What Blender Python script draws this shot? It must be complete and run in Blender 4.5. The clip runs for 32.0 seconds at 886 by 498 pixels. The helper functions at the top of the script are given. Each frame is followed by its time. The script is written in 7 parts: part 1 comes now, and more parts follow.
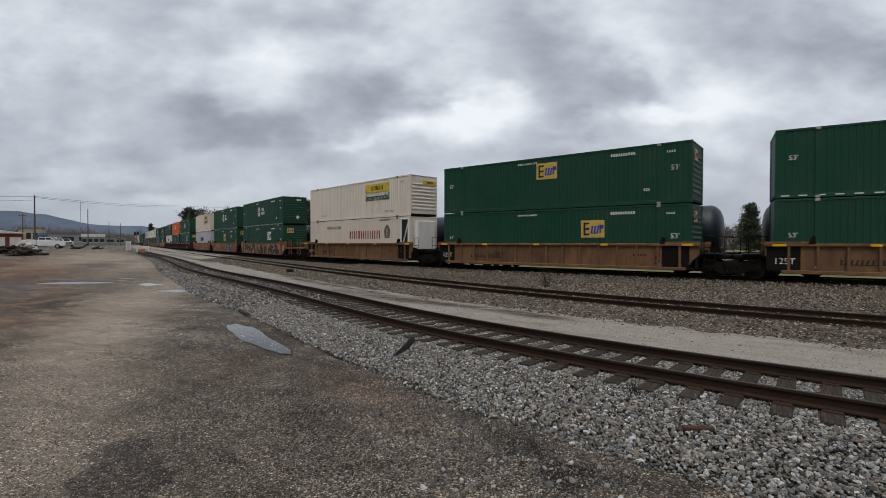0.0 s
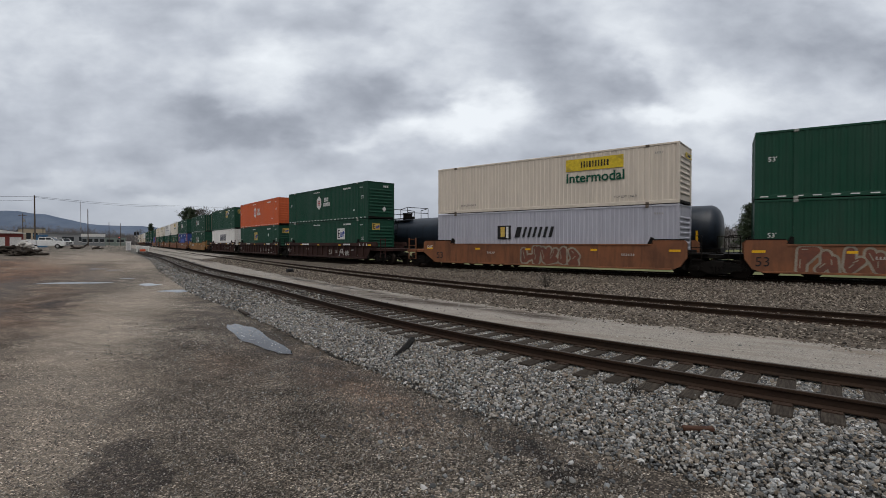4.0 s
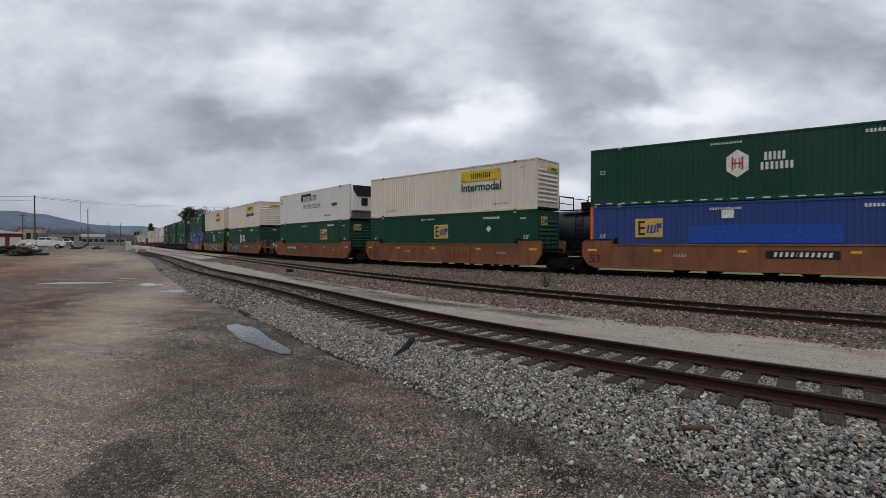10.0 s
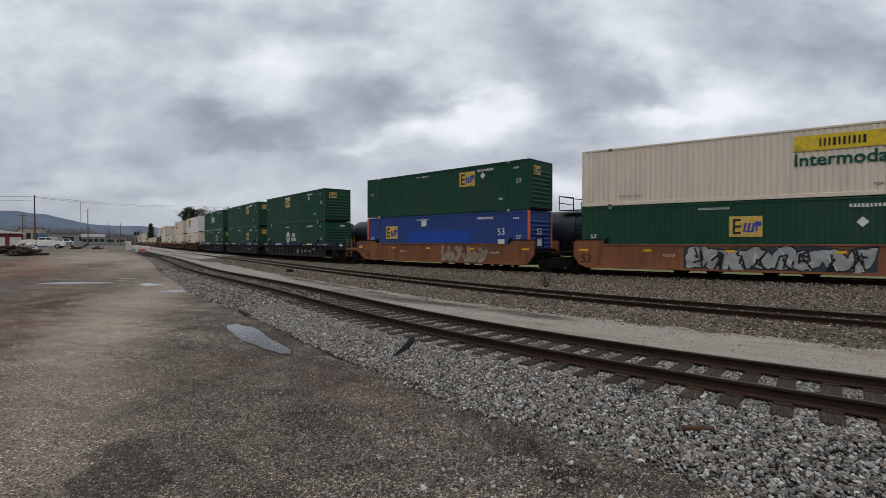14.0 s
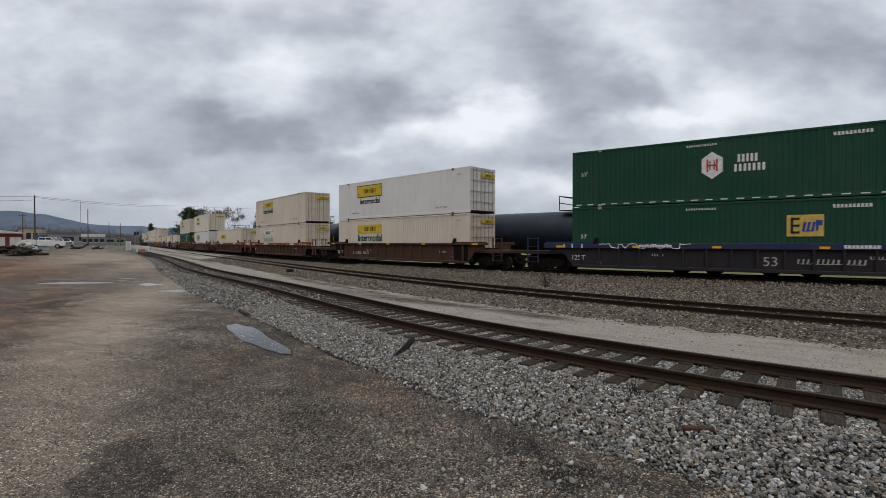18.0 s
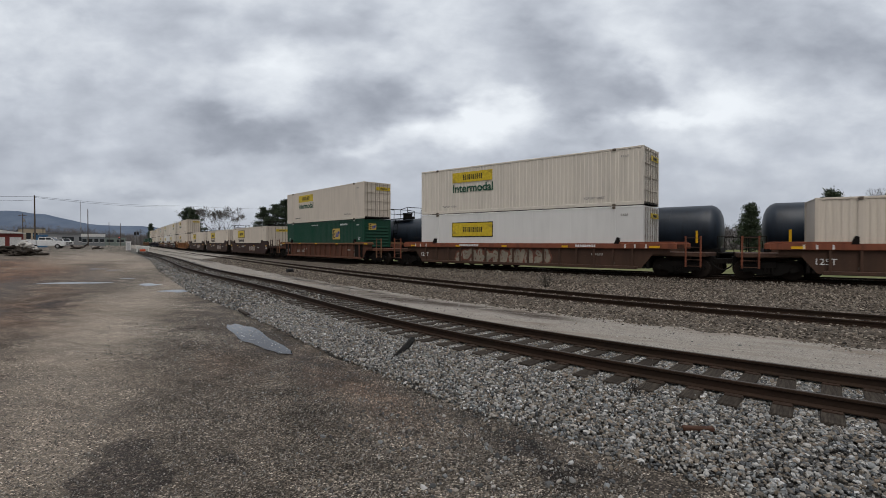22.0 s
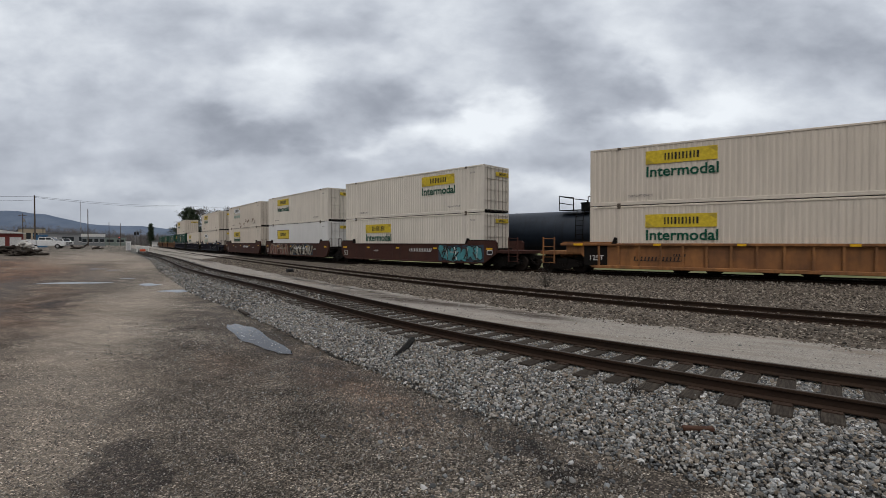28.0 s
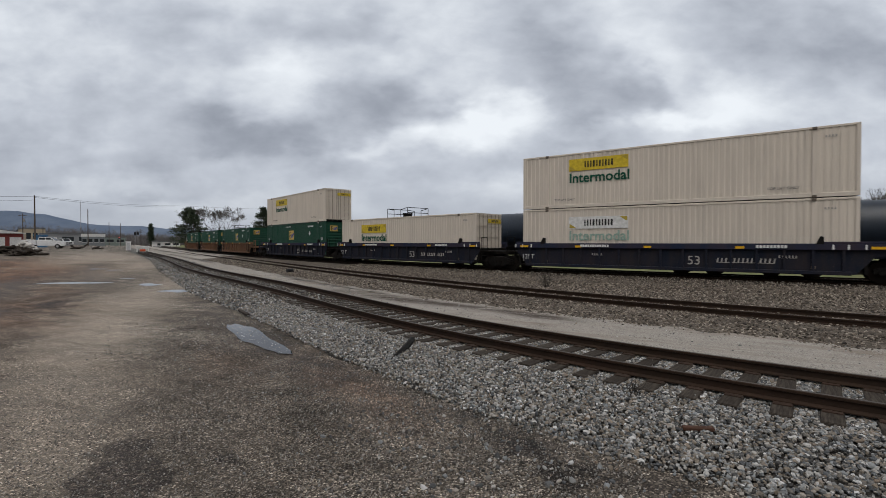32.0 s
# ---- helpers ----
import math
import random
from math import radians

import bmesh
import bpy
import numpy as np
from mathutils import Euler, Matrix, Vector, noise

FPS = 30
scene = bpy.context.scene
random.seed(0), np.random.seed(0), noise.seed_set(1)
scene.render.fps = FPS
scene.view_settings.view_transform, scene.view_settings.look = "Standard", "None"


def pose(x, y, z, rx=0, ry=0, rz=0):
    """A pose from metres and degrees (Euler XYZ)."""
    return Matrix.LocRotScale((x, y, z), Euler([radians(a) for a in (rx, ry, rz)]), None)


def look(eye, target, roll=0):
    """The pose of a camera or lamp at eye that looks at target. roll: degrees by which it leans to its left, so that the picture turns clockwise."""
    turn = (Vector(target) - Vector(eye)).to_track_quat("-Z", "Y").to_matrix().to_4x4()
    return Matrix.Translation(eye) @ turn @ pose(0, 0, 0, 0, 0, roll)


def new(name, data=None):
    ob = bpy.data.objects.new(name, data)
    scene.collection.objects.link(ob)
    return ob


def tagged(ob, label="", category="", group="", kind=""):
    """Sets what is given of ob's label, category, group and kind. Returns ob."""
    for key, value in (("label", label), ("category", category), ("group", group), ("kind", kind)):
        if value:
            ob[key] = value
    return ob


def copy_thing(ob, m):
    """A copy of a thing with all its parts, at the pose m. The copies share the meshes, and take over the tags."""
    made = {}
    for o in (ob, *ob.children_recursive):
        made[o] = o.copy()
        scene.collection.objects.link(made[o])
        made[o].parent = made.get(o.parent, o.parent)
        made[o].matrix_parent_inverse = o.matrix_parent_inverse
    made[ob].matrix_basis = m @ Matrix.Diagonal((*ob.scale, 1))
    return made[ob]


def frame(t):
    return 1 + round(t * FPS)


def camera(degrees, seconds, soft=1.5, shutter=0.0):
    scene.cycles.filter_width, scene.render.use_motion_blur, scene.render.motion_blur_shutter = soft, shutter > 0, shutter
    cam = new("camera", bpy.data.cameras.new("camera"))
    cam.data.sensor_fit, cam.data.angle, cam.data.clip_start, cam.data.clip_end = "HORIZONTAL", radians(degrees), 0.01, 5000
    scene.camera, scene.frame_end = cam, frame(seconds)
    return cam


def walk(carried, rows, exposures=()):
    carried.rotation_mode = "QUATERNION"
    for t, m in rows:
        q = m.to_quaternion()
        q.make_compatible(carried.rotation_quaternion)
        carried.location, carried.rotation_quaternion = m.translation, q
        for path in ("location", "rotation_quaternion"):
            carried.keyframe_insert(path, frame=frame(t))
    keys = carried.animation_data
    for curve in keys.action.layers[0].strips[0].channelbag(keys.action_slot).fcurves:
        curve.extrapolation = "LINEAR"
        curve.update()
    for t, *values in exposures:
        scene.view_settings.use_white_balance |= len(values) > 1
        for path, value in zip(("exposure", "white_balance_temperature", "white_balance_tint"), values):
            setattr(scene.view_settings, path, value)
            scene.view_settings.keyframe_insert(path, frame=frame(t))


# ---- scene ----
from functools import lru_cache

# --- camera: stands still beside the yard road ---
EYE = Vector((0.0, 0.0, 2.175))
YAW = 1.1035
cam = camera(85.54, 32.0, soft=0.5, shutter=0.08)
AIM = EYE + Vector((-math.cos(YAW), math.sin(YAW), -0.01327))
walk(cam, [(0.0, look(EYE, AIM, 0.05)), (32.0, look(EYE, AIM, 0.05))])

# --- daylight: overcast ---
world = bpy.data.worlds.new("overcast")
scene.world = world
world.use_nodes = True
wt = world.node_tree
wt.nodes.clear()
w_sky = wt.nodes.new("ShaderNodeTexSky")
w_sky.sky_type, w_sky.sun_disc = "NISHITA", False
w_sky.sun_elevation, w_sky.sun_rotation = radians(63), radians(160)
w_sky.dust_density, w_sky.air_density, w_sky.ozone_density = 4.0, 1.0, 1.0
w_hsv = wt.nodes.new("ShaderNodeHueSaturation")
w_hsv.inputs["Saturation"].default_value = 0.25
w_bg = wt.nodes.new("ShaderNodeBackground")
w_bg.inputs["Strength"].default_value = 0.075
w_out = wt.nodes.new("ShaderNodeOutputWorld")
wt.links.new(w_sky.outputs["Color"], w_hsv.inputs["Color"])
wt.links.new(w_hsv.outputs["Color"], w_bg.inputs["Color"])
wt.links.new(w_bg.outputs["Background"], w_out.inputs["Surface"])
sun_data = bpy.data.lights.new("sun", "SUN")
sun_data.energy, sun_data.angle, sun_data.color = 1.6, radians(50), (1.0, 0.97, 0.93)
sun = new("sun", sun_data)
SUN_FROM = Vector((0.34, -0.94, 1.96))
sun.matrix_world = look(SUN_FROM * 100, (0, 0, 0))
scene.view_settings.exposure = 0.0


# --- materials ---
class Nodes:
    """A short way to write node trees."""

    def __init__(self, name):
        self.m = bpy.data.materials.new(name)
        self.m.use_nodes = True
        self.t = self.m.node_tree
        self.t.nodes.clear()
        self.out = self.t.nodes.new("ShaderNodeOutputMaterial")

    def add(self, kind, links=None, operation=""):
        n = self.t.nodes.new("ShaderNode" + kind)
        if operation:
            n.operation = operation
        for k, v in (links or {}).items():
            sock = n.inputs[k]
            if isinstance(v, bpy.types.NodeSocket):
                self.t.links.new(v, sock)
            elif sock.type == "RGBA" and len(v) == 3:
                sock.default_value = (*v, 1)
            else:
                sock.default_value = v
        return n

    def obj(self, scale=(1, 1, 1)):
        c = self.add("TexCoord").outputs["Object"]
        return self.add("Mapping", {"Vector": c, "Scale": scale}).outputs["Vector"]

    def noise(self, vec, scale, detail=3, rough=0.55, dist=0.0):
        return self.add("TexNoise", {"Vector": vec, "Scale": scale, "Detail": detail, "Roughness": rough, "Distortion": dist}).outputs["Fac"]

    def ramp(self, fac, stops):
        n = self.add("ValToRGB", {"Fac": fac})
        e = n.color_ramp.elements
        while len(e) < len(stops):
            e.new(0.5)
        for el, (p, c) in zip(e, stops):
            el.position = p
            el.color = (*c, 1) if len(c) == 3 else c
        return n.outputs["Color"]

    def grey(self, fac, a, b):
        return self.ramp(fac, [(a, (0, 0, 0)), (b, (1, 1, 1))])

    def mix(self, fac, a, b, blend="MIX"):
        n = self.t.nodes.new("ShaderNodeMix")
        n.data_type, n.blend_type = "RGBA", blend
        for i, v in ((0, fac), (6, a), (7, b)):
            if isinstance(v, bpy.types.NodeSocket):
                self.t.links.new(v, n.inputs[i])
            elif i and len(v) == 3:
                n.inputs[i].default_value = (*v, 1)
            else:
                n.inputs[i].default_value = v
        return n.outputs[2]

    def calc(self, op, a, b=0.0):
        n = self.t.nodes.new("ShaderNodeMath")
        n.operation = op
        for i, v in ((0, a), (1, b)):
            if isinstance(v, bpy.types.NodeSocket):
                self.t.links.new(v, n.inputs[i])
            else:
                n.inputs[i].default_value = v
        return n.outputs[0]

    def bump(self, height, strength, distance):
        return self.add("Bump", {"Height": height, "Strength": strength, "Distance": distance}).outputs["Normal"]

    def done(self, color, rough=0.6, metal=0.0, normal=None, spec=0.5):
        p = {"Base Color": color, "Roughness": rough, "Metallic": metal, "Specular IOR Level": spec}
        if normal is not None:
            p["Normal"] = normal
        b = self.add("BsdfPrincipled", p)
        self.t.links.new(b.outputs[0], self.out.inputs["Surface"])
        return self.m


@lru_cache(maxsize=None)
def paint(name, color, rough=0.5, dirt=0.35, rust=0.12):
    """Weathered paint on steel: fading, run-down grime and rust freckles."""
    n = Nodes(name)
    rnd = n.add("ObjectInfo").outputs["Random"]
    co = n.add("TexCoord").outputs["Object"]
    co = n.add("VectorMath", {0: co, 1: n.add("CombineXYZ", {"X": n.calc("MULTIPLY", rnd, 37.0)}).outputs[0]}, operation="ADD").outputs[0]
    streak = n.noise(n.add("Mapping", {"Vector": co, "Scale": (2.2, 2.2, 0.22)}).outputs[0], 1.6, 4, 0.6)
    cloud = n.noise(co, 0.35, 3)
    fine = n.noise(co, 9.0, 4, 0.65)
    faded = tuple(min(1, c * 0.9 + 0.012) for c in color)
    grime = tuple(c * 0.45 + 0.018 for c in color)
    col = n.mix(n.grey(cloud, 0.35, 0.7), color, faded)
    col = n.mix(n.calc("MULTIPLY", n.grey(streak, 0.46, 0.78), dirt), col, grime)
    spots = n.calc("MULTIPLY", n.grey(fine, 0.66, 0.74), n.grey(cloud, 0.48, 0.62))
    col = n.mix(n.calc("MULTIPLY", spots, rust), col, (0.16, 0.07, 0.035))
    return n.done(col, n.calc("ADD", n.calc("MULTIPLY", fine, 0.25), rough - 0.1), 0.0, n.bump(fine, 0.12, 0.01), 0.16)


@lru_cache(maxsize=None)
def rusty(name, color, amount=0.5, dust=1.0):
    """Car body paint going over into rust and brake dust."""
    n = Nodes(name)
    rnd = n.add("ObjectInfo").outputs["Random"]
    co = n.add("TexCoord").outputs["Object"]
    co = n.add("VectorMath", {0: co, 1: n.add("CombineXYZ", {"X": n.calc("MULTIPLY", rnd, 53.0)}).outputs[0]}, operation="ADD").outputs[0]
    big = n.noise(co, 0.55, 5, 0.6)
    streak = n.noise(n.add("Mapping", {"Vector": co, "Scale": (2.0, 2.0, 0.4)}).outputs[0], 1.4, 4, 0.6)
    fine = n.noise(co, 14.0, 4, 0.7)
    col = n.mix(n.calc("MULTIPLY", n.grey(big, 0.4, 0.66), amount), color, tuple(dust * c for c in (0.085, 0.046, 0.034)))
    col = n.mix(n.calc("MULTIPLY", n.grey(streak, 0.44, 0.8), 0.6), col, tuple(dust * c for c in (0.034, 0.026, 0.022)))
    col = n.mix(n.calc("MULTIPLY", n.grey(fine, 0.62, 0.75), 0.3), col, tuple(dust * c for c in (0.17, 0.13, 0.1)))
    return n.done(col, n.calc("ADD", n.calc("MULTIPLY", big, 0.2), 0.55), 0.0, n.bump(fine, 0.2, 0.01), 0.06)


@lru_cache(maxsize=None)
def plain(name, color, rough=0.6, metal=0.0):
    n = Nodes(name)
    f = n.noise(n.obj(), 6.0, 4, 0.6)
    dark = tuple(c * 0.7 for c in color)
    return n.done(n.mix(n.grey(f, 0.35, 0.7), dark, color), rough, metal, n.bump(f, 0.1, 0.01), 0.5 if rough < 0.4 else 0.15)


STONE_TONE = 0.62


def toned(stops, k=STONE_TONE):
    return [(p, tuple(k * v for v in c)) for p, c in stops]


def stone_mat(name, stops, rough=0.8):
    n = Nodes(name)
    stops = toned(stops, 0.66)
    r = n.add("NewGeometry").outputs["Random Per Island"]
    f = n.noise(n.obj(), 45.0, 3, 0.7)
    col = n.mix(0.14, n.ramp(r, stops), n.ramp(f, [(0.35, (0.03, 0.028, 0.026)), (0.7, (0.3, 0.29, 0.275))]))
    return n.done(col, rough, 0.0, n.bump(f, 0.4, 0.01), 0.12)


TAR = ((-4.9, 2.86, 0.66, 0.27, 1.7), (-4.55, 2.45, 0.45, 0.27, 1.5), (-4.1, 3.3, 0.22, 0.14, 0.8), (-3.0, 4.15, 0.3, 0.2, 0.7), (-19.8, 8.8, 2.2, 0.7, 0.85), (-1.3, 4.8, 1.1, 0.35, 0.7), (-2.9, 4.75, 0.25, 0.12, 0.8))
DIRT = ((-38.0, 14.6, 9.0, 1.6, 1.0), (-58.0, 21.5, 14.0, 2.4, 0.9), (-4.0, 5.6, 1.6, 0.4, 0.35), (-45.0, 18.0, 16.0, 5.0, 0.8), (-18.0, 6.4, 5.0, 1.8, 0.8), (-4.7, 5.9, 1.9, 0.55, 0.4), (-7.6, 6.0, 1.6, 0.5, 0.4), (-25.0, 11.0, 4.0, 1.2, 0.5))
PALE = ((-72.0, 40.5, 22.0, 4.0, 0.95), (-46.0, 28.0, 12.0, 2.0, 0.95), (-34.5, 18.0, 5.0, 1.0, 0.7), (-24.5, 16.6, 6.0, 1.2, 0.8), (-18.0, 11.2, 5.0, 1.0, 0.7), (-11.0, 5.2, 5.0, 1.0, 0.75), (-17.0, 9.4, 8.0, 1.3, 0.75), (-6.9, 3.2, 2.2, 0.8, 0.7), (-70.0, 34.0, 40.0, 4.0, 0.8), (-3.9, 2.0, 1.2, 0.6, 0.6), (-4.0, 5.2, 1.5, 0.25, 0.4))
DAMP = ((-1.2, 4.95, 1.5, 0.3, 0.9), (-31.0, 11.6, 3.0, 0.7, 0.9), (-33.0, 16.9, 4.0, 0.6, 0.8), (-27.0, 10.4, 6.0, 0.8, 0.8), (-36.0, 14.4, 10.0, 0.9, 0.8), (-52.0, 27.0, 8.0, 1.0, 0.8), (-19.0, 7.0, 1.2, 0.5, 1.0), (-5.9, 6.6, 2.8, 0.45, 0.75), (-3.0, 5.6, 1.6, 0.35, 0.7), (-13.0, 9.9, 5.0, 0.5, 0.7), (-8.4, 7.6, 2.4, 0.55, 0.8), (-29.0, 15.5, 3.5, 1.0, 0.7), (-40.0, 20.0, 8.0, 1.2, 0.6))


def ground_mat():
    """Worn asphalt: exposed chips, dusty wheel paths, dirt, damp and tarry patches."""
    n = Nodes("worn_asphalt")
    co = n.add("TexCoord").outputs["Object"]
    warp = n.add("TexNoise", {"Vector": co, "Scale": 0.9, "Detail": 5.0, "Roughness": 0.65}).outputs["Color"]
    warp = n.add("VectorMath", {0: n.add("VectorMath", {0: warp, 1: (0.5, 0.5, 0.5)}, operation="SUBTRACT").outputs[0], 1: (1.6, 1.6, 0.0)}, operation="MULTIPLY").outputs[0]
    q = n.add("VectorMath", {0: co, 1: warp}, operation="ADD").outputs[0]

    def patches(items):
        total = 0.0
        for x, y, ra, rb, w in items:
            off = n.add("VectorMath", {0: q, 1: (x, y, 0)}, operation="SUBTRACT").outputs[0]
            off = n.add("Mapping", {"Vector": off, "Rotation": (0, 0, 0.54), "Scale": (1, 1, 0)}).outputs[0]
            off = n.add("VectorMath", {0: off, 1: (1 / ra, 1 / rb, 0)}, operation="MULTIPLY").outputs[0]
            r2 = n.add("VectorMath", {0: off, 1: off}, operation="DOT_PRODUCT").outputs["Value"]
            total = n.calc("ADD", total, n.calc("MULTIPLY", n.calc("EXPONENT", n.calc("MULTIPLY", r2, -1.0)), w))
        return total

    chips = n.add("TexVoronoi", {"Vector": co, "Scale": 62.0, "Randomness": 1.0})
    mid = n.add("TexVoronoi", {"Vector": co, "Scale": 34.0, "Randomness": 1.0})
    big = n.add("TexVoronoi", {"Vector": co, "Scale": 17.0, "Randomness": 1.0})
    grit = [(0.12, (0.006, 0.0054, 0.005)), (0.45, (0.045, 0.0405, 0.036)), (0.75, (0.155, 0.142, 0.128)), (0.97, (0.62, 0.59, 0.55))]
    chip_c = n.mix(n.calc("LESS_THAN", mid.outputs["Distance"], 0.33), n.ramp(chips.outputs["Color"], grit), n.ramp(mid.outputs["Color"], grit))
    seldom = n.calc("GREATER_THAN", n.add("SeparateColor", {"Color": big.outputs["Color"]}).outputs[0], 0.93)
    seldom = n.calc("MULTIPLY", seldom, n.calc("LESS_THAN", big.outputs["Distance"], 0.3))
    chip_c = n.mix(seldom, chip_c, (0.21, 0.2, 0.185))
    fine = n.noise(co, 150.0, 3, 0.7)
    lay = n.add("Mapping", {"Vector": co, "Rotation": (0, 0, 0.54), "Scale": (0.2, 1.0, 1.0)}).outputs[0]
    mottle = n.noise(lay, 1.1, 6, 0.62, 0.4)
    blot = n.noise(co, 1.3, 6, 0.68)
    col = n.mix(n.calc("MULTIPLY", n.grey(mottle, 0.42, 0.62), 0.3), chip_c, (0.125, 0.112, 0.098))
    col = n.mix(1.0, col, n.ramp(blot, [(0.4, (1.15, 1.12, 1.08)), (0.66, (0.48, 0.46, 0.445))]), "MULTIPLY")
    wide = n.noise(n.add("Mapping", {"Vector": co, "Rotation": (0, 0, 0.54), "Scale": (0.45, 1.0, 1.0)}).outputs[0], 0.32, 6, 0.66, 0.5)
    col = n.mix(1.0, col, n.ramp(wide, [(0.4, (1.5, 1.47, 1.43)), (0.52, (1.25, 1.21, 1.16)), (0.66, (0.68, 0.63, 0.58))]), "MULTIPLY")
    streak = n.noise(n.add("Mapping", {"Vector": co, "Rotation": (0, 0, 0.54), "Scale": (0.3, 1.0, 1.0)}).outputs[0], 2.4, 5, 0.7, 0.6)
    col = n.mix(1.0, col, n.ramp(streak, [(0.4, (1.16, 1.14, 1.12)), (0.52, (1.0, 1.0, 1.0)), (0.64, (0.72, 0.7, 0.68))]), "MULTIPLY")
    pale = n.calc("MINIMUM", n.calc("MULTIPLY", patches(PALE), n.grey(blot, 0.15, 0.55)), 0.9)
    col = n.mix(n.calc("MULTIPLY", pale, 0.34), col, (0.2, 0.182, 0.16))
    col = n.mix(pale, col, n.mix(1.0, col, (1.75, 1.7, 1.64), "MULTIPLY"))
    dirt = n.calc("MINIMUM", n.calc("MULTIPLY", patches(DIRT), n.grey(mottle, 0.2, 0.6)), 0.9)
    col = n.mix(dirt, col, n.mix(1.0, col, (0.85, 0.58, 0.46), "MULTIPLY"))
    damp = n.calc("MINIMUM", n.calc("MULTIPLY", patches(DAMP), n.grey(n.calc("ADD", n.calc("MULTIPLY", blot, 0.5), n.calc("MULTIPLY", streak, 0.5)), 0.36, 0.56)), 0.9)
    col = n.mix(damp, col, n.mix(1.0, col, (0.32, 0.28, 0.26), "MULTIPLY"))
    tar = n.calc("MINIMUM", n.grey(n.calc("ADD", patches(TAR), n.calc("ADD", n.calc("MULTIPLY", n.calc("SUBTRACT", blot, 0.5), 0.8), n.calc("MULTIPLY", n.calc("SUBTRACT", n.noise(co, 11.0, 4, 0.7), 0.5), 0.9))), 0.36, 0.66), 0.9)
    tar = n.calc("MULTIPLY", tar, n.calc("ADD", 0.45, n.calc("MULTIPLY", n.calc("GREATER_THAN", n.add("SeparateColor", {"Color": mid.outputs["Color"]}).outputs[1], 0.3), 0.55)))
    col = n.mix(tar, col, n.mix(1.0, col, (0.17, 0.155, 0.17), "MULTIPLY"))
    rough = n.calc("SUBTRACT", 0.9, n.calc("MULTIPLY", n.calc("MAXIMUM", damp, n.calc("MULTIPLY", tar, 0.6)), 0.38))
    h = n.calc("ADD", n.calc("MULTIPLY", chips.outputs["Distance"], -0.8), n.calc("MULTIPLY", fine, 0.4))
    h = n.calc("ADD", h, n.calc("MULTIPLY", seldom, 0.5))
    return n.done(col, rough, 0.0, n.bump(h, 0.8, 0.014), 0.15)


def gravel_mat(name, stops, scale, joints=0.75, relief=0.7):
    n = Nodes(name)
    stops = toned(stops)
    co = n.obj()
    v = n.add("TexVoronoi", {"Vector": co, "Scale": scale})
    col = n.ramp(v.outputs["Color"], stops)
    big = n.noise(co, 0.4, 4, 0.6)
    col = n.mix(n.calc("MULTIPLY", n.grey(big, 0.45, 0.7), 0.45), col, tuple(c * 0.45 for c in stops[1][1]))
    edge = n.grey(v.outputs["Distance"], 0.0, 0.75)
    col = n.mix(n.calc("MULTIPLY", edge, joints), col, (0.02, 0.018, 0.016))
    return n.done(col, 0.88, 0.0, n.bump(n.calc("MULTIPLY", v.outputs["Distance"], -1.0), relief, 0.03), 0.08)


# clouds: sideways and upward tangents from the stand, half widths, and how much darker or lighter
DARK_ROLLS = ((-0.170, 0.313, 0.085, 0.054, -0.14), (-0.235, 0.342, 0.047, 0.026, -0.05), (-0.011, 0.298, 0.050, 0.015, -0.08), (-0.371, 0.246, 0.118, 0.035, -0.14), (-0.542, 0.246, 0.100, 0.035, -0.11), (-0.453, 0.210, 0.142, 0.024, -0.07), (-0.672, 0.313, 0.130, 0.040, -0.07), (-0.843, 0.230, 0.153, 0.043, -0.06), (-0.571, 0.470, 0.142, 0.038, -0.08), (-0.288, 0.458, 0.118, 0.033, -0.07), (-0.264, 0.156, 0.189, 0.031, -0.05), (0.184, 0.431, 0.112, 0.059, -0.11), (0.326, 0.331, 0.112, 0.043, -0.14), (0.420, 0.309, 0.059, 0.026, -0.06), (0.290, 0.276, 0.059, 0.019, -0.08), (0.237, 0.231, 0.094, 0.014, -0.06), (0.727, 0.419, 0.201, 0.073, -0.09), (0.875, 0.384, 0.130, 0.071, -0.09), (0.172, 0.179, 0.177, 0.024, -0.06))
BRIGHT_GAPS = ((0.107, 0.277, 0.094, 0.043, 0.17), (0.019, 0.234, 0.094, 0.028, 0.09), (0.172, 0.305, 0.054, 0.026, 0.06), (0.432, 0.396, 0.053, 0.045, 0.09), (0.556, 0.305, 0.124, 0.050, 0.13), (0.468, 0.257, 0.100, 0.019, 0.11), (-0.170, 0.208, 0.118, 0.017, 0.08), (-0.081, 0.234, 0.065, 0.018, 0.07), (-0.406, 0.345, 0.130, 0.040, 0.07), (-0.306, 0.380, 0.071, 0.040, 0.06), (-0.064, 0.404, 0.065, 0.047, 0.05), (-0.831, 0.449, 0.130, 0.047, 0.05), (-0.867, 0.342, 0.071, 0.043, 0.04), (-0.731, 0.130, 0.148, 0.015, 0.06), (-0.819, 0.111, 0.106, 0.011, 0.07), (-0.560, 0.092, 0.130, 0.013, 0.07), (0.261, 0.109, 0.100, 0.026, 0.12), (0.137, 0.128, 0.083, 0.019, 0.07), (-0.017, 0.478, 0.059, 0.031, 0.05))
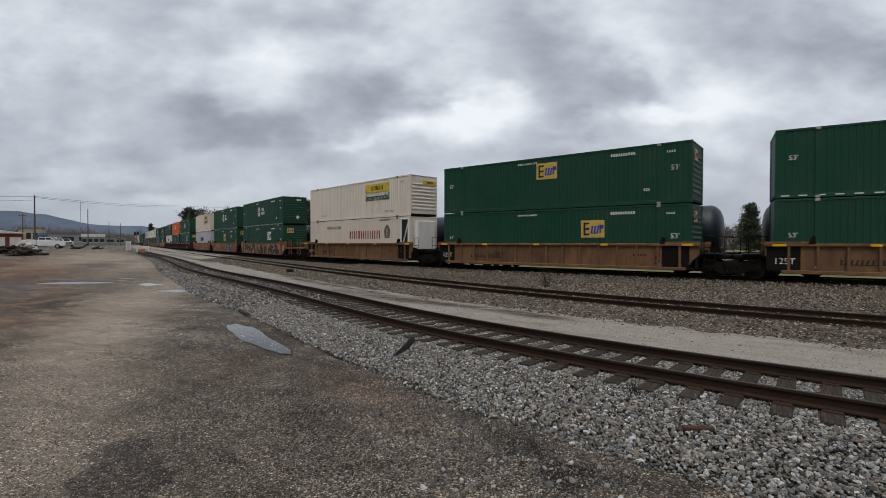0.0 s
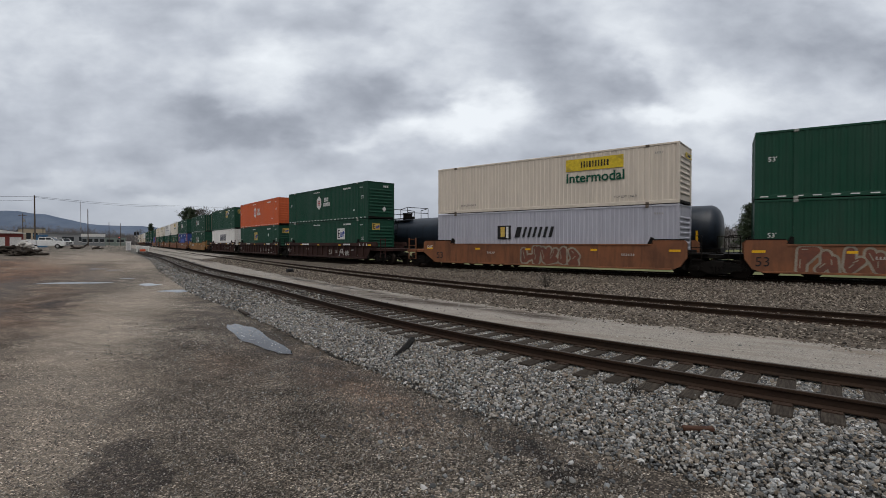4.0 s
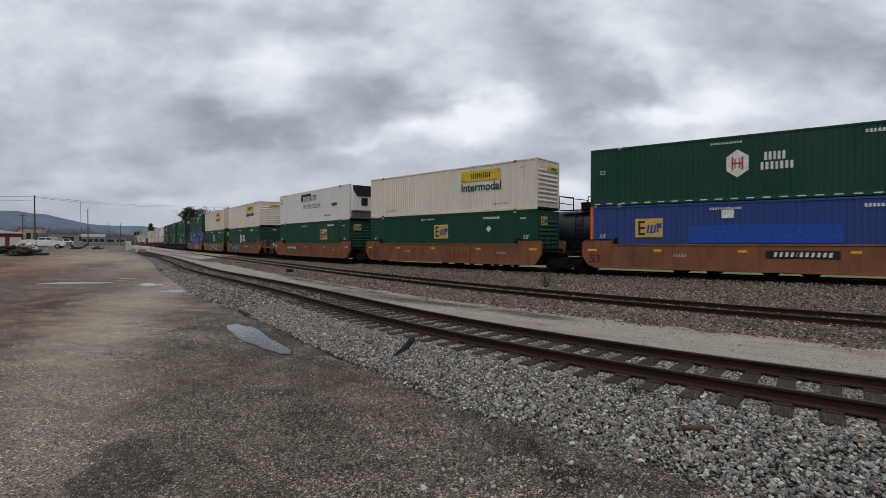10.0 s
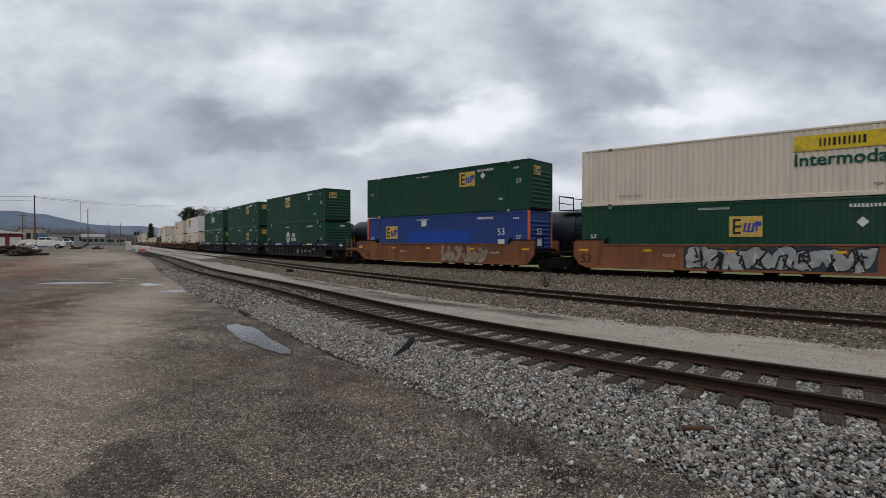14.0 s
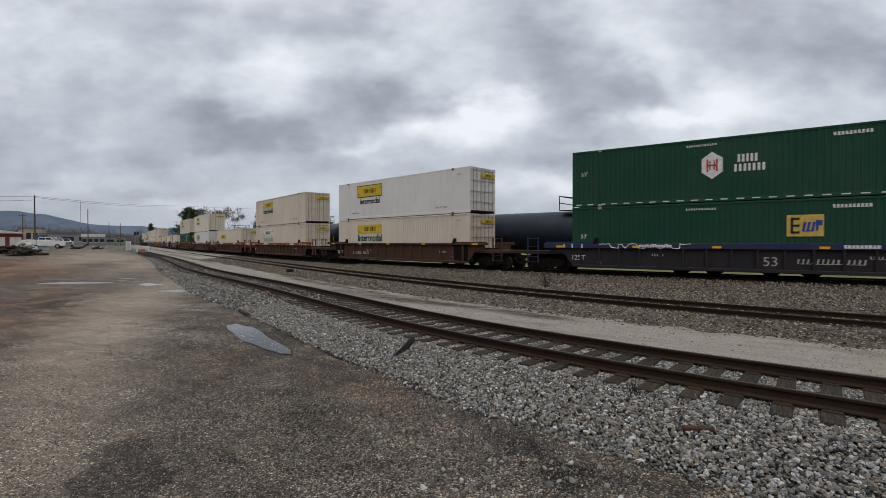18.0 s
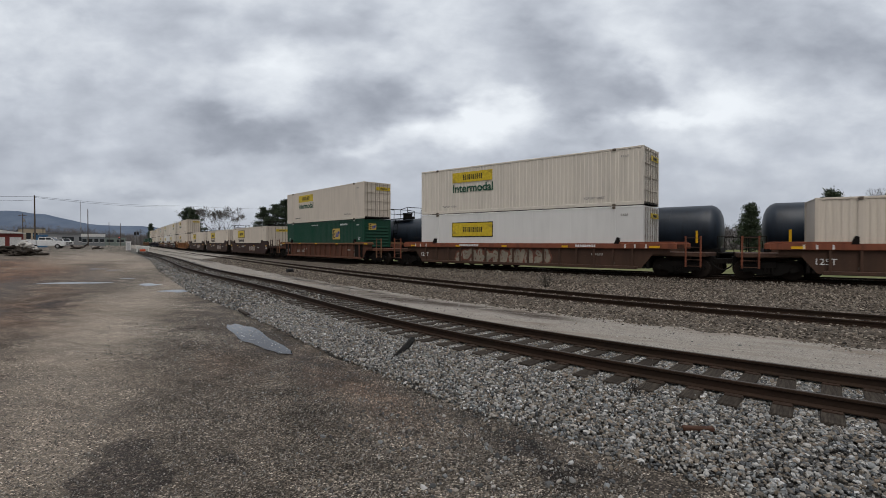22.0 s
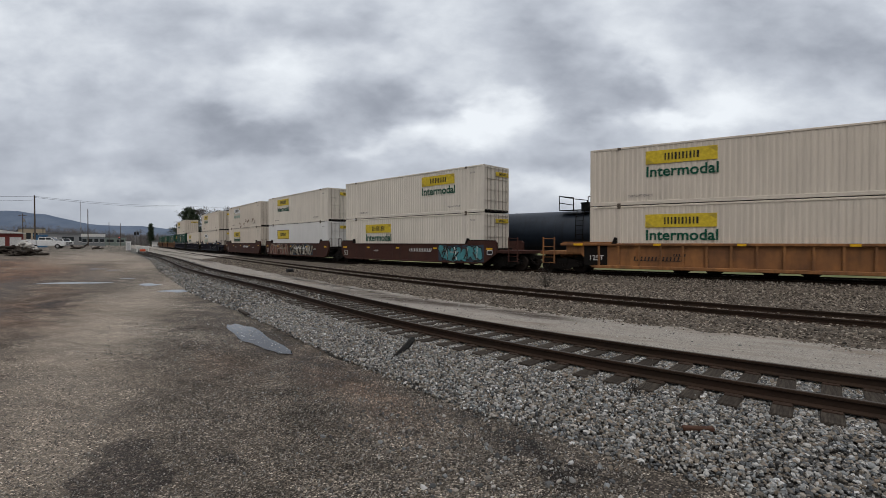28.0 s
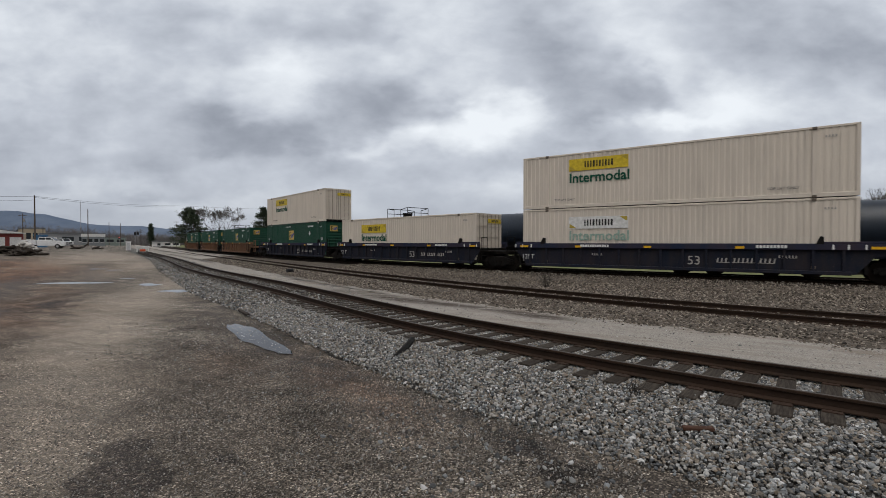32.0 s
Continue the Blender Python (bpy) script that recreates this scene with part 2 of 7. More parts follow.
SCUD = ((-0.9, 0.11, 0.1, 0.05, -0.08), (-0.784, 0.183, 0.201, 0.024, -0.05), (-0.111, 0.295, 0.047, 0.031, -0.04), (-0.749, 0.360, 0.071, 0.028, -0.04), (0.267, 0.378, 0.071, 0.047, -0.05), (-0.477, 0.266, 0.071, 0.024, -0.04), (-0.194, 0.475, 0.083, 0.026, -0.04), (-0.878, 0.132, 0.047, 0.008, -0.05), (-0.642, 0.111, 0.071, 0.007, -0.05), (0.680, 0.283, 0.130, 0.021, 0.05))


def sky_mat():
    """Broken overcast: a low deck of grey rolls with brighter gaps, closing up towards the horizon."""
    n = Nodes("cloud_deck")
    co = n.add("TexCoord").outputs["Object"]
    d = n.add("VectorMath", {0: co}, operation="NORMALIZE").outputs[0]
    turned = n.add("Mapping", {"Vector": d, "Rotation": (0, 0, YAW - math.pi)}).outputs[0]
    s = n.add("SeparateXYZ", {0: turned})
    z = n.calc("MAXIMUM", s.outputs["Z"], 0.0)
    ahead = n.calc("MAXIMUM", s.outputs["X"], 0.15)
    flat = n.add("CombineXYZ", {"X": n.calc("DIVIDE", n.calc("MULTIPLY", s.outputs["Y"], -1.0), ahead), "Y": n.calc("DIVIDE", s.outputs["Z"], ahead)}).outputs[0]
    puff = n.add("VectorMath", {0: flat, 1: (1.0, 1.75, 0.0)}, operation="MULTIPLY").outputs[0]
    warp = n.add("TexNoise", {"Vector": puff, "Scale": 6.0, "Detail": 5.0, "Roughness": 0.52}).outputs["Color"]
    warp = n.add("VectorMath", {0: n.add("VectorMath", {0: warp, 1: (0.5, 0.5, 0.5)}, operation="SUBTRACT").outputs[0], 1: (0.24, 0.13, 0.0)}, operation="MULTIPLY").outputs[0]
    q = n.add("VectorMath", {0: flat, 1: warp}, operation="ADD").outputs[0]
    total = n.calc("ADD", n.calc("MULTIPLY", n.noise(puff, 4.0, 6, 0.5, 0.1), 0.34), n.calc("MULTIPLY", n.noise(puff, 12.0, 5, 0.5, 0.2), 0.16))
    total = n.calc("ADD", total, n.calc("ADD", 0.247, n.calc("MULTIPLY", z, 0.1)))
    for a, e, ra, re, w in DARK_ROLLS + BRIGHT_GAPS + SCUD:
        off = n.add("VectorMath", {0: q, 1: (a, e, 0)}, operation="SUBTRACT").outputs[0]
        off = n.add("VectorMath", {0: off, 1: (1 / ra, 1 / re, 0)}, operation="MULTIPLY").outputs[0]
        r2 = n.add("VectorMath", {0: off, 1: off}, operation="DOT_PRODUCT").outputs["Value"]
        total = n.calc("ADD", total, n.calc("MULTIPLY", n.calc("EXPONENT", n.calc("MULTIPLY", r2, -0.8)), w))
    col = n.ramp(total, [(0.25, (0.225, 0.25, 0.3)), (0.38, (0.36, 0.392, 0.455)), (0.50, (0.535, 0.575, 0.645)), (0.67, (0.855, 0.9, 0.95))])
    low = n.ramp(z, [(0.0, (1, 1, 1)), (0.06, (0.6, 0.6, 0.6)), (0.15, (0, 0, 0))])
    col = n.mix(n.calc("MULTIPLY", low, 0.75), col, (0.375, 0.405, 0.46))
    e = n.add("Emission", {"Color": col, "Strength": 1.0})
    n.t.links.new(e.outputs[0], n.out.inputs["Surface"])
    return n.m


# --- mesh helpers ---
meshes = {}


def to_mesh(name, bm, material, smooth=False):
    me = bpy.data.meshes.new(name)
    bm.to_mesh(me)
    bm.free()
    if smooth:
        for p in me.polygons:
            p.use_smooth = True
    me.materials.append(material)
    return me


def part(name, bm, material, parent, label="", at=None):
    """Links a bmesh, or a mesh that is shared, as one mesh object under a thing or a part."""
    me = bm if isinstance(bm, bpy.types.Mesh) else to_mesh(name, bm, material)
    ob = new(name, me)
    ob.parent = parent
    if at is not None:
        ob.matrix_basis = at
    if label:
        ob["label"] = label
    return ob


def shared(key, fn):
    if key not in meshes:
        meshes[key] = fn()
    return meshes[key]


def box(bm, x0, x1, y0, y1, z0, z1, bevel=0.0):
    v = [bm.verts.new(p) for p in ((x0, y0, z0), (x1, y0, z0), (x1, y1, z0), (x0, y1, z0), (x0, y0, z1), (x1, y0, z1), (x1, y1, z1), (x0, y1, z1))]
    fs = [bm.faces.new([v[i] for i in q]) for q in ((3, 2, 1, 0), (4, 5, 6, 7), (0, 1, 5, 4), (1, 2, 6, 5), (2, 3, 7, 6), (3, 0, 4, 7))]
    if bevel:
        bmesh.ops.bevel(bm, geom=list({e for f in fs for e in f.edges}), offset=bevel, segments=1, affect="EDGES")
    return bm


def block(x0, x1, y0, y1, z0, z1, bevel=0.0):
    return box(bmesh.new(), x0, x1, y0, y1, z0, z1, bevel)


def prism(bm, outline, y0, y1):
    """A polygon in x, z drawn out from y0 to y1."""
    a = [bm.verts.new((x, y0, z)) for x, z in outline]
    b = [bm.verts.new((x, y1, z)) for x, z in outline]
    k = len(outline)
    bm.faces.new(a)
    bm.faces.new(b[::-1])
    for i in range(k):
        bm.faces.new((a[i], b[i], b[(i + 1) % k], a[(i + 1) % k]))
    bmesh.ops.recalc_face_normals(bm, faces=bm.faces)
    return bm


def tube(bm, p, q, r, seg=8, r2=None):
    """A round bar from p to q."""
    p, q = Vector(p), Vector(q)
    m = Matrix.Translation((p + q) / 2) @ (q - p).to_track_quat("Z", "Y").to_matrix().to_4x4()
    bmesh.ops.create_cone(bm, cap_ends=True, segments=seg, radius1=r, radius2=r if r2 is None else r2, depth=(q - p).length, matrix=m)
    return bm


def bars(points, r, seg=6):
    bm = bmesh.new()
    for a, b in zip(points, points[1:]):
        tube(bm, a, b, r, seg)
    return bm


# --- the lines of the tracks ---
STEP = 0.95
SS = np.arange(-1000, 800) * STEP
KNOTS = np.array((-1000, -150, -80, -45, -25, -10, 5, 25, 800)) * STEP


class Track:
    """A track's line in plan: its bearing along the way, and offsets square to it."""

    def __init__(self, d, bearings):
        th = np.interp(SS, KNOTS, [bearings[0], *bearings, bearings[-1]])
        w = np.exp(-np.linspace(-2, 2, 13) ** 2)
        self.th = np.convolve(np.pad(th, 6, "edge"), w / w.sum(), "valid")
        dx, dy = np.cos(self.th) * STEP, np.sin(self.th) * STEP
        self.x = np.concatenate([[0], np.cumsum((dx[1:] + dx[:-1]) / 2)])
        self.y = np.concatenate([[0], np.cumsum((dy[1:] + dy[:-1]) / 2)])
        self.x, self.y = self.x - self.x[1000], self.y - self.y[1000] + d

    def at(self, s, off=0.0):
        t = np.interp(s, SS, self.th)
        return np.interp(s, SS, self.x) - off * np.sin(t), np.interp(s, SS, self.y) + off * np.cos(t)

    def ride(self, s, off, z, half=7.0):
        """The pose of a stiff thing that rides with its two ends on the line."""
        (x0, y0), (x1, y1) = self.at(s - half, off), self.at(s + half, off)
        return Matrix.Translation(((x0 + x1) / 2, (y0 + y1) / 2, z)) @ Matrix.Rotation(math.atan2(y1 - y0, x1 - x0), 4, "Z")


near_line = Track(7.626, (-0.4914, -0.4902, -0.5261, -0.4241, -0.5027, -0.1159, 0.22))
mid_line = Track(15.584, (-0.5694, -0.4918, -0.5056, -0.4806, -0.4235, -0.2008, 0.0283))
main_line = Track(26.175, (-0.505, -0.478, -0.443, -0.3492, -0.2176, -0.102, 0.0251))
RAIL, RAIL_MAIN = 0.33, 0.51
GAUGE = 1.43
SPEED = 19.264


# --- sky and ground ---
def dome():
    bm = bmesh.new()
    cols, rows, far = 72, 28, 3600.0
    a0, a1 = math.pi - YAW - radians(75), math.pi - YAW + radians(75)
    grid = []
    for j in range(rows + 1):
        el = radians(-1.5 + 61.5 * j / rows)
        grid.append([bm.verts.new((far * math.cos(el) * math.cos(a0 + (a1 - a0) * i / cols), far * math.cos(el) * math.sin(a0 + (a1 - a0) * i / cols), far * math.sin(el))) for i in range(cols + 1)])
    for j in range(rows):
        for i in range(cols):
            bm.faces.new((grid[j][i + 1], grid[j][i], grid[j + 1][i], grid[j + 1][i + 1]))
    return new("backdrop", to_mesh("backdrop", bm, sky_mat(), True))


sky = tagged(dome(), "low broken grey cloud deck with brighter gaps", "sky", kind="structure")


def ease(v, a, b):
    t = min(1.0, max(0.0, (v - a) / (b - a)))
    return t * t * (3 - 2 * t)


LINE_X, LINE_Y = near_line.at(-60.0)


def yard_rise(x, y):
    """The far yard beside the siding lies a little higher than the tracks."""
    u = (x - LINE_X) * 0.505 + (y - LINE_Y) * 0.863
    return 1.0 * ease(math.hypot(x, y), 45, 120) * ease(-u, 4, 14)


def ground_sheet():
    bm = bmesh.new()
    radii = [0.0] + [0.6 * 1.085 ** i for i in range(108)]
    k = 120
    rings = []
    for r in radii[1:]:
        ring = []
        for i in range(k):
            a = 2 * math.pi * i / k
            x, y = r * math.cos(a), r * math.sin(a)
            z = 0.006 * noise.noise((x * 0.16, y * 0.16, 0)) + 0.003 * noise.noise((x * 0.9, y * 0.9, 3)) if r < 60 else 0.0
            ring.append(bm.verts.new((x, y, z - 0.01 + yard_rise(x, y))))
        rings.append(ring)
    c = bm.verts.new((0, 0, -0.01))
    for i in range(k):
        bm.faces.new((c, rings[0][i], rings[0][(i + 1) % k]))
    for p, q in zip(rings, rings[1:]):
        for i in range(k):
            bm.faces.new((p[i], q[i], q[(i + 1) % k], p[(i + 1) % k]))
    return to_mesh("ground", bm, ground_mat(), True)


tagged(new("ground", ground_sheet()), "worn patchy asphalt yard with exposed chips and damp stains", "ground", kind="structure")


SHOULDER_S, SHOULDER_F = (-66, -31, -19, -13, -8, -4, -1), (0.42, 0.64, 0.92, 0.84, 0.8, 0.88, 0.97)


def shoulder(s):
    """The siding's stone shoulder narrows into the distance."""
    return float(np.interp(s, SHOULDER_S, SHOULDER_F))


def strip(name, lines, stations, material, rough=0.0, seed=0.0):
    """A sheet along the tracks. lines: (track, offset, height) from the near side to the far side."""
    bm = bmesh.new()
    rows = []
    for s in stations:
        row = []
        for line, off, z in lines:
            x, y = line.at(s, off * shoulder(s) if off < -0.9 and line is near_line else off)
            d = rough * (noise.noise((x * 1.7, y * 1.7, seed)) + 0.6 * noise.noise((x * 5.1, y * 5.1, seed))) if rough and abs(s) < 90 else 0.0
            row.append(bm.verts.new((x, y, z + d)))
        rows.append(row)
    for a, b in zip(rows, rows[1:]):
        for i in range(len(a) - 1):
            bm.faces.new((a[i], b[i], b[i + 1], a[i + 1]))
    bmesh.ops.recalc_face_normals(bm, faces=bm.faces)
    if sum(f.normal.z for f in bm.faces) < 0:
        bmesh.ops.reverse_faces(bm, faces=bm.faces)
    return new(name, to_mesh(name, bm, material, True))


MUD = ((-9.6, 15.2, 1.9, 0.5, 1.3), (-8.0, 14.9, 1.2, 0.35, 0.9), (-5.8, 14.3, 1.8, 0.4, 0.8), (-3.7, 13.5, 1.1, 0.4, 1.2), (-13.3, 16.6, 1.9, 0.5, 0.7))


def fines_mat(name, stops, scale, joints, relief):
    """Compacted stone dust with lying grit, worn brown patches and tyre lanes."""
    n = Nodes(name)
    co = n.obj()
    stops = toned(stops)
    v = n.add("TexVoronoi", {"Vector": co, "Scale": scale})
    w = n.add("TexVoronoi", {"Vector": co, "Scale": 22.0})
    col = n.ramp(v.outputs["Color"], stops)
    lay = n.add("Mapping", {"Vector": co, "Rotation": (0, 0, 0.42), "Scale": (0.16, 1.0, 1.0)}).outputs[0]
    lane = n.noise(lay, 1.6, 5, 0.65, 0.6)
    spot = n.noise(co, 1.1, 6, 0.7)
    col = n.mix(n.calc("MULTIPLY", n.grey(lane, 0.5, 0.68), 0.7), col, (0.165, 0.13, 0.104))
    col = n.mix(n.calc("MULTIPLY", n.grey(spot, 0.58, 0.72), 0.5), col, (0.11, 0.088, 0.072))
    mud = 0.0
    for x, y, ra, rb, amount in MUD:
        off = n.add("VectorMath", {0: co, 1: (x, y, 0)}, operation="SUBTRACT").outputs[0]
        off = n.add("Mapping", {"Vector": off, "Rotation": (0, 0, 0.33), "Scale": (1, 1, 0)}).outputs[0]
        off = n.add("VectorMath", {0: off, 1: (1 / ra, 1 / rb, 0)}, operation="MULTIPLY").outputs[0]
        r2 = n.add("VectorMath", {0: off, 1: off}, operation="DOT_PRODUCT").outputs["Value"]
        mud = n.calc("ADD", mud, n.calc("MULTIPLY", n.calc("EXPONENT", n.calc("MULTIPLY", r2, -1.0)), amount))
    mud = n.calc("MULTIPLY", n.calc("MINIMUM", mud, 0.9), n.grey(n.noise(lay, 5.0, 5, 0.7), 0.38, 0.5))
    col = n.mix(mud, col, (0.045, 0.034, 0.028))
    few = n.calc("MULTIPLY", n.calc("LESS_THAN", w.outputs["Distance"], 0.36), n.grey(n.noise(co, 2.3, 4, 0.6), 0.44, 0.6))
    col = n.mix(few, col, n.ramp(w.outputs["Color"], [(0.1, (0.04, 0.036, 0.032)), (0.6, (0.16, 0.15, 0.14)), (1.0, (0.4, 0.39, 0.37))]))
    h = n.calc("ADD", n.calc("MULTIPLY", few, 0.6), n.calc("MULTIPLY", n.noise(co, 30.0, 4, 0.7), 0.5))
    return n.done(col, 0.9, 0.0, n.bump(h, 0.5, 0.02), 0.08)


FINE = [*np.arange(-700, -100, 20.0), *np.arange(-100, -40, 4.0), *np.arange(-40, 30, 0.5), *np.arange(30, 70, 4.0)]
M_BALLAST = gravel_mat("grey_ballast", [(0.0, (0.08, 0.075, 0.069)), (0.45, (0.29, 0.28, 0.262)), (0.75, (0.5, 0.485, 0.455)), (1.0, (0.78, 0.765, 0.73))], 17.0, 0.75)
# Brown ballast for the far stretch, brightened in its colour, joints kept faint.
M_BALLAST_FAR = gravel_mat("ballast_lightened", [(0.0, (0.36, 0.33, 0.295)), (0.5, (0.5, 0.462, 0.412)), (1.0, (0.64, 0.595, 0.535))], 17.0, 0.2, 0.15)
M_BALLAST_BROWN = gravel_mat("brown_ballast", [(0.0, (0.080, 0.064, 0.051)), (0.45, (0.200, 0.166, 0.134)), (0.8, (0.360, 0.310, 0.260)), (1.0, (0.640, 0.572, 0.496))], 17.0, 0.65)
M_FINES = fines_mat("tan_fines", [(0.0, (0.29, 0.265, 0.235)), (0.5, (0.41, 0.378, 0.338)), (1.0, (0.54, 0.503, 0.456))], 60.0, 0.15, 0.15)


def spread(line, offs):
    return [(line, o, z) for o, z in offs]


def bed(u0, u1, z0, z1, k):
    return [(u0 + (u1 - u0) * i / k, z0 + (z1 - z0) * i / k) for i in range(k)]


SIDING = spread(near_line, [(-2.95, -0.06)] + bed(-2.65, -0.9, -0.015, 0.08, 8) + bed(-0.9, 2.05, 0.08, 0.08, 9) + bed(2.05, 2.5, 0.08, 0.035, 2) + [(2.7, 0.0)])
# Bed coloured dark to give the shade in gaps between the loose stones.
M_BED_GAPS = gravel_mat("gap_dark_small_ballast", [(0.0, (0.03, 0.027, 0.024)), (0.5, (0.09, 0.083, 0.075)), (0.85, (0.17, 0.16, 0.145)), (1.0, (0.32, 0.305, 0.28))], 26.0, 0.9)
tagged(strip("ballast_siding", SIDING, [v for v in FINE if v >= -20.1], M_BED_GAPS, 0.022, 1.0), "small stone bed under the siding, gaps darkened in colour", "ballast", kind="structure")
tagged(strip("ballast_siding_far", SIDING, [v for v in FINE if v <= -19.9], M_BALLAST, 0.022, 1.0),
       "coarse light grey crushed stone bed of the siding", "ballast", kind="structure")
tagged(strip("track_road", [(near_line, 2.15, 0.05), (near_line, 2.9, 0.065), (near_line, 3.8, 0.07), (mid_line, -3.0, 0.07), (mid_line, -1.9, 0.06)], FINE, M_FINES, 0.02, 5.0),
       "pale compacted stone dust strip between the tracks", "gravel road", kind="structure")
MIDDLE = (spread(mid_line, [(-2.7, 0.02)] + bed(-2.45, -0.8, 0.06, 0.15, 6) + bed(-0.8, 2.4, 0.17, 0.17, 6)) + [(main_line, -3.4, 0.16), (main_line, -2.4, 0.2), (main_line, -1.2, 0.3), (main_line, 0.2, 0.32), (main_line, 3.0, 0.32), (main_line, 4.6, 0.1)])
tagged(strip("ballast_far", MIDDLE, [v for v in FINE if v <= -59.9], M_BALLAST_FAR, 0.03, 9.0), "through tracks' ballast, colour lightened where they draw away", "ballast", kind="structure")
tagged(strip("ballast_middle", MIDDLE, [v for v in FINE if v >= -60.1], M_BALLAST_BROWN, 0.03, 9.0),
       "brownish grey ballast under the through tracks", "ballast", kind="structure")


def grass_mat():
    n = Nodes("winter_grass")
    co = n.obj()
    a = n.noise(co, 0.25, 5, 0.6)
    b = n.noise(co, 9.0, 3, 0.7)
    col = n.mix(n.grey(a, 0.35, 0.65), (0.1, 0.12, 0.05), (0.2, 0.18, 0.1))
    return n.done(n.mix(n.calc("MULTIPLY", b, 0.5), col, (0.08, 0.1, 0.04)), 0.9, 0.0, n.bump(b, 0.6, 0.05), 0.05)


tagged(strip("grass_verge", [(main_line, 8.8, 0.02), (main_line, 9.6, 0.12), (main_line, 14.0, 0.12), (main_line, 22.0, 0.06), (main_line, 60.0, 0.05), (main_line, 150.0, 0.04)], [*np.arange(-700, -100, 40.0), *np.arange(-100, 70, 4.0)], grass_mat(), 0.03, 4.0),
       "dull winter grass beyond the tracks", "grass", kind="structure")
tagged(strip("ballast_back", spread(main_line, [(3.6, 0.12), (4.2, 0.16), (7.6, 0.16), (9.4, 0.06)]), FINE, M_BALLAST_BROWN, 0.0, 2.0),
       "dark ballast under the stored tank cars", "ballast", kind="structure")

# --- rails and ties ---
M_RAIL = rusty("rail_steel", (0.026, 0.0175, 0.0125), 0.35, 0.5)
M_RAIL_TOP = plain("worn_rail_head", (0.06, 0.048, 0.04), 0.55, 0.4)


def rail_mesh(line, off, top, stations):
    """A rail section swept along its line: head, web and foot."""
    prof = [(-0.07, -0.17), (0.07, -0.17), (0.07, -0.155), (0.012, -0.13), (0.01, -0.045), (0.036, -0.035), (0.036, -0.006), (0.028, 0.0), (-0.028, 0.0), (-0.036, -0.006), (-0.036, -0.035), (-0.01, -0.045), (-0.012, -0.13), (-0.07, -0.155)]
    bm = bmesh.new()
    rows = []
    for s in stations:
        rows.append([bm.verts.new((*line.at(s, off + u), top + z)) for u, z in prof])
    k = len(prof)
    for a, b in zip(rows, rows[1:]):
        for i in range(k):
            f = bm.faces.new((a[i], a[(i + 1) % k], b[(i + 1) % k], b[i]))
            f.material_index = 1 if i == 7 else 0
    bmesh.ops.recalc_face_normals(bm, faces=bm.faces)
    me = to_mesh("rail", bm, M_RAIL)
    me.materials.append(M_RAIL_TOP)
    return me


RAILS = [*np.arange(-700, -100, 15.0), *np.arange(-100, 62, 1.5)]


def tie_mat():
    n = Nodes("old_tie_wood")
    co = n.add("TexCoord").outputs["Object"]
    rnd = n.add("ObjectInfo").outputs["Random"]
    grain = n.noise(n.add("Mapping", {"Vector": co, "Scale": (14, 0.9, 14)}).outputs[0], 3.0, 5, 0.65, 0.3)
    col = n.mix(n.grey(grain, 0.35, 0.7), (0.016, 0.0135, 0.0115), (0.085, 0.072, 0.06))
    col = n.mix(n.calc("MULTIPLY", rnd, 0.55), col, (0.022, 0.0175, 0.0145))
    return n.done(col, 0.85, 0.0, n.bump(grain, 0.6, 0.02), 0.06)


M_TIE = tie_mat()
M_PLATE = rusty("tie_plate_steel", (0.04, 0.03, 0.024), 0.6, 0.7)


def track_thing(name, line, off, top, label, first, last, pitch, singles):
    base = tagged(new(name), label, "track", kind="structure")
    for o in (off, off + GAUGE):
        part("rail", rail_mesh(line, o, top, [v for v in RAILS if v > first - 6 or first > -100]), None, base)
    tie_key = shared(("tie",), lambda: to_mesh("tie", block(-0.115, 0.115, -1.27, 1.3, -0.17, 0.0, 0.012), M_TIE))
    plate = shared(("plate",), lambda: to_mesh("tie_plate", block(-0.1, 0.1, -0.17, 0.17, 0.0, 0.015), M_PLATE))
    rng = random.Random(7)
    rest = bmesh.new()
    s = first
    while s < last:
        m = line.ride(s, off + GAUGE / 2 + rng.uniform(-0.04, 0.04), top - 0.178, 0.3) @ Matrix.Rotation(rng.uniform(-0.025, 0.025), 4, "Z")
        if singles[0] < s < singles[1]:
            t = part("tie", tie_key, None, base, at=m)
            for y in (-GAUGE / 2, GAUGE / 2):
                part("tie_plate", plate, None, t, at=Matrix.Translation((0, y, 0)))
        else:
            b = block(-0.115, 0.115, -1.27, 1.27, -0.17, 0.0)
            b.transform(m)
            tmp = bpy.data.meshes.new("t")
            b.to_mesh(tmp)
            rest.from_mesh(tmp)
            bpy.data.meshes.remove(tmp)
            b.free()
        s += pitch * rng.uniform(0.93, 1.07)
    r = part("ties", rest, M_TIE, base)
    r["kind"] = "stuff"
    return base


track_thing("track_siding", near_line, 0.0, RAIL, "siding track of rusty rails on weathered wooden ties", -112.0, 40.0, 0.5, (-58.0, 6.0))
track_thing("track_middle", mid_line, 0.0, RAIL, "rusty middle track on half-buried wooden ties", -60.0, 40.0, 0.54, (50.0, 50.0))
track_thing("track_main", main_line, 0.585, RAIL_MAIN, "through track under the moving train", -60.0, 40.0, 0.54, (-8.0, 6.0))
track_thing("track_back", main_line, 5.185, RAIL_MAIN - 0.15, "back track under the stored tank cars", -40.0, 40.0, 0.54, (-8.0, 6.0))


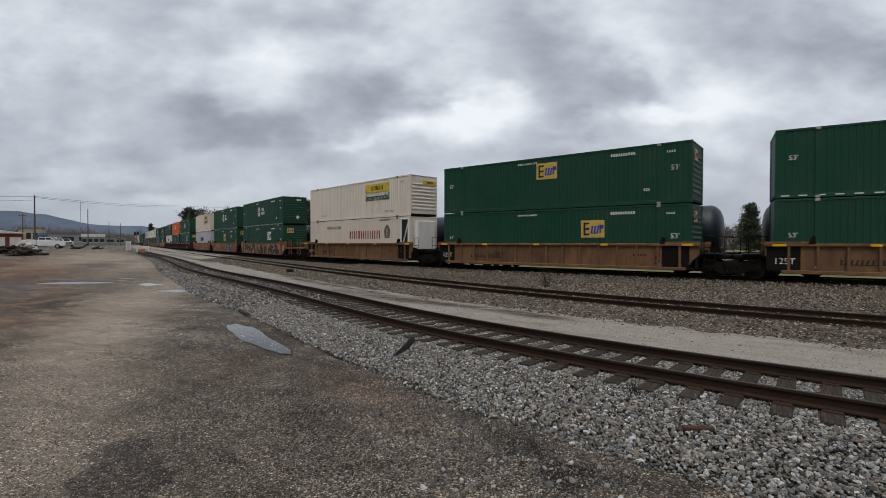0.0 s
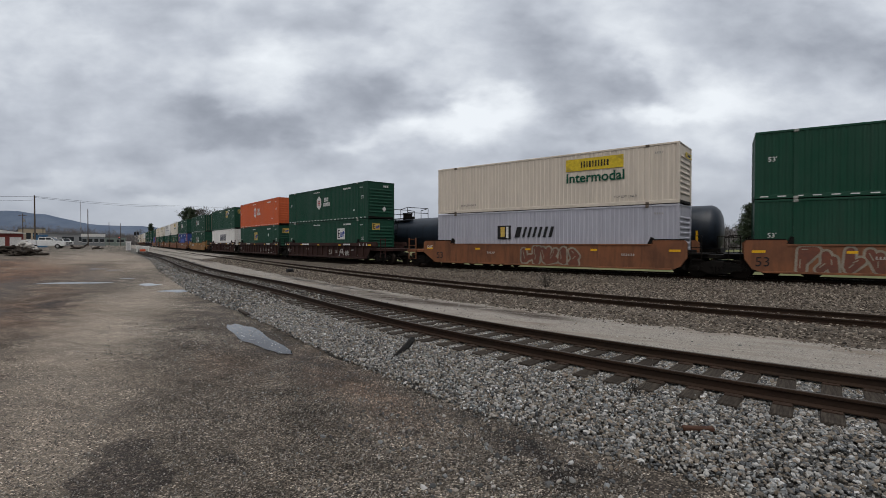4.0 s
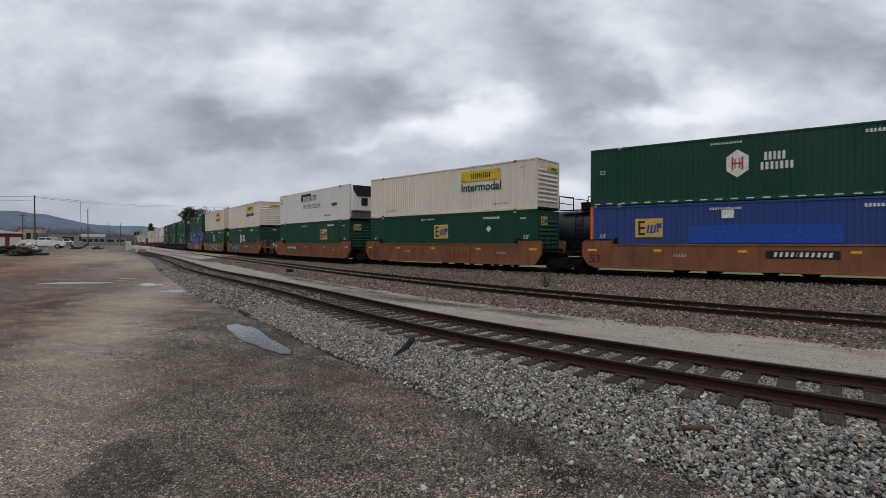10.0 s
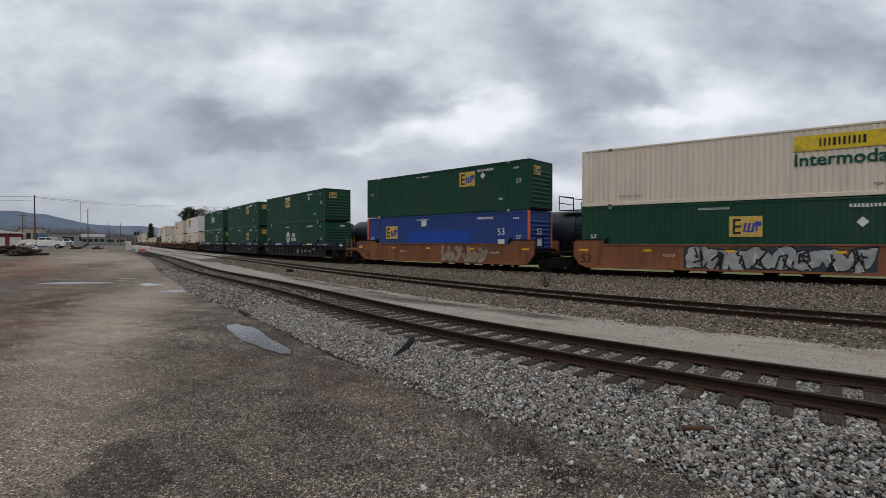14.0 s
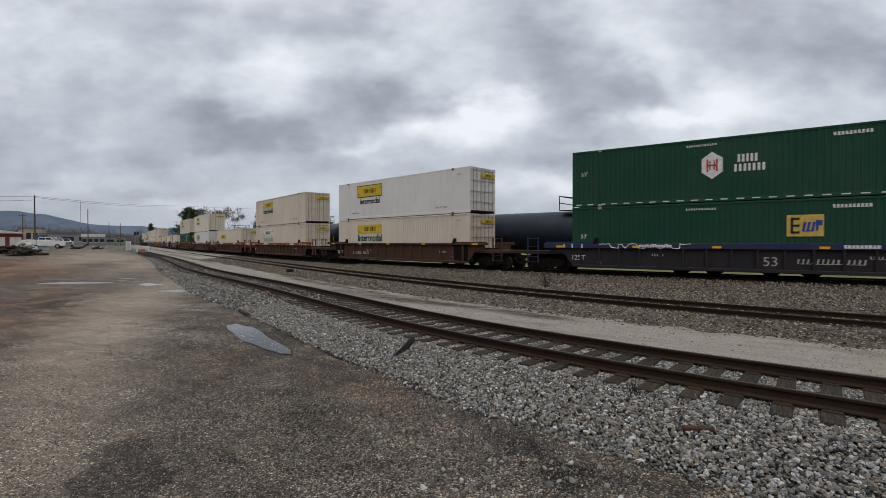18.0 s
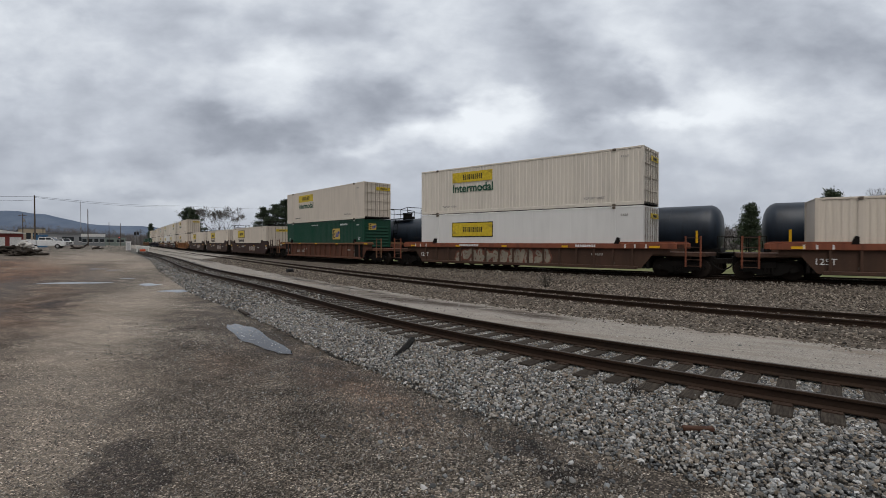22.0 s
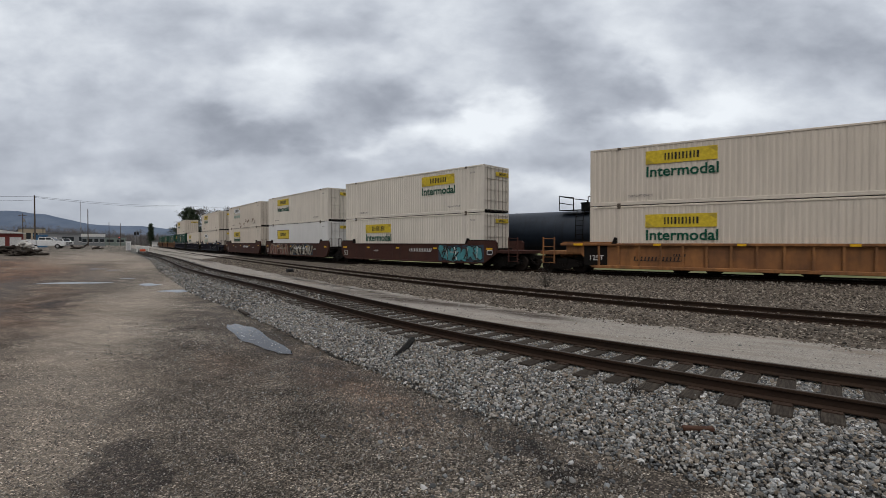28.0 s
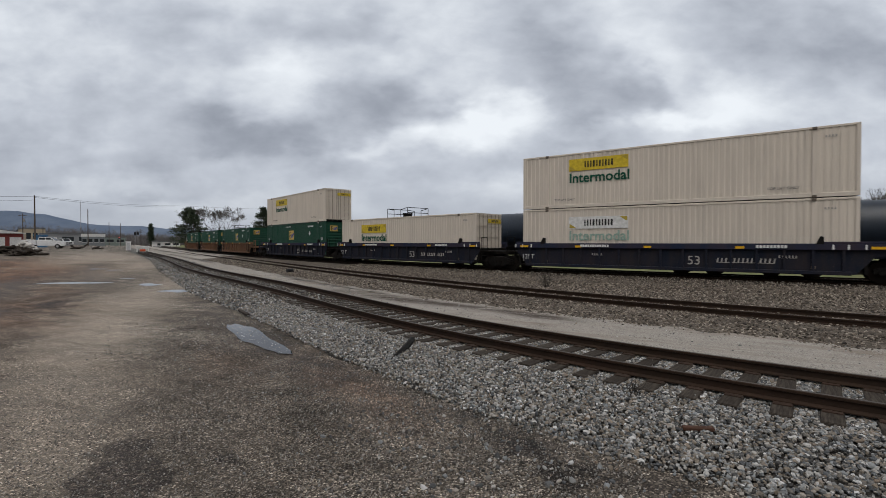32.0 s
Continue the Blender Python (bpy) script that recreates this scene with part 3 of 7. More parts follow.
# --- loose stone and water ---
def lumps(name, count, place, sizes, stops, seed, label, coarse=False):
    """Broken stones, each its own lump, joined because nobody could count them."""
    rng = np.random.default_rng(seed)
    bm = bmesh.new()
    if coarse:
        bmesh.ops.create_cube(bm, size=0.72)
        bmesh.ops.triangulate(bm, faces=bm.faces)
    else:
        bmesh.ops.create_icosphere(bm, subdivisions=1, radius=0.5)
    base = np.array([v.co[:] for v in bm.verts])
    tris = np.array([[v.index for v in f.verts] for f in bm.faces])
    bm.free()
    k = len(base)
    pts = place(rng, count)
    if sizes[1] > 0.07:
        pts[:, 2] += rng.uniform(-0.024, 0.02, len(pts))
    count = len(pts)
    size = rng.uniform(sizes[0], sizes[1], count) * rng.choice((0.75, 1.0, 1.0, 1.25), count)
    shape = rng.uniform(0.5, 1.2, (count, 1, 3)) * np.array((1.0, 1.0, 0.78))
    v = base[None] * (1 + rng.uniform(-0.4, 0.28, (count, k, 1))) * shape * size[:, None, None]
    a = rng.uniform(0, 2 * np.pi, count)
    tilt = rng.uniform(-0.8, 0.8, count)
    c, s = np.cos(tilt)[:, None], np.sin(tilt)[:, None]
    v = np.stack([v[..., 0] * c - v[..., 2] * s, v[..., 1], v[..., 0] * s + v[..., 2] * c], -1)
    c, s = np.cos(a)[:, None], np.sin(a)[:, None]
    v = np.stack([v[..., 0] * c - v[..., 1] * s, v[..., 0] * s + v[..., 1] * c, v[..., 2]], -1) + pts[:, None, :]
    faces = (tris[None] + (np.arange(count) * k)[:, None, None]).reshape(-1, 3)
    me = bpy.data.meshes.new(name)
    me.vertices.add(count * k)
    me.vertices.foreach_set("co", v.reshape(-1).astype(np.float32))
    me.loops.add(faces.size)
    me.loops.foreach_set("vertex_index", faces.reshape(-1).astype(np.int32))
    me.polygons.add(len(faces))
    me.polygons.foreach_set("loop_start", np.arange(0, faces.size, 3, dtype=np.int32))
    me.update(calc_edges=True)
    me.shade_flat()
    me.materials.append(stone_mat(name + "_stone", stops))
    return tagged(new(name, me), label, "gravel", kind="stuff")


def on_bed(line, s0, s1, u0, u1, zfun, ragged=0.0):
    def place(rng, count):
        s, u = rng.uniform(s0, s1, count), rng.uniform(u0, u1, count)
        if ragged:
            edge = u0 + ragged * (0.5 + 0.5 * np.sin(s * 1.3) * np.sin(s * 0.37 + 1.0)) * rng.uniform(0.2, 1.6, count)
            keep = u > edge
            s, u = s[keep], u[keep]
        if line is near_line and u1 > 0:
            keep = u > -2.72 * np.interp(s, SHOULDER_S, SHOULDER_F) + rng.exponential(0.08, len(u))
            s, u = s[keep], u[keep]
        x, y = line.at(s, u)
        return np.stack([x, y, zfun(u)], -1)
    return place


def on_yard(x0, x1, y0, y1):
    def place(rng, count):
        x, y = rng.uniform(x0, x1, count), rng.uniform(y0, y1, count)
        keep = rng.random(count) < np.clip(1.9 - np.hypot(x, y) / 5.5, 0.0, 1.0)
        return np.stack([x[keep], y[keep], np.full(keep.sum(), -0.0015)], -1)
    return place


def siding_top(u):
    return np.where(u < -0.9, 0.118 - 0.11 * (-0.9 - u) / 1.75, 0.118)


GREYS = [(0.0, (0.044, 0.040, 0.035)), (0.2, (0.115, 0.128, 0.142)), (0.38, (0.245, 0.2, 0.15)), (0.52, (0.215, 0.206, 0.193)), (0.66, (0.3, 0.327, 0.345)), (0.8, (0.499, 0.473, 0.431)), (0.87, (0.250, 0.184, 0.132)), (0.94, (0.529, 0.518, 0.493)), (1.0, (0.800, 0.800, 0.800))]
BROWNS = [(0.00, (0.026, 0.02, 0.0155)), (0.35, (0.13, 0.103, 0.081)), (0.7, (0.27, 0.221, 0.176)), (1.00, (0.57, 0.5, 0.42))]
lumps("ballast_stones", 68000, on_bed(near_line, -13.0, 4.6, -2.75, 2.1, siding_top), (0.032, 0.066), GREYS, 11, "loose crushed grey stones on the siding's shoulder")
lumps("ballast_stones", 28000, on_bed(near_line, -8.0, 4.5, -2.75, 2.1, siding_top), (0.022, 0.046), GREYS, 19, "small crushed stone filling the siding's shoulder", True)
lumps("ballast_stones", 24000, on_bed(near_line, -34.0, -13.0, -2.6, 2.1, siding_top), (0.05, 0.1), GREYS, 12, "loose crushed grey stones along the siding", True)
lumps("ballast_stones", 11000, on_bed(near_line, -75.0, -34.0, -1.95, 2.1, siding_top), (0.07, 0.12), GREYS, 13, "loose crushed grey stones along the far siding", True)
lumps("ballast_stones", 40000, on_bed(mid_line, -32.0, 6.0, -2.9, 3.0, lambda u: np.where(u < -0.8, 0.15 - 0.055 * (-0.8 - u), 0.165), 0.9), (0.04, 0.085), BROWNS, 14, "brownish loose ballast round the middle track", True)
lumps("ballast_stones", 9000, on_bed(mid_line, -54.0, -32.0, -2.6, 3.4, lambda u: np.where(u < -0.8, 0.15 - 0.055 * (-0.8 - u), 0.165), 0.6), (0.06, 0.11), BROWNS, 21, "brownish loose ballast along the far middle track", True)
lumps("ballast_stones", 9000, on_bed(main_line, -9.0, 8.0, -8.0, -4.2, lambda u: 0.165 + 0.0 * u, 0.3), (0.045, 0.09), BROWNS, 20, "brownish loose ballast between the through tracks", True)
lumps("ballast_stones", 18000, on_bed(main_line, -25.0, 8.0, -4.6, 0.3, lambda u: np.where(u < -2.4, 0.17 + 0.015 * (u + 4.6), 0.2 + 0.1 * (u + 2.4) / 1.2), 0.3), (0.045, 0.09), BROWNS, 15, "brownish loose ballast beside the through track", True)
lumps("loose_chippings", 1100, on_bed(mid_line, -30.0, 6.0, -4.6, -2.3, lambda u: 0.065 + 0 * u, 0.2), (0.025, 0.06), GREYS, 18, "stones strayed onto the stone dust strip")
lumps("loose_chippings", 7600, on_bed(near_line, -12.0, 3.0, -6.2, -2.3, lambda u: 0.0 * u, 3.5), (0.012, 0.032), GREYS, 16, "scattered stone chippings on the worn asphalt", True)
lumps("loose_chippings", 900, on_bed(near_line, -2.5, 3.0, -4.6, -2.3, lambda u: 0.0 * u, 1.5), (0.03, 0.07), GREYS, 17, "stones strayed from the ballast onto the asphalt")


CHIPS = [(0.0, (0.1, 0.092, 0.084)), (0.4, (0.19, 0.176, 0.16)), (0.75, (0.3, 0.28, 0.26)), (1.0, (0.55, 0.52, 0.48))]
lumps("loose_chippings", 52000, on_yard(-9.5, -0.3, 1.0, 6.6), (0.008, 0.019), CHIPS, 22, "small pebbles worn loose from the old asphalt", True)


def water_mat():
    n = Nodes("standing_water")
    f = n.noise(n.obj(), 2.0, 3)
    return n.done((0.03, 0.029, 0.027), n.calc("ADD", 0.02, n.calc("MULTIPLY", f, 0.05)), 0.0, n.bump(n.noise(n.obj(), 9.0, 2), 0.02, 0.01), 0.6)


M_WATER = water_mat()


def puddle(x0, y0, x1, y1, width, seed):
    """A shallow pool between two ends, with an uneven rim."""
    a, b = Vector((x0, y0, 0)), Vector((x1, y1, 0))
    ax, half = (b - a).normalized(), (b - a).length / 2
    side = Vector((-ax.y, ax.x, 0))
    bm = bmesh.new()
    k = 72
    rim = []
    for i in range(k):
        t = 2 * math.pi * i / k
        c, s = math.cos(t), math.sin(t)
        r = 1 + 0.24 * noise.noise((c * 1.3 + seed, s * 1.3, 0)) + 0.16 * noise.noise((c * 4 + seed, s * 4, 2)) + 0.06 * noise.noise((c * 11, s * 11, seed))
        bend = width * 0.5 * noise.noise((c * 0.9, seed * 3.1, 1))
        p = (a + b) / 2 + ax * (half * c * r) + side * (width / 2 * s * r + bend)
        rim.append(bm.verts.new((p.x, p.y, 0.004)))
    bm.faces.new(rim)
    bmesh.ops.triangulate(bm, faces=bm.faces)
    return tagged(new("puddle", to_mesh("puddle", bm, M_WATER)), "shallow rain puddle mirroring the grey sky", "puddle", "puddles in the yard")


puddle(-10.9, 8.95, -7.0, 6.95, 0.58, 1.0)
puddle(-20.9, 13.3, -19.6, 14.0, 1.1, 2.0)
puddle(-25.3, 14.95, -24.0, 15.6, 1.0, 3.0)
puddle(-30.5, 12.86, -27.6, 14.84, 1.15, 4.0)
puddle(-43.4, 21.8, -42.2, 22.4, 0.9, 5.0)
puddle(-40.3, 21.6, -39.3, 22.1, 0.7, 6.0)
puddle(-30.2, 16.9, -29.5, 17.3, 0.5, 7.0)


# --- the freight train ---
L_BOX, W_BOX, H_BOX = 15.2, 2.6, 3.02
GREEN, BLUE, ORANGE = (0.0062, 0.047, 0.028), (0.022, 0.05, 0.19), (0.5, 0.1, 0.032)
WHITE, CREAM, GREYBOX = (0.62, 0.615, 0.605), (0.565, 0.505, 0.435), (0.36, 0.365, 0.42)
IVORY = (0.6, 0.555, 0.49)
M_GOLD = plain("gold_vinyl", (0.56, 0.4, 0.1), 0.5)
M_YELLOW = plain("yellow_vinyl", (0.62, 0.46, 0.04), 0.5)
M_INK = plain("black_vinyl", (0.02, 0.02, 0.022), 0.5)
M_MARK = plain("white_vinyl", (0.68, 0.68, 0.67), 0.5)
M_RED = plain("red_vinyl", (0.5, 0.035, 0.045), 0.5)
M_LOGOBLUE = plain("blue_vinyl", (0.03, 0.06, 0.3), 0.5)
M_LOGOGREEN = plain("green_vinyl", (0.008, 0.08, 0.05), 0.5)
M_LOGOMAROON = plain("maroon_vinyl", (0.22, 0.03, 0.035), 0.5)
M_PURPLE = plain("purple_vinyl", (0.09, 0.06, 0.25), 0.5)
M_GREYINK = plain("grey_vinyl", (0.12, 0.12, 0.13), 0.5)
M_FAINT = plain("faded_grey_vinyl", (0.34, 0.33, 0.31), 0.6)
M_FAINT_BLOCK = plain("pale_grey_vinyl", (0.45, 0.45, 0.45), 0.6)
M_STEEL = plain("galvanised_steel", (0.33, 0.33, 0.33), 0.5, 0.4)
M_ROD = plain("dirty_rod_paint", (0.26, 0.235, 0.2), 0.6)
M_CARMARK = plain("worn_white_stencil", (0.4, 0.38, 0.355), 0.6)
M_CAST = plain("rusty_casting", (0.13, 0.105, 0.085), 0.7)
M_CAST_PALE = plain("pale_casting", (0.34, 0.34, 0.32), 0.6)
M_BLACK = rusty("truck_black", (0.008, 0.0075, 0.007), 0.08, 0.35)
M_WHEEL = rusty("wheel_steel", (0.018, 0.015, 0.013), 0.2, 0.5)
M_AMBER = plain("amber_reflector", (0.72, 0.4, 0.02), 0.4)


def lettering(text, size, material):
    """The built-in font as a thin mesh in x, z, facing -y, centred."""
    def make():
        cu = bpy.data.curves.new("lettering", "FONT")
        cu.body, cu.size, cu.align_x, cu.align_y, cu.extrude = text, size, "CENTER", "CENTER", 0.003
        cu.resolution_u, cu.offset = 3, 0.022 * size if text == "Intermodal" else 0.0
        ob = bpy.data.objects.new("lettering", cu)
        me = bpy.data.meshes.new_from_object(ob)
        bpy.data.objects.remove(ob)
        me.transform(Matrix.Rotation(math.pi / 2, 4, "X"))
        me.materials.clear()
        me.materials.append(material)
        return me
    return shared(("text", text, size, material.name), make)


def word_bars(widths, h, gap, slant=0.0):
    """Plain upright bars on a thin ground line that stand for small print, centred, facing -y."""
    total = sum(widths) + gap * (len(widths) - 1)
    x, top, foot = -total / 2, h / 2, -h / 2 + 0.1 * h
    ol = [(x, -h / 2)]
    for w in widths:
        ol += [(x, foot), (x + slant * h, top), (x + w + slant * h, top), (x + w, foot)]
        x += w + gap
    ol += [(total / 2, -h / 2)]
    bm = bmesh.new()
    prism(bm, ol[::-1], -0.006, 0.004)
    bmesh.ops.triangulate(bm, faces=[f for f in bm.faces if len(f.verts) > 4])
    return bm


def plate(name, w, h, material, parent, at, label=""):
    return part(name, shared(("plate", name, w, h, material.name), lambda: to_mesh(name, block(-w / 2, w / 2, -0.004, 0.004, -h / 2, h / 2), material)), None, parent, label, at)


def wbars(name, widths, h, gap, material, parent, at, label="", slant=0.0):
    if name in ("name_bar", "reflector_dash"):
        x = -(sum(widths) + gap * (len(widths) - 1)) / 2
        for w in widths:
            def one(w=w):
                bm = prism(bmesh.new(), [(0, -h / 2), (w, -h / 2), (w + slant * h, h / 2), (slant * h, h / 2)], -0.006, 0.004)
                return to_mesh(name, bm, material)
            part(name, shared(("bar", name, w, h, material.name, slant), one), None, parent, label, at @ Matrix.Translation((x, 0, 0)))
            x += w + gap
        return None
    key = ("bars", name, tuple(widths), h, gap, material.name, slant)
    return part(name, shared(key, lambda: to_mesh(name, word_bars(widths, h, gap, slant), material)), None, parent, label, at)


def on_side(x, z, proud=0.0):
    return Matrix.Translation((x, -W_BOX / 2 - 0.012 - proud, z))


def on_end(y, z, proud=0.0):
    return Matrix.Translation((L_BOX / 2 + 0.02 + proud, y, z)) @ Matrix.Rotation(math.pi / 2, 4, "Z")


def corrugated(x0, x1, z0, z1, y, period, depth):
    """A pressed steel wall: flat outer lands and inner flutes."""
    bm = bmesh.new()
    k = max(1, round((x1 - x0) / period))
    pts = []
    for i in range(k):
        a, w = x0 + (x1 - x0) * i / k, (x1 - x0) / k
        pts += [(a, 0), (a + 0.40 * w, 0), (a + 0.52 * w, depth), (a + 0.88 * w, depth)]
    pts.append((x1, 0))
    lo = [bm.verts.new((x, y + d, z0)) for x, d in pts]
    hi = [bm.verts.new((x, y + d, z1)) for x, d in pts]
    for i in range(len(pts) - 1):
        bm.faces.new((lo[i], lo[i + 1], hi[i + 1], hi[i]))
    return bm


def flat_wall(x0, x1, z0, z1, y):
    """Sheet wall with narrow joint strips."""
    k = max(1, round((x1 - x0) / 1.22))
    pts = [(x0, 0.0)]
    for i in range(1, k):
        x = x0 + (x1 - x0) * i / k
        pts += [(x - 0.032, 0.0), (x - 0.03, -0.006), (x + 0.03, -0.006), (x + 0.032, 0.0)]
    pts.append((x1, 0.0))
    bm = bmesh.new()
    lo = [bm.verts.new((x, y + d, z0)) for x, d in pts]
    hi = [bm.verts.new((x, y + d, z1)) for x, d in pts]
    for i in range(len(pts) - 1):
        bm.faces.new((lo[i], lo[i + 1], hi[i + 1], hi[i]))
    return bm


def hexagon_mark(ob, x, z, size, name_bars=True, on=None):
    at = on or on_side
    hexa = [(0.42 * math.cos(math.radians(a)), 0.5 * math.sin(math.radians(a))) for a in range(30, 390, 60)]
    hexa = [(a * 1.05 * size, b * 1.12 * size) for a, b in hexa]
    me = shared(("hexagon", size), lambda: to_mesh("logo_plate", prism(bmesh.new(), hexa, -0.004, 0.004), M_MARK))
    part("logo_plate", me, None, ob, "white hexagon sign", at(x, z))
    for dx in (-0.17, 0.17):
        plate("logo_bar", 0.07 * size, 0.52 * size, M_RED, ob, at(x + dx * size, z, 0.006))
        plate("logo_bar", 0.05 * size, 0.4 * size, M_GREYINK, ob, at(x + dx * 0.45 * size, z, 0.006))
    plate("logo_bar", 0.3 * size, 0.07 * size, M_RED, ob, at(x, z, 0.007))
    if name_bars:
        wbars("name_bar", (0.1, 0.1, 0.09, 0.1, 0.1), 0.36, 0.07, M_MARK, ob, at(x + 1.42, z + 0.24), "white lettering bars")
        wbars("name_bar", (0.1, 0.11, 0.1, 0.09, 0.11, 0.1, 0.1), 0.34, 0.08, M_MARK, ob, at(x + 1.5, z - 0.2), "white lettering bars")


def gold_mark(ob, x, z, on=None, size=1.0, ground=None):
    at = on or on_side
    g = ground or M_GOLD
    plate("logo_plate", 1.3 * size, 0.95 * size, g, ob, at(x, z), "gold sign with dark letter bars")
    plate("logo_bar", 0.1 * size, 0.72 * size, M_INK, ob, at(x - 0.46 * size, z, 0.006))
    for dz in (-0.3, 0.0, 0.3):
        plate("logo_bar", 0.3 * size, 0.1 * size, M_INK, ob, at(x - 0.33 * size, z + dz * size, 0.007))
    wbars("logo_bar", [0.1 * size] * 3, 0.42 * size, 0.06 * size, M_LOGOBLUE, ob, at(x + 0.1 * size, z - 0.05 * size, 0.006), slant=0.15)
    plate("logo_bar", 0.09 * size, 0.45 * size, M_LOGOBLUE, ob, at(x + 0.42 * size, z, 0.006))
    plate("logo_bar", 0.17 * size, 0.22 * size, M_LOGOBLUE, ob, at(x + 0.52 * size, z + 0.11 * size, 0.007))


def banner(ob, x, z, framed=False, faded=False, word=True, on=None, size=1.0):
    at = on or on_side
    if framed:
        plate("sign_border", 3.3 * size, 0.98 * size, M_INK, ob, at(x, z))
    plate("sign_plate", 3.2 * size, 0.86 * size if framed else 0.66 * size, M_MARK if faded else M_YELLOW, ob, at(x, z, 0.005), "faded sign" if faded else "yellow name sign")
    wbars("name_bar", [size * v for v in (0.07, 0.08, 0.07, 0.1, 0.07, 0.09, 0.07, 0.09, 0.07, 0.1)], 0.34 * size, 0.08 * size, M_INK, ob, at(x + 0.05 * size, z, 0.011))
    tri = shared(("corner", size), lambda: to_mesh("sign_corner", prism(bmesh.new(), [(0, 0), (0.4 * size, 0), (0, 0.26 * size)], -0.003, 0.003), plain("dull_gold_vinyl", (0.42, 0.32, 0.05), 0.6)))
    part("sign_corner", tri, None, ob, "", at(x - 1.56 * size, z - 0.3 * size, 0.011))
    part("sign_corner", tri, None, ob, "", at(x + 1.56 * size, z + 0.3 * size, 0.011) @ Matrix.Rotation(math.pi, 4, "Y"))
    if word:
        ink = plain("faded_green_vinyl", (0.3, 0.42, 0.36), 0.6) if faded else (M_INK if framed else M_LOGOGREEN)
        part("lettering", lettering("Intermodal", (0.6 if framed else 0.74) * size, ink), None, ob, "", at(x + 0.04, z - (0.82 if framed else 0.74) * size, 0.002))


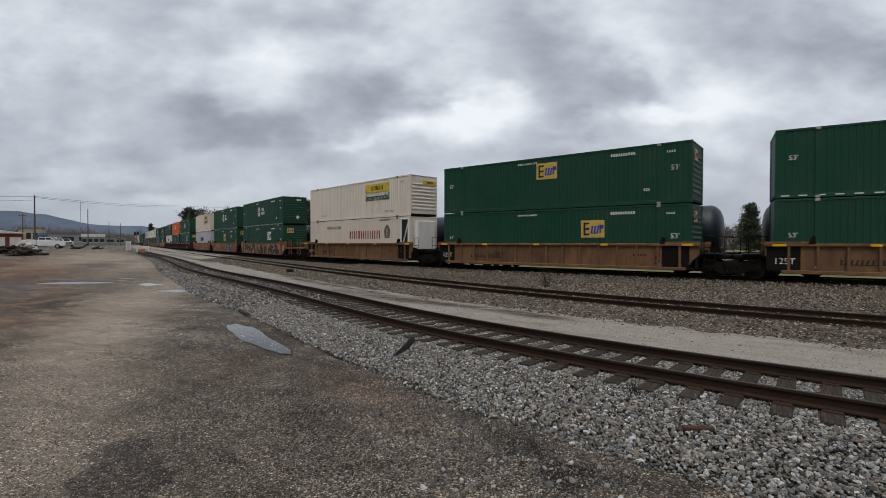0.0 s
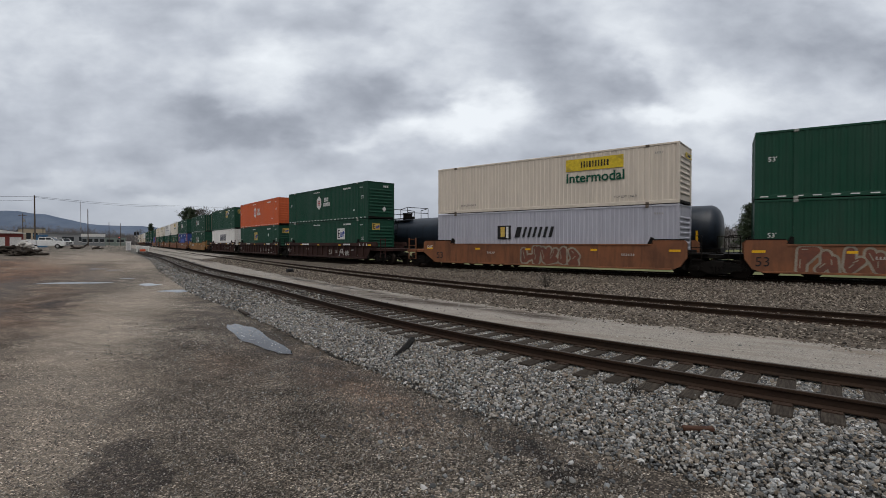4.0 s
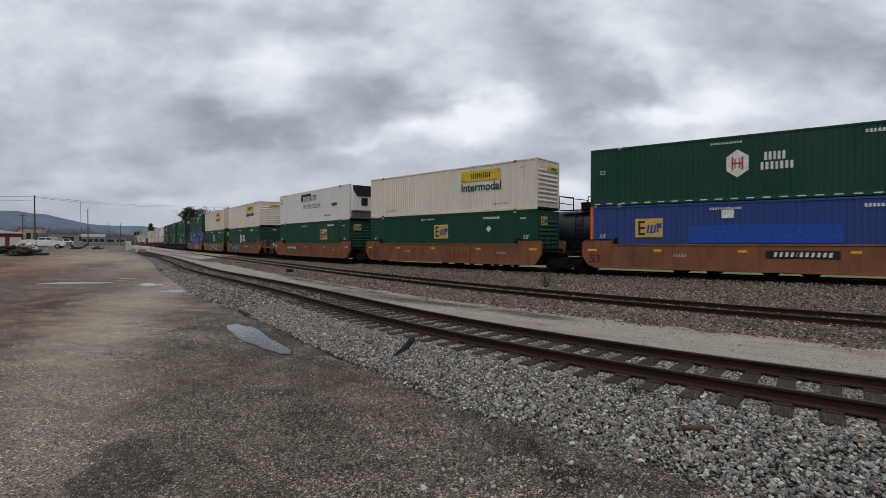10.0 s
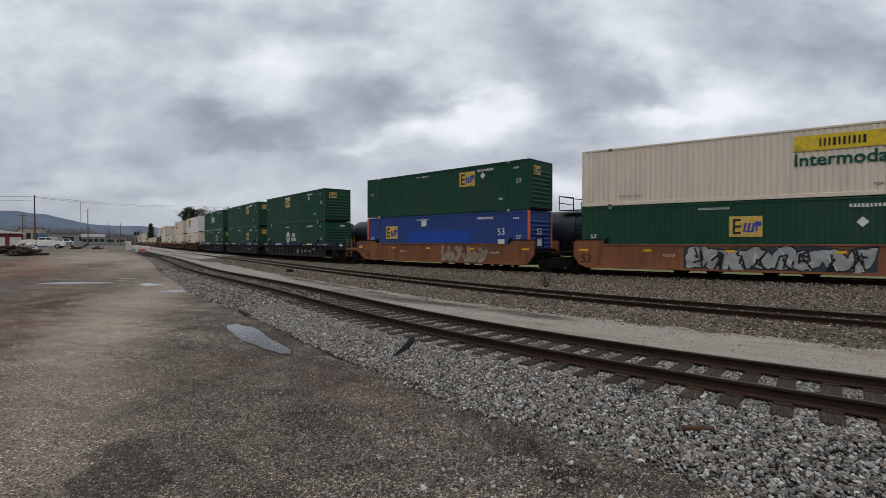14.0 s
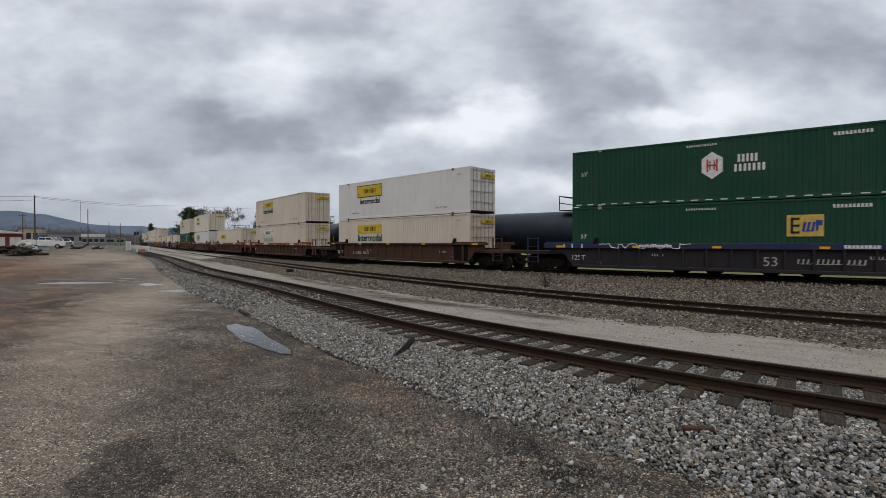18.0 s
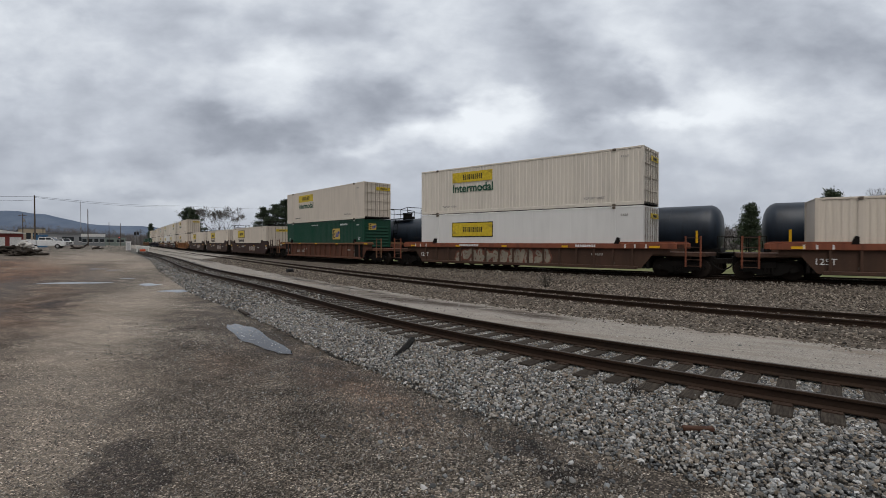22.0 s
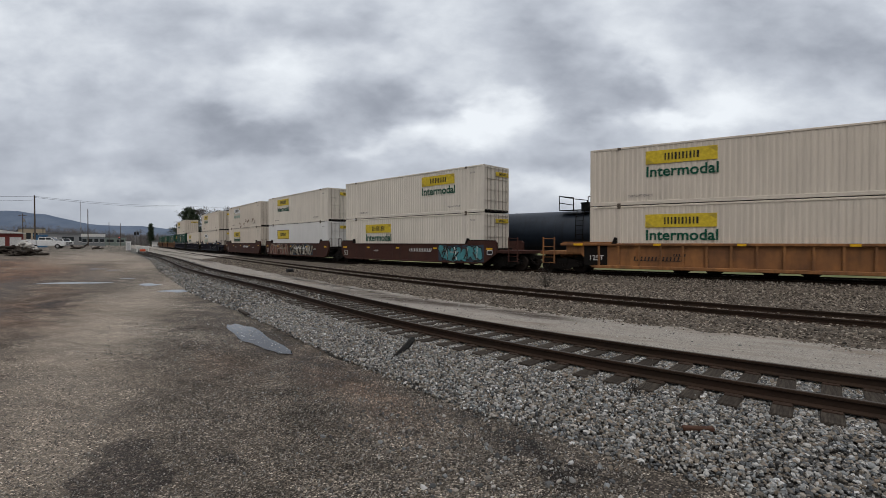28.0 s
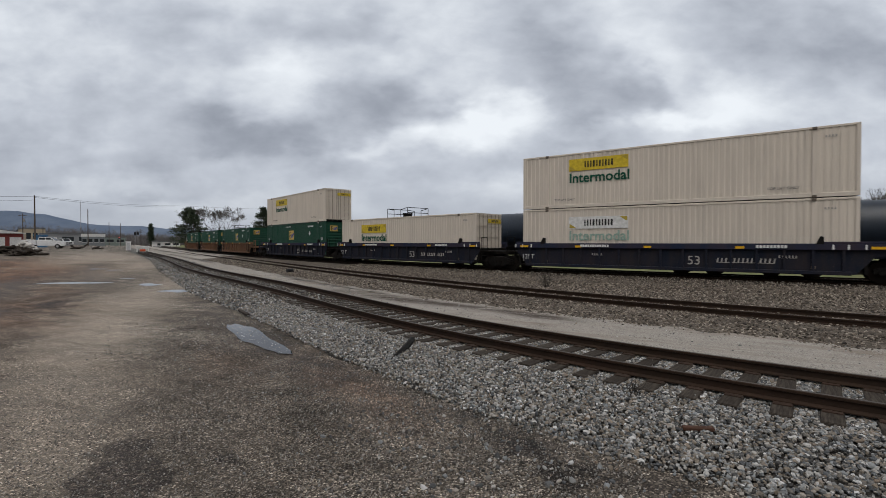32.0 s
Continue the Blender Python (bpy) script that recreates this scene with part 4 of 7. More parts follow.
def container(color_name, color, smooth=False, end="louvred", post=None, dirt=0.35, rust=0.12):
    """A 53-foot box with its origin at the middle of its floor."""
    m = paint(color_name + "_container_paint", color, 0.5, dirt, rust)
    md = paint(color_name + "_end_paint", color, 0.55, 0.5, 0.6)
    mp = paint("orange_post_paint", (0.6, 0.11, 0.03)) if post else m
    ob = new("container")
    hl, hw = L_BOX / 2, W_BOX / 2
    kp = (color_name, smooth)
    for sy in (-1, 1):
        for x0, x1 in ((-hl + 0.12, -6.18), (-6.02, 6.02), (6.18, hl - 0.12)):
            def wall(x0=x0, x1=x1):
                bm = flat_wall(x0, x1, 0.17, H_BOX - 0.09, -hw) if smooth else corrugated(x0, x1, 0.17, H_BOX - 0.09, -hw + 0.005, 0.24, 0.024)
                if sy > 0:
                    bm.transform(Matrix.Rotation(math.pi, 4, "Z"))
                return to_mesh("side_panel", bm, m)
            part("side_panel", shared(("wall", x0, sy, *kp), wall), None, ob)
        part("top_rail", shared(("toprail", sy, kp), lambda: to_mesh("top_rail", block(-hl, hl, sy * hw - 0.05, sy * hw + 0.01, H_BOX - 0.1, H_BOX, 0.012) if sy > 0 else block(-hl, hl, -hw - 0.01, -hw + 0.05, H_BOX - 0.1, H_BOX, 0.012), m)), None, ob)
        part("bottom_rail", shared(("botrail", sy, kp), lambda: to_mesh("bottom_rail", block(-hl, hl, hw - 0.06, hw + 0.016, 0.0, 0.18, 0.012) if sy > 0 else block(-hl, hl, -hw - 0.016, -hw + 0.06, 0.0, 0.18, 0.012), m)), None, ob)
        for x in (-6.1, 6.1):
            part("stacking_post", shared(("spost", sy, kp), lambda: to_mesh("stacking_post", block(-0.085, 0.085, sy * hw - 0.03, sy * hw + 0.03, 0.02, H_BOX - 0.02, 0.01), m)), None, ob, at=Matrix.Translation((x, 0, 0)))
            for z in ((-0.005, H_BOX - 0.11) if sy < 0 else ()):
                part("corner_casting", shared(("cast", sy, color_name in ("green", "orange")), lambda: to_mesh("corner_casting", block(-0.085, 0.085, sy * hw - 0.08, sy * hw + 0.045, -0.03, 0.1, 0.015), M_CAST_PALE if color_name in ("green", "orange") else M_CAST)), None, ob, at=Matrix.Translation((x, 0, z)))
        for x in (-hl + 0.06, hl - 0.06):
            part("corner_post", shared(("post", sy, kp, bool(post)), lambda: to_mesh("corner_post", block(-0.075, 0.075, sy * hw - 0.07, sy * hw + 0.014, 0.0, H_BOX, 0.012) if sy > 0 else block(-0.075, 0.075, -hw - 0.014, -hw + 0.07, 0.0, H_BOX, 0.012), mp)), None, ob, at=Matrix.Translation((x, 0, 0)))
    part("roof", shared(("roof", kp), lambda: to_mesh("roof", block(-hl, hl, -hw + 0.05, hw - 0.05, H_BOX - 0.05, H_BOX - 0.012), m)), None, ob)
    part("floor", shared(("floor",), lambda: to_mesh("floor", block(-hl, hl, -hw + 0.06, hw - 0.06, 0.05, 0.17), M_BLACK)), None, ob)

    if end == "louvred":
        part("front_wall", shared(("fw", kp), lambda: to_mesh("front_wall", block(hl - 0.1, hl - 0.03, -hw + 0.06, hw - 0.06, 0.05, H_BOX - 0.03), md)), None, ob)
        for i in range(8):
            part("louvre", shared(("louvre", kp), lambda: to_mesh("louvre", prism(bmesh.new(), [(hl - 0.03, 0.0), (hl + 0.012, 0.0), (hl + 0.012, 0.06), (hl - 0.03, 0.12)], -hw + 0.22, hw - 0.22), md)), None, ob, "", Matrix.Translation((0, 0, 0.5 + i * 0.26)))
    else:
        for sy in (-1, 1):
            def leaf(sy=sy):
                ya, yb = min(sy * 0.015, sy * (hw - 0.06)), max(sy * 0.015, sy * (hw - 0.06))
                bm = block(hl - 0.1, hl - 0.04, ya, yb, 0.05, H_BOX - 0.03)
                for z in (0.12, 0.75, 1.45, 2.15, 2.85):
                    box(bm, hl - 0.04, hl - 0.005, ya + 0.04, yb - 0.04, z, z + 0.12)
                return to_mesh("door", bm, md)
            d = part("door", shared(("leaf", sy, kp), leaf), None, ob)
            for y in (0.2, 0.62, 0.98):
                part("lock_rod", shared(("rod",), lambda: to_mesh("lock_rod", tube(bmesh.new(), (hl + 0.02, 0, 0.1), (hl + 0.02, 0, H_BOX - 0.08), 0.02, 6), M_ROD)), None, d, "", Matrix.Translation((0, sy * y, 0)))
    part("rear_wall", shared(("rear", kp), lambda: to_mesh("rear_wall", block(-hl + 0.03, -hl + 0.1, -hw + 0.06, hw - 0.06, 0.05, H_BOX - 0.03), m)), None, ob)
    return ob


def small_print(ob, dark=False, z53=1.75):
    """The unreadable small notices, and the length figure where it can be read."""
    mk = M_FAINT if dark else M_MARK
    if not dark:
        wbars("notice", [0.05] * 12, 0.09, 0.06, mk, ob, on_side(-1.3, H_BOX - 0.3))
        wbars("notice", [0.08] * 10, 0.14, 0.05, mk, ob, on_side(4.3, H_BOX - 0.36))
        wbars("notice", [0.05] * 3, 0.14, 0.06, mk, ob, on_side(5.5, 0.75))
    wbars("notice", [0.05] * 4, 0.1, 0.06, mk, ob, on_side(6.65, H_BOX - 0.45))
    if dark:
        for x in (-5.05, 5.0):
            part("lettering", lettering("TOP LIFT ONLY", 0.17, M_GREYINK), None, ob, "", on_side(x, 0.45))
    else:
        part("lettering", lettering("53'", 0.36, mk), None, ob, "", on_side(6.85, z53))
        part("lettering", lettering("53'", 0.3, mk), None, ob, "", on_side(-6.95, z53))


def box_hexagon(low=False, end="louvred", color="green", x=-0.83):
    c = GREEN if color == "green" else ORANGE
    ob = container(color, c, False, end)
    hexagon_mark(ob, x, 1.72 if not low else 1.62, 1.15)
    small_print(ob, False, 1.42 if low else 1.75)
    wbars("notice", (0.12, 0.12, 0.12), 0.16, 0.05, M_MARK, ob, on_end(0.45, H_BOX - 0.35))
    part("notice", shared(("dia",), lambda: to_mesh("notice", prism(bmesh.new(), [(0, -0.22), (0.2, 0), (0, 0.22), (-0.2, 0)], -0.004, 0.004), M_MARK)), None, ob, "", on_end(0.3, 0.8))
    wbars("reflector_dash", [0.3] * 24, 0.05, 0.33, M_MARK, ob, on_side(0, 0.1, 0.004), "white reflective dashes")
    return tagged(ob, ("dark green" if color == "green" else "orange") + " corrugated freight container with white hexagon sign", "container")


def box_gold(x=0.6, color="green", diamond=True, end="louvred", white_plate=False, z=1.85):
    c = GREEN if color == "green" else BLUE
    ob = container(color, c, False, end, "orange" if color == "blue" else None)
    gold_mark(ob, x, z, None, 1.0, M_MARK if white_plate else None)
    small_print(ob, False, 1.75 if z > 2 else 1.42)
    if diamond:
        part("notice", shared(("dia",), lambda: to_mesh("notice", prism(bmesh.new(), [(0, -0.22), (0.2, 0), (0, 0.22), (-0.2, 0)], -0.004, 0.004), M_MARK)), None, ob, "white diamond placard", on_side(4.1, z + 0.12))
    if color != "blue":
        gold_mark(ob, -0.5, H_BOX - 0.62, on_end, 0.55)
    if color == "blue":
        part("lettering", lettering("53", 0.6, M_MARK), None, ob, "", on_side(5.55, 1.75, 0.004))
        part("lettering", lettering("53", 0.6, M_MARK), None, ob, "", on_end(-0.3, 1.75, 0.03))
        plate("notice", 0.5, 0.4, M_MARK, ob, on_end(-0.3, 1.1, 0.03))
        plate("patch_panel", 5.8, 0.85, plain("bright_blue_paint", (0.02, 0.075, 0.36), 0.5), ob, on_side(0.1, 1.5), "brighter blue repaint patch")
        plate("notice", 0.5, 0.4, M_MARK, ob, on_side(-1.2, 2.45))
        plate("notice", 0.5, 0.4, M_MARK, ob, on_side(5.55, 1.1))
    return tagged(ob, ("dark green" if color == "green" else "blue orange-posted") + " corrugated freight container with gold sign", "container")


def box_banner(x=-3.7, z=2.35, framed=False, faded=False, end="doors", smooth=False, word=True, cream=True, rust=0.12, ivory=False):
    ob = container("ivory" if ivory else "cream" if cream else "white", IVORY if ivory else CREAM if cream else WHITE, smooth, end, None, 0.3, rust)
    banner(ob, x, z, framed, faded, word)
    if rust > 0.5:
        rng = random.Random(30)
        stain = plain("rust_stain", (0.1, 0.05, 0.03), 0.8)
        for cx, cz, many in ((-1.9, 0.62, 3), (-1.0, 0.3, 6), (0.5, 0.45, 4), (1.2, 0.95, 5), (2.3, 0.85, 6), (3.3, 0.85, 3), (4.6, 0.95, 9), (5.2, 0.62, 4)):
            for _ in range(many):
                x, z = cx + rng.gauss(0, 0.28), cz + rng.gauss(0, 0.1)
                w, h = rng.uniform(0.03, 0.1), rng.uniform(0.06, 0.22)
                part("rust_stain", prism(bmesh.new(), [(-w, 0.0), (-0.4 * w, -h), (0.1 * w, -0.6 * h), (0.5 * w, -1.1 * h), (w, -0.03), (0.7 * w, 0.05), (-0.5 * w, 0.06)], -0.004, 0.004), stain, ob, "brown rust stain", on_side(x, z, 0.004))
    small_print(ob, True)
    banner(ob, 0.55, H_BOX - 0.5, False, False, False, on_end, 0.42)
    look_word = "smooth white" if smooth and not cream else "rust-stained off-white" if rust > 0.5 else "dull cream" if not ivory else "off-white"
    sign_word = "black-framed yellow sign" if framed else "faded pale sign" if faded else "yellow name sign"
    return tagged(ob, look_word + (" freight container with " if smooth else " corrugated freight container with ") + sign_word, "container")


def box_bold(color="white"):
    """White or grey box with one slanted dark name."""
    ob = container(color, WHITE if color == "white" else GREYBOX, False, "louvred")
    if color == "white":
        wbars("name_bar", (0.5, 0.24, 0.24, 0.24, 0.26, 0.3, 0.3), 0.95, 0.28, plain("navy_vinyl", (0.014, 0.018, 0.06), 0.5), ob, on_side(0.25, 1.85), "slanted dark blue name bars", 0.3)
    else:
        wbars("name_bar", (0.34, 0.16, 0.16, 0.16, 0.16, 0.18, 0.2), 0.62, 0.18, M_INK, ob, on_side(-0.4, 1.72), "slanted black name bars", 0.3)
        plate("logo_plate", 0.95, 0.85, M_INK, ob, on_side(-2.35, 1.72))
        plate("logo_bar", 0.3, 0.6, M_GOLD, ob, on_side(-2.45, 1.75, 0.006))
        plate("logo_bar", 0.16, 0.7, M_MARK, ob, on_side(-2.12, 1.72, 0.006))
    small_print(ob, True)
    return tagged(ob, "off-white corrugated freight container with slanted dark name" if color == "white" else "grey corrugated freight container with slanted black name", "container")


def box_cooled():
    ob = container("cream", CREAM, True, "louvred", None, 0.25, 0.05)
    wbars("name_bar", (0.2, 0.1, 0.16, 0.1, 0.2, 0.12, 0.12, 0.12, 0.12, 0.1, 0.12, 0.12, 0.12, 0.12), 0.66, 0.2, M_LOGOMAROON, ob, on_side(1.6, 1.72), "dark red name bars")
    crest = bmesh.new()
    prism(crest, [(-0.3, -0.45), (0.3, -0.45), (0.4, 0.1), (0.25, 0.4), (0, 0.62), (-0.25, 0.4), (-0.4, 0.1)], -0.005, 0.004)
    part("crest", crest, M_GREYINK, ob, "dark coat of arms", on_side(4.76, 1.9))
    wbars("notice", (0.06,) * 15, 0.24, 0.1, M_GREYINK, ob, on_side(-3.2, 2.4))
    wbars("notice", [0.1] * 10, 0.1, 0.04, M_GREYINK, ob, on_side(4.4, 2.85))
    plate("logo_bar", 0.34, 0.3, M_LOGOMAROON, ob, on_side(4.76, 1.75, 0.006))
    plate("logo_bar", 0.12, 0.62, M_GOLD, ob, on_side(4.76, 1.85, 0.01))
    # Flat dark plate: shade painted where the braced frame stands open.
    plate("opening", 0.85, 2.45, M_INK, ob, on_side(6.95, 1.6))
    part("lift_frame", bars([(7.4, -1.33, 0.4), (7.4, -1.33, 2.85), (6.55, -1.33, 2.85), (6.55, -1.33, 0.4), (7.4, -1.33, 2.6)], 0.06, 4), paint("white_container_paint", WHITE), ob, "white braced frame")
    part("cooling_unit", block(7.55, 7.9, -0.9, 0.9, 0.6, 2.7, 0.04), paint("white_container_paint", WHITE), ob, "white cooling unit on the front")
    return tagged(ob, "smooth white refrigerated container with dark red name", "container")


def box_block():
    ob = container("white", WHITE, True, "louvred", None, 0.15, 0.03)
    part("logo_plate", prism(bmesh.new(), [(-2.05, 2.12), (-1.9, 2.02), (0.15, 2.02), (0.3, 2.14), (0.22, 2.72), (-0.05, 2.78), (-2.05, 2.74)], -0.004, 0.004), M_INK, ob, "dark block behind the name", on_side(0, 0))
    wbars("name_bar", (0.3, 0.3, 0.13, 0.42, 0.28), 0.52, 0.07, M_FAINT_BLOCK, ob, on_side(-0.8, 2.27, 0.006), "grey block name bars", 0.1)
    wbars("name_bar", (0.13, 0.26, 0.26), 0.5, 0.07, M_INK, ob, on_side(0.92, 2.3), "dark block name bars", 0.12)
    wbars("name_bar", (0.09, 0.2, 0.2), 0.34, 0.12, M_FAINT_BLOCK, ob, on_side(0.92, 2.26, 0.008), "grey block name bars", 0.12)
    part("lettering", lettering("INTERMODAL", 0.62, M_PURPLE), None, ob, "purple capitals", on_side(0.37, 1.5))
    leaf = bmesh.new()
    prism(leaf, [(-0.6, 0), (-0.2, 0.14), (0.4, 0.15), (0.62, 0.05), (0.5, -0.12), (-0.1, -0.16)], -0.004, 0.004)
    part("notice", leaf, M_LOGOGREEN, ob, "green leaf mark", on_side(4.9, 1.45))
    part("lettering", lettering("53FT", 0.3, M_GREYINK), None, ob, "", on_side(-7.0, 2.5))
    part("lettering", lettering("XHC", 0.3, M_GREYINK), None, ob, "", on_side(-7.0, 2.15))
    part("notice", shared(("topl",), lambda: lettering("TOP LIFT ONLY", 0.2, M_GREYINK)), None, ob, "", on_side(3.6, 0.5))
    part("cooling_unit", block(7.64, 7.93, -1.18, 1.18, 0.72, 2.96, 0.07), paint("cooler_white_paint", WHITE, 0.5, 0.4, 0.1), ob, "white cooling unit on the front")
    grille = prism(bmesh.new(), [(-1.12, 2.9), (-1.1, 2.5), (-0.7, 1.98), (0.7, 1.98), (1.1, 2.5), (1.12, 2.9)], -0.02, 0.02)
    part("grille", grille, M_INK, ob, "black air grille", on_end(0, 0, 0.34))
    part("vent", block(7.93, 7.96, -0.3, 0.3, 1.2, 1.85), M_INK, ob)
    part("lower_panel", block(7.64, 7.8, -1.1, 1.1, 0.1, 0.68), M_GREYINK, ob, "grimy grey lower panel")
    return tagged(ob, "smooth white refrigerated container with dark block name", "container")


# --- well cars ---
SILL = 1.66
FOOT = 0.35
TRUCK_X = 9.22


def truck(ob, x):
    """A two-axle truck under the car's end."""
    t = part("truck", shared(("bolster",), lambda: to_mesh("truck", block(-0.3, 0.3, -1.15, 1.15, 0.5, 0.82, 0.03), M_BLACK)), None, ob, "", Matrix.Translation((x, 0, 0)))
    for sy in (-1, 1):
        def side(sy=sy):
            bm = bmesh.new()
            y = sy * 1.02
            prism(bm, [(-1.15, 0.38), (-1.15, 0.58), (-0.45, 0.78), (0.45, 0.78), (1.15, 0.58), (1.15, 0.38), (0.75, 0.38), (0.4, 0.2), (-0.4, 0.2), (-0.75, 0.38)], y - 0.07, y + 0.07)
            for dx in (-0.14, 0.0, 0.14):
                tube(bm, (dx, y - sy * -0.09, 0.26), (dx, y + sy * 0.09, 0.55), 0.06, 8)
            for dx in (-0.88, 0.88):
                tube(bm, (dx, y - 0.02, 0.44), (dx, y + sy * 0.16, 0.44), 0.12, 10)
            return to_mesh("side_frame", bm, M_BLACK)
        part("side_frame", shared(("sideframe", sy), side), None, t)

    def axle():
        bm = bmesh.new()
        tube(bm, (0, -0.95, 0), (0, 0.95, 0), 0.08, 10)
        for sy in (-1, 1):
            tube(bm, (0, sy * 0.68, 0), (0, sy * 0.8, 0), 0.44, 28)
            tube(bm, (0, sy * 0.64, 0), (0, sy * 0.68, 0), 0.47, 28)
            tube(bm, (0, sy * 0.8, 0), (0, sy * 0.84, 0), 0.14, 12)
            for i in range(3):
                a = 2 * math.pi * i / 3
                tube(bm, (0.25 * math.cos(a), sy * 0.79, 0.25 * math.sin(a)), (0.25 * math.cos(a), sy * 0.825, 0.25 * math.sin(a)), 0.05, 8)
        return to_mesh("wheelset", bm, M_WHEEL)
    for dx in (-0.88, 0.88):
        wheels.append(part("wheelset", shared(("axle",), axle), None, t, "", Matrix.Translation((dx, 0, 0.44))))
    return t


wheels = []


def well_car(style, name, color, amount=0.5, chord=None, front=True, rear=True, lead=True, tail=True, marks=M_MARK, figure=True, panel=None, logo=True):
    """One unit of a stack car. front, rear: whether a truck stands under that end; lead, tail: whether that end has a coupler."""
    ob = new("well_car")
    m = rusty(name + "_car_paint", color, amount)
    mc = rusty(name + "_chord_paint", chord, 0.3) if chord else m
    key = (style, name)
    reach = {1: 1.0 if lead else 0.0, -1: 1.0 if tail else 0.0}
    ekey = (*key, lead, tail)

    def outline(style):
        """The side's outline: couplers' ends reach out over the truck, inner ends stop short of it."""
        right, left = [], []
        for ex, pts in ((1, right), (-1, left)):
            if style == "smooth":
                end = [(6.35, SILL - 0.06), (6.42, SILL + 0.14)]
                end += [(8.6, SILL + 0.14), (8.75, SILL), (8.75, 1.0), (8.3, 0.72), (7.75, FOOT)] if reach[ex] else [(7.86, SILL + 0.14), (8.0, SILL), (8.0, 0.95), (7.7, 0.5), (7.35, FOOT)]
            else:
                end = [(8.9, SILL - 0.1), (8.9, 1.15), (8.1, 1.1), (7.5, FOOT)] if reach[ex] else [(7.95, SILL - 0.1), (7.95, 1.1), (7.6, 0.75), (7.35, FOOT)]
            pts.extend((ex * px, pz) for px, pz in end)
        return left[::-1] + right

    for sy in (-1, 1):
        yo, yi = sy * 1.5, sy * 1.34

        def side():
            bm = bmesh.new()
            y0, y1 = min(yo, yi), max(yo, yi)
            ya, yb = y0, y1
            if style != "smooth":
                ya, yb = (y0 + 0.13, y1) if sy < 0 else (y0, y1 - 0.13)
            prism(bm, outline(style), ya, yb)
            return to_mesh("side_wall", bm, m)
        part("side_wall", shared(("cs", sy, *ekey), side), None, ob)
        if style != "smooth":
            y0, y1 = min(yo, yi), max(yo, yi)
            xa, xb = -8.0 - 1.2 * reach[-1], 8.0 + 1.2 * reach[1]
            part("top_chord", shared(("tc", sy, *ekey), lambda: to_mesh("top_chord", block(xa, xb, y0, y1, SILL - (0.3 if style == "deep" else 0.15), SILL - 0.02, 0.02), mc)), None, ob)
            part("bottom_chord", shared(("bc", sy, *key), lambda: to_mesh("bottom_chord", block(-7.35, 7.35, y0, y1, FOOT - 0.04, FOOT + 0.12, 0.02), m)), None, ob)
            for ex in (-1, 1):
                ga, gb = sorted((ex * 6.35, ex * (8.0 + 1.1 * reach[ex])))
                part("guide_rail", shared(("gr", sy, ex, *ekey), lambda: to_mesh("guide_rail", block(ga, gb, y0 + 0.02, y1 - 0.02, SILL - 0.02, SILL + 0.06, 0.02), mc)), None, ob)
            if sy < 0:
                for i in range(15):
                    x = -7.1 + 14.2 * i / 14
                    part("rib", shared(("rib", *key), lambda: to_mesh("rib", block(-0.05, 0.05, -1.485, -1.37, FOOT + 0.1, SILL - 0.14, 0.01), m)), None, ob, at=Matrix.Translation((x, 0, 0)))
        for x in (-6.3, 6.3):
            part("stop_bracket", shared(("sb", sy, *key), lambda: to_mesh("stop_bracket", prism(bmesh.new(), [(-0.14, SILL - 0.06), (0.14, SILL - 0.06), (0.14, SILL + 0.26), (0.02, SILL + 0.3), (-0.06, SILL + 0.12)], min(yo, yi), max(yo, yi)), M_BLACK)), None, ob, at=Matrix.Translation((x, 0, 0)))
    if style == "smooth":
        for ex in (-1, 1):
            ca, cb = sorted((ex * 6.45, ex * (7.85 + 0.75 * reach[ex])))
            part("guide_rail", shared(("cap", ex, *ekey), lambda: to_mesh("guide_rail", block(ca, cb, -1.52, -1.34, SILL + 0.142, SILL + 0.19, 0.01), M_BLACK)), None, ob, "black rubbed guide rail")
        for x in (-5.9, -3.6, -1.2, 1.2, 3.6, 5.9):
            part("side_seam", shared(("seam", *key), lambda: to_mesh("side_seam", block(-0.04, 0.04, -1.506, -1.49, FOOT + 0.05, SILL - 0.08), m)), None, ob, at=Matrix.Translation((x, 0, 0)))
        part("sill_flange", shared(("flange", *key), lambda: to_mesh("sill_flange", block(-6.4, 6.4, -1.53, -1.49, SILL - 0.13, SILL - 0.055, 0.008), m)), None, ob)
        part("foot_flange", shared(("footfl", *key), lambda: to_mesh("foot_flange", block(-7.3, 7.3, -1.54, -1.49, FOOT - 0.03, FOOT + 0.06, 0.008), m)), None, ob)
    part("well_floor", shared(("wf",), lambda: to_mesh("well_floor", block(-7.7, 7.7, -1.35, 1.35, 0.36, 0.46), M_BLACK)), None, ob)
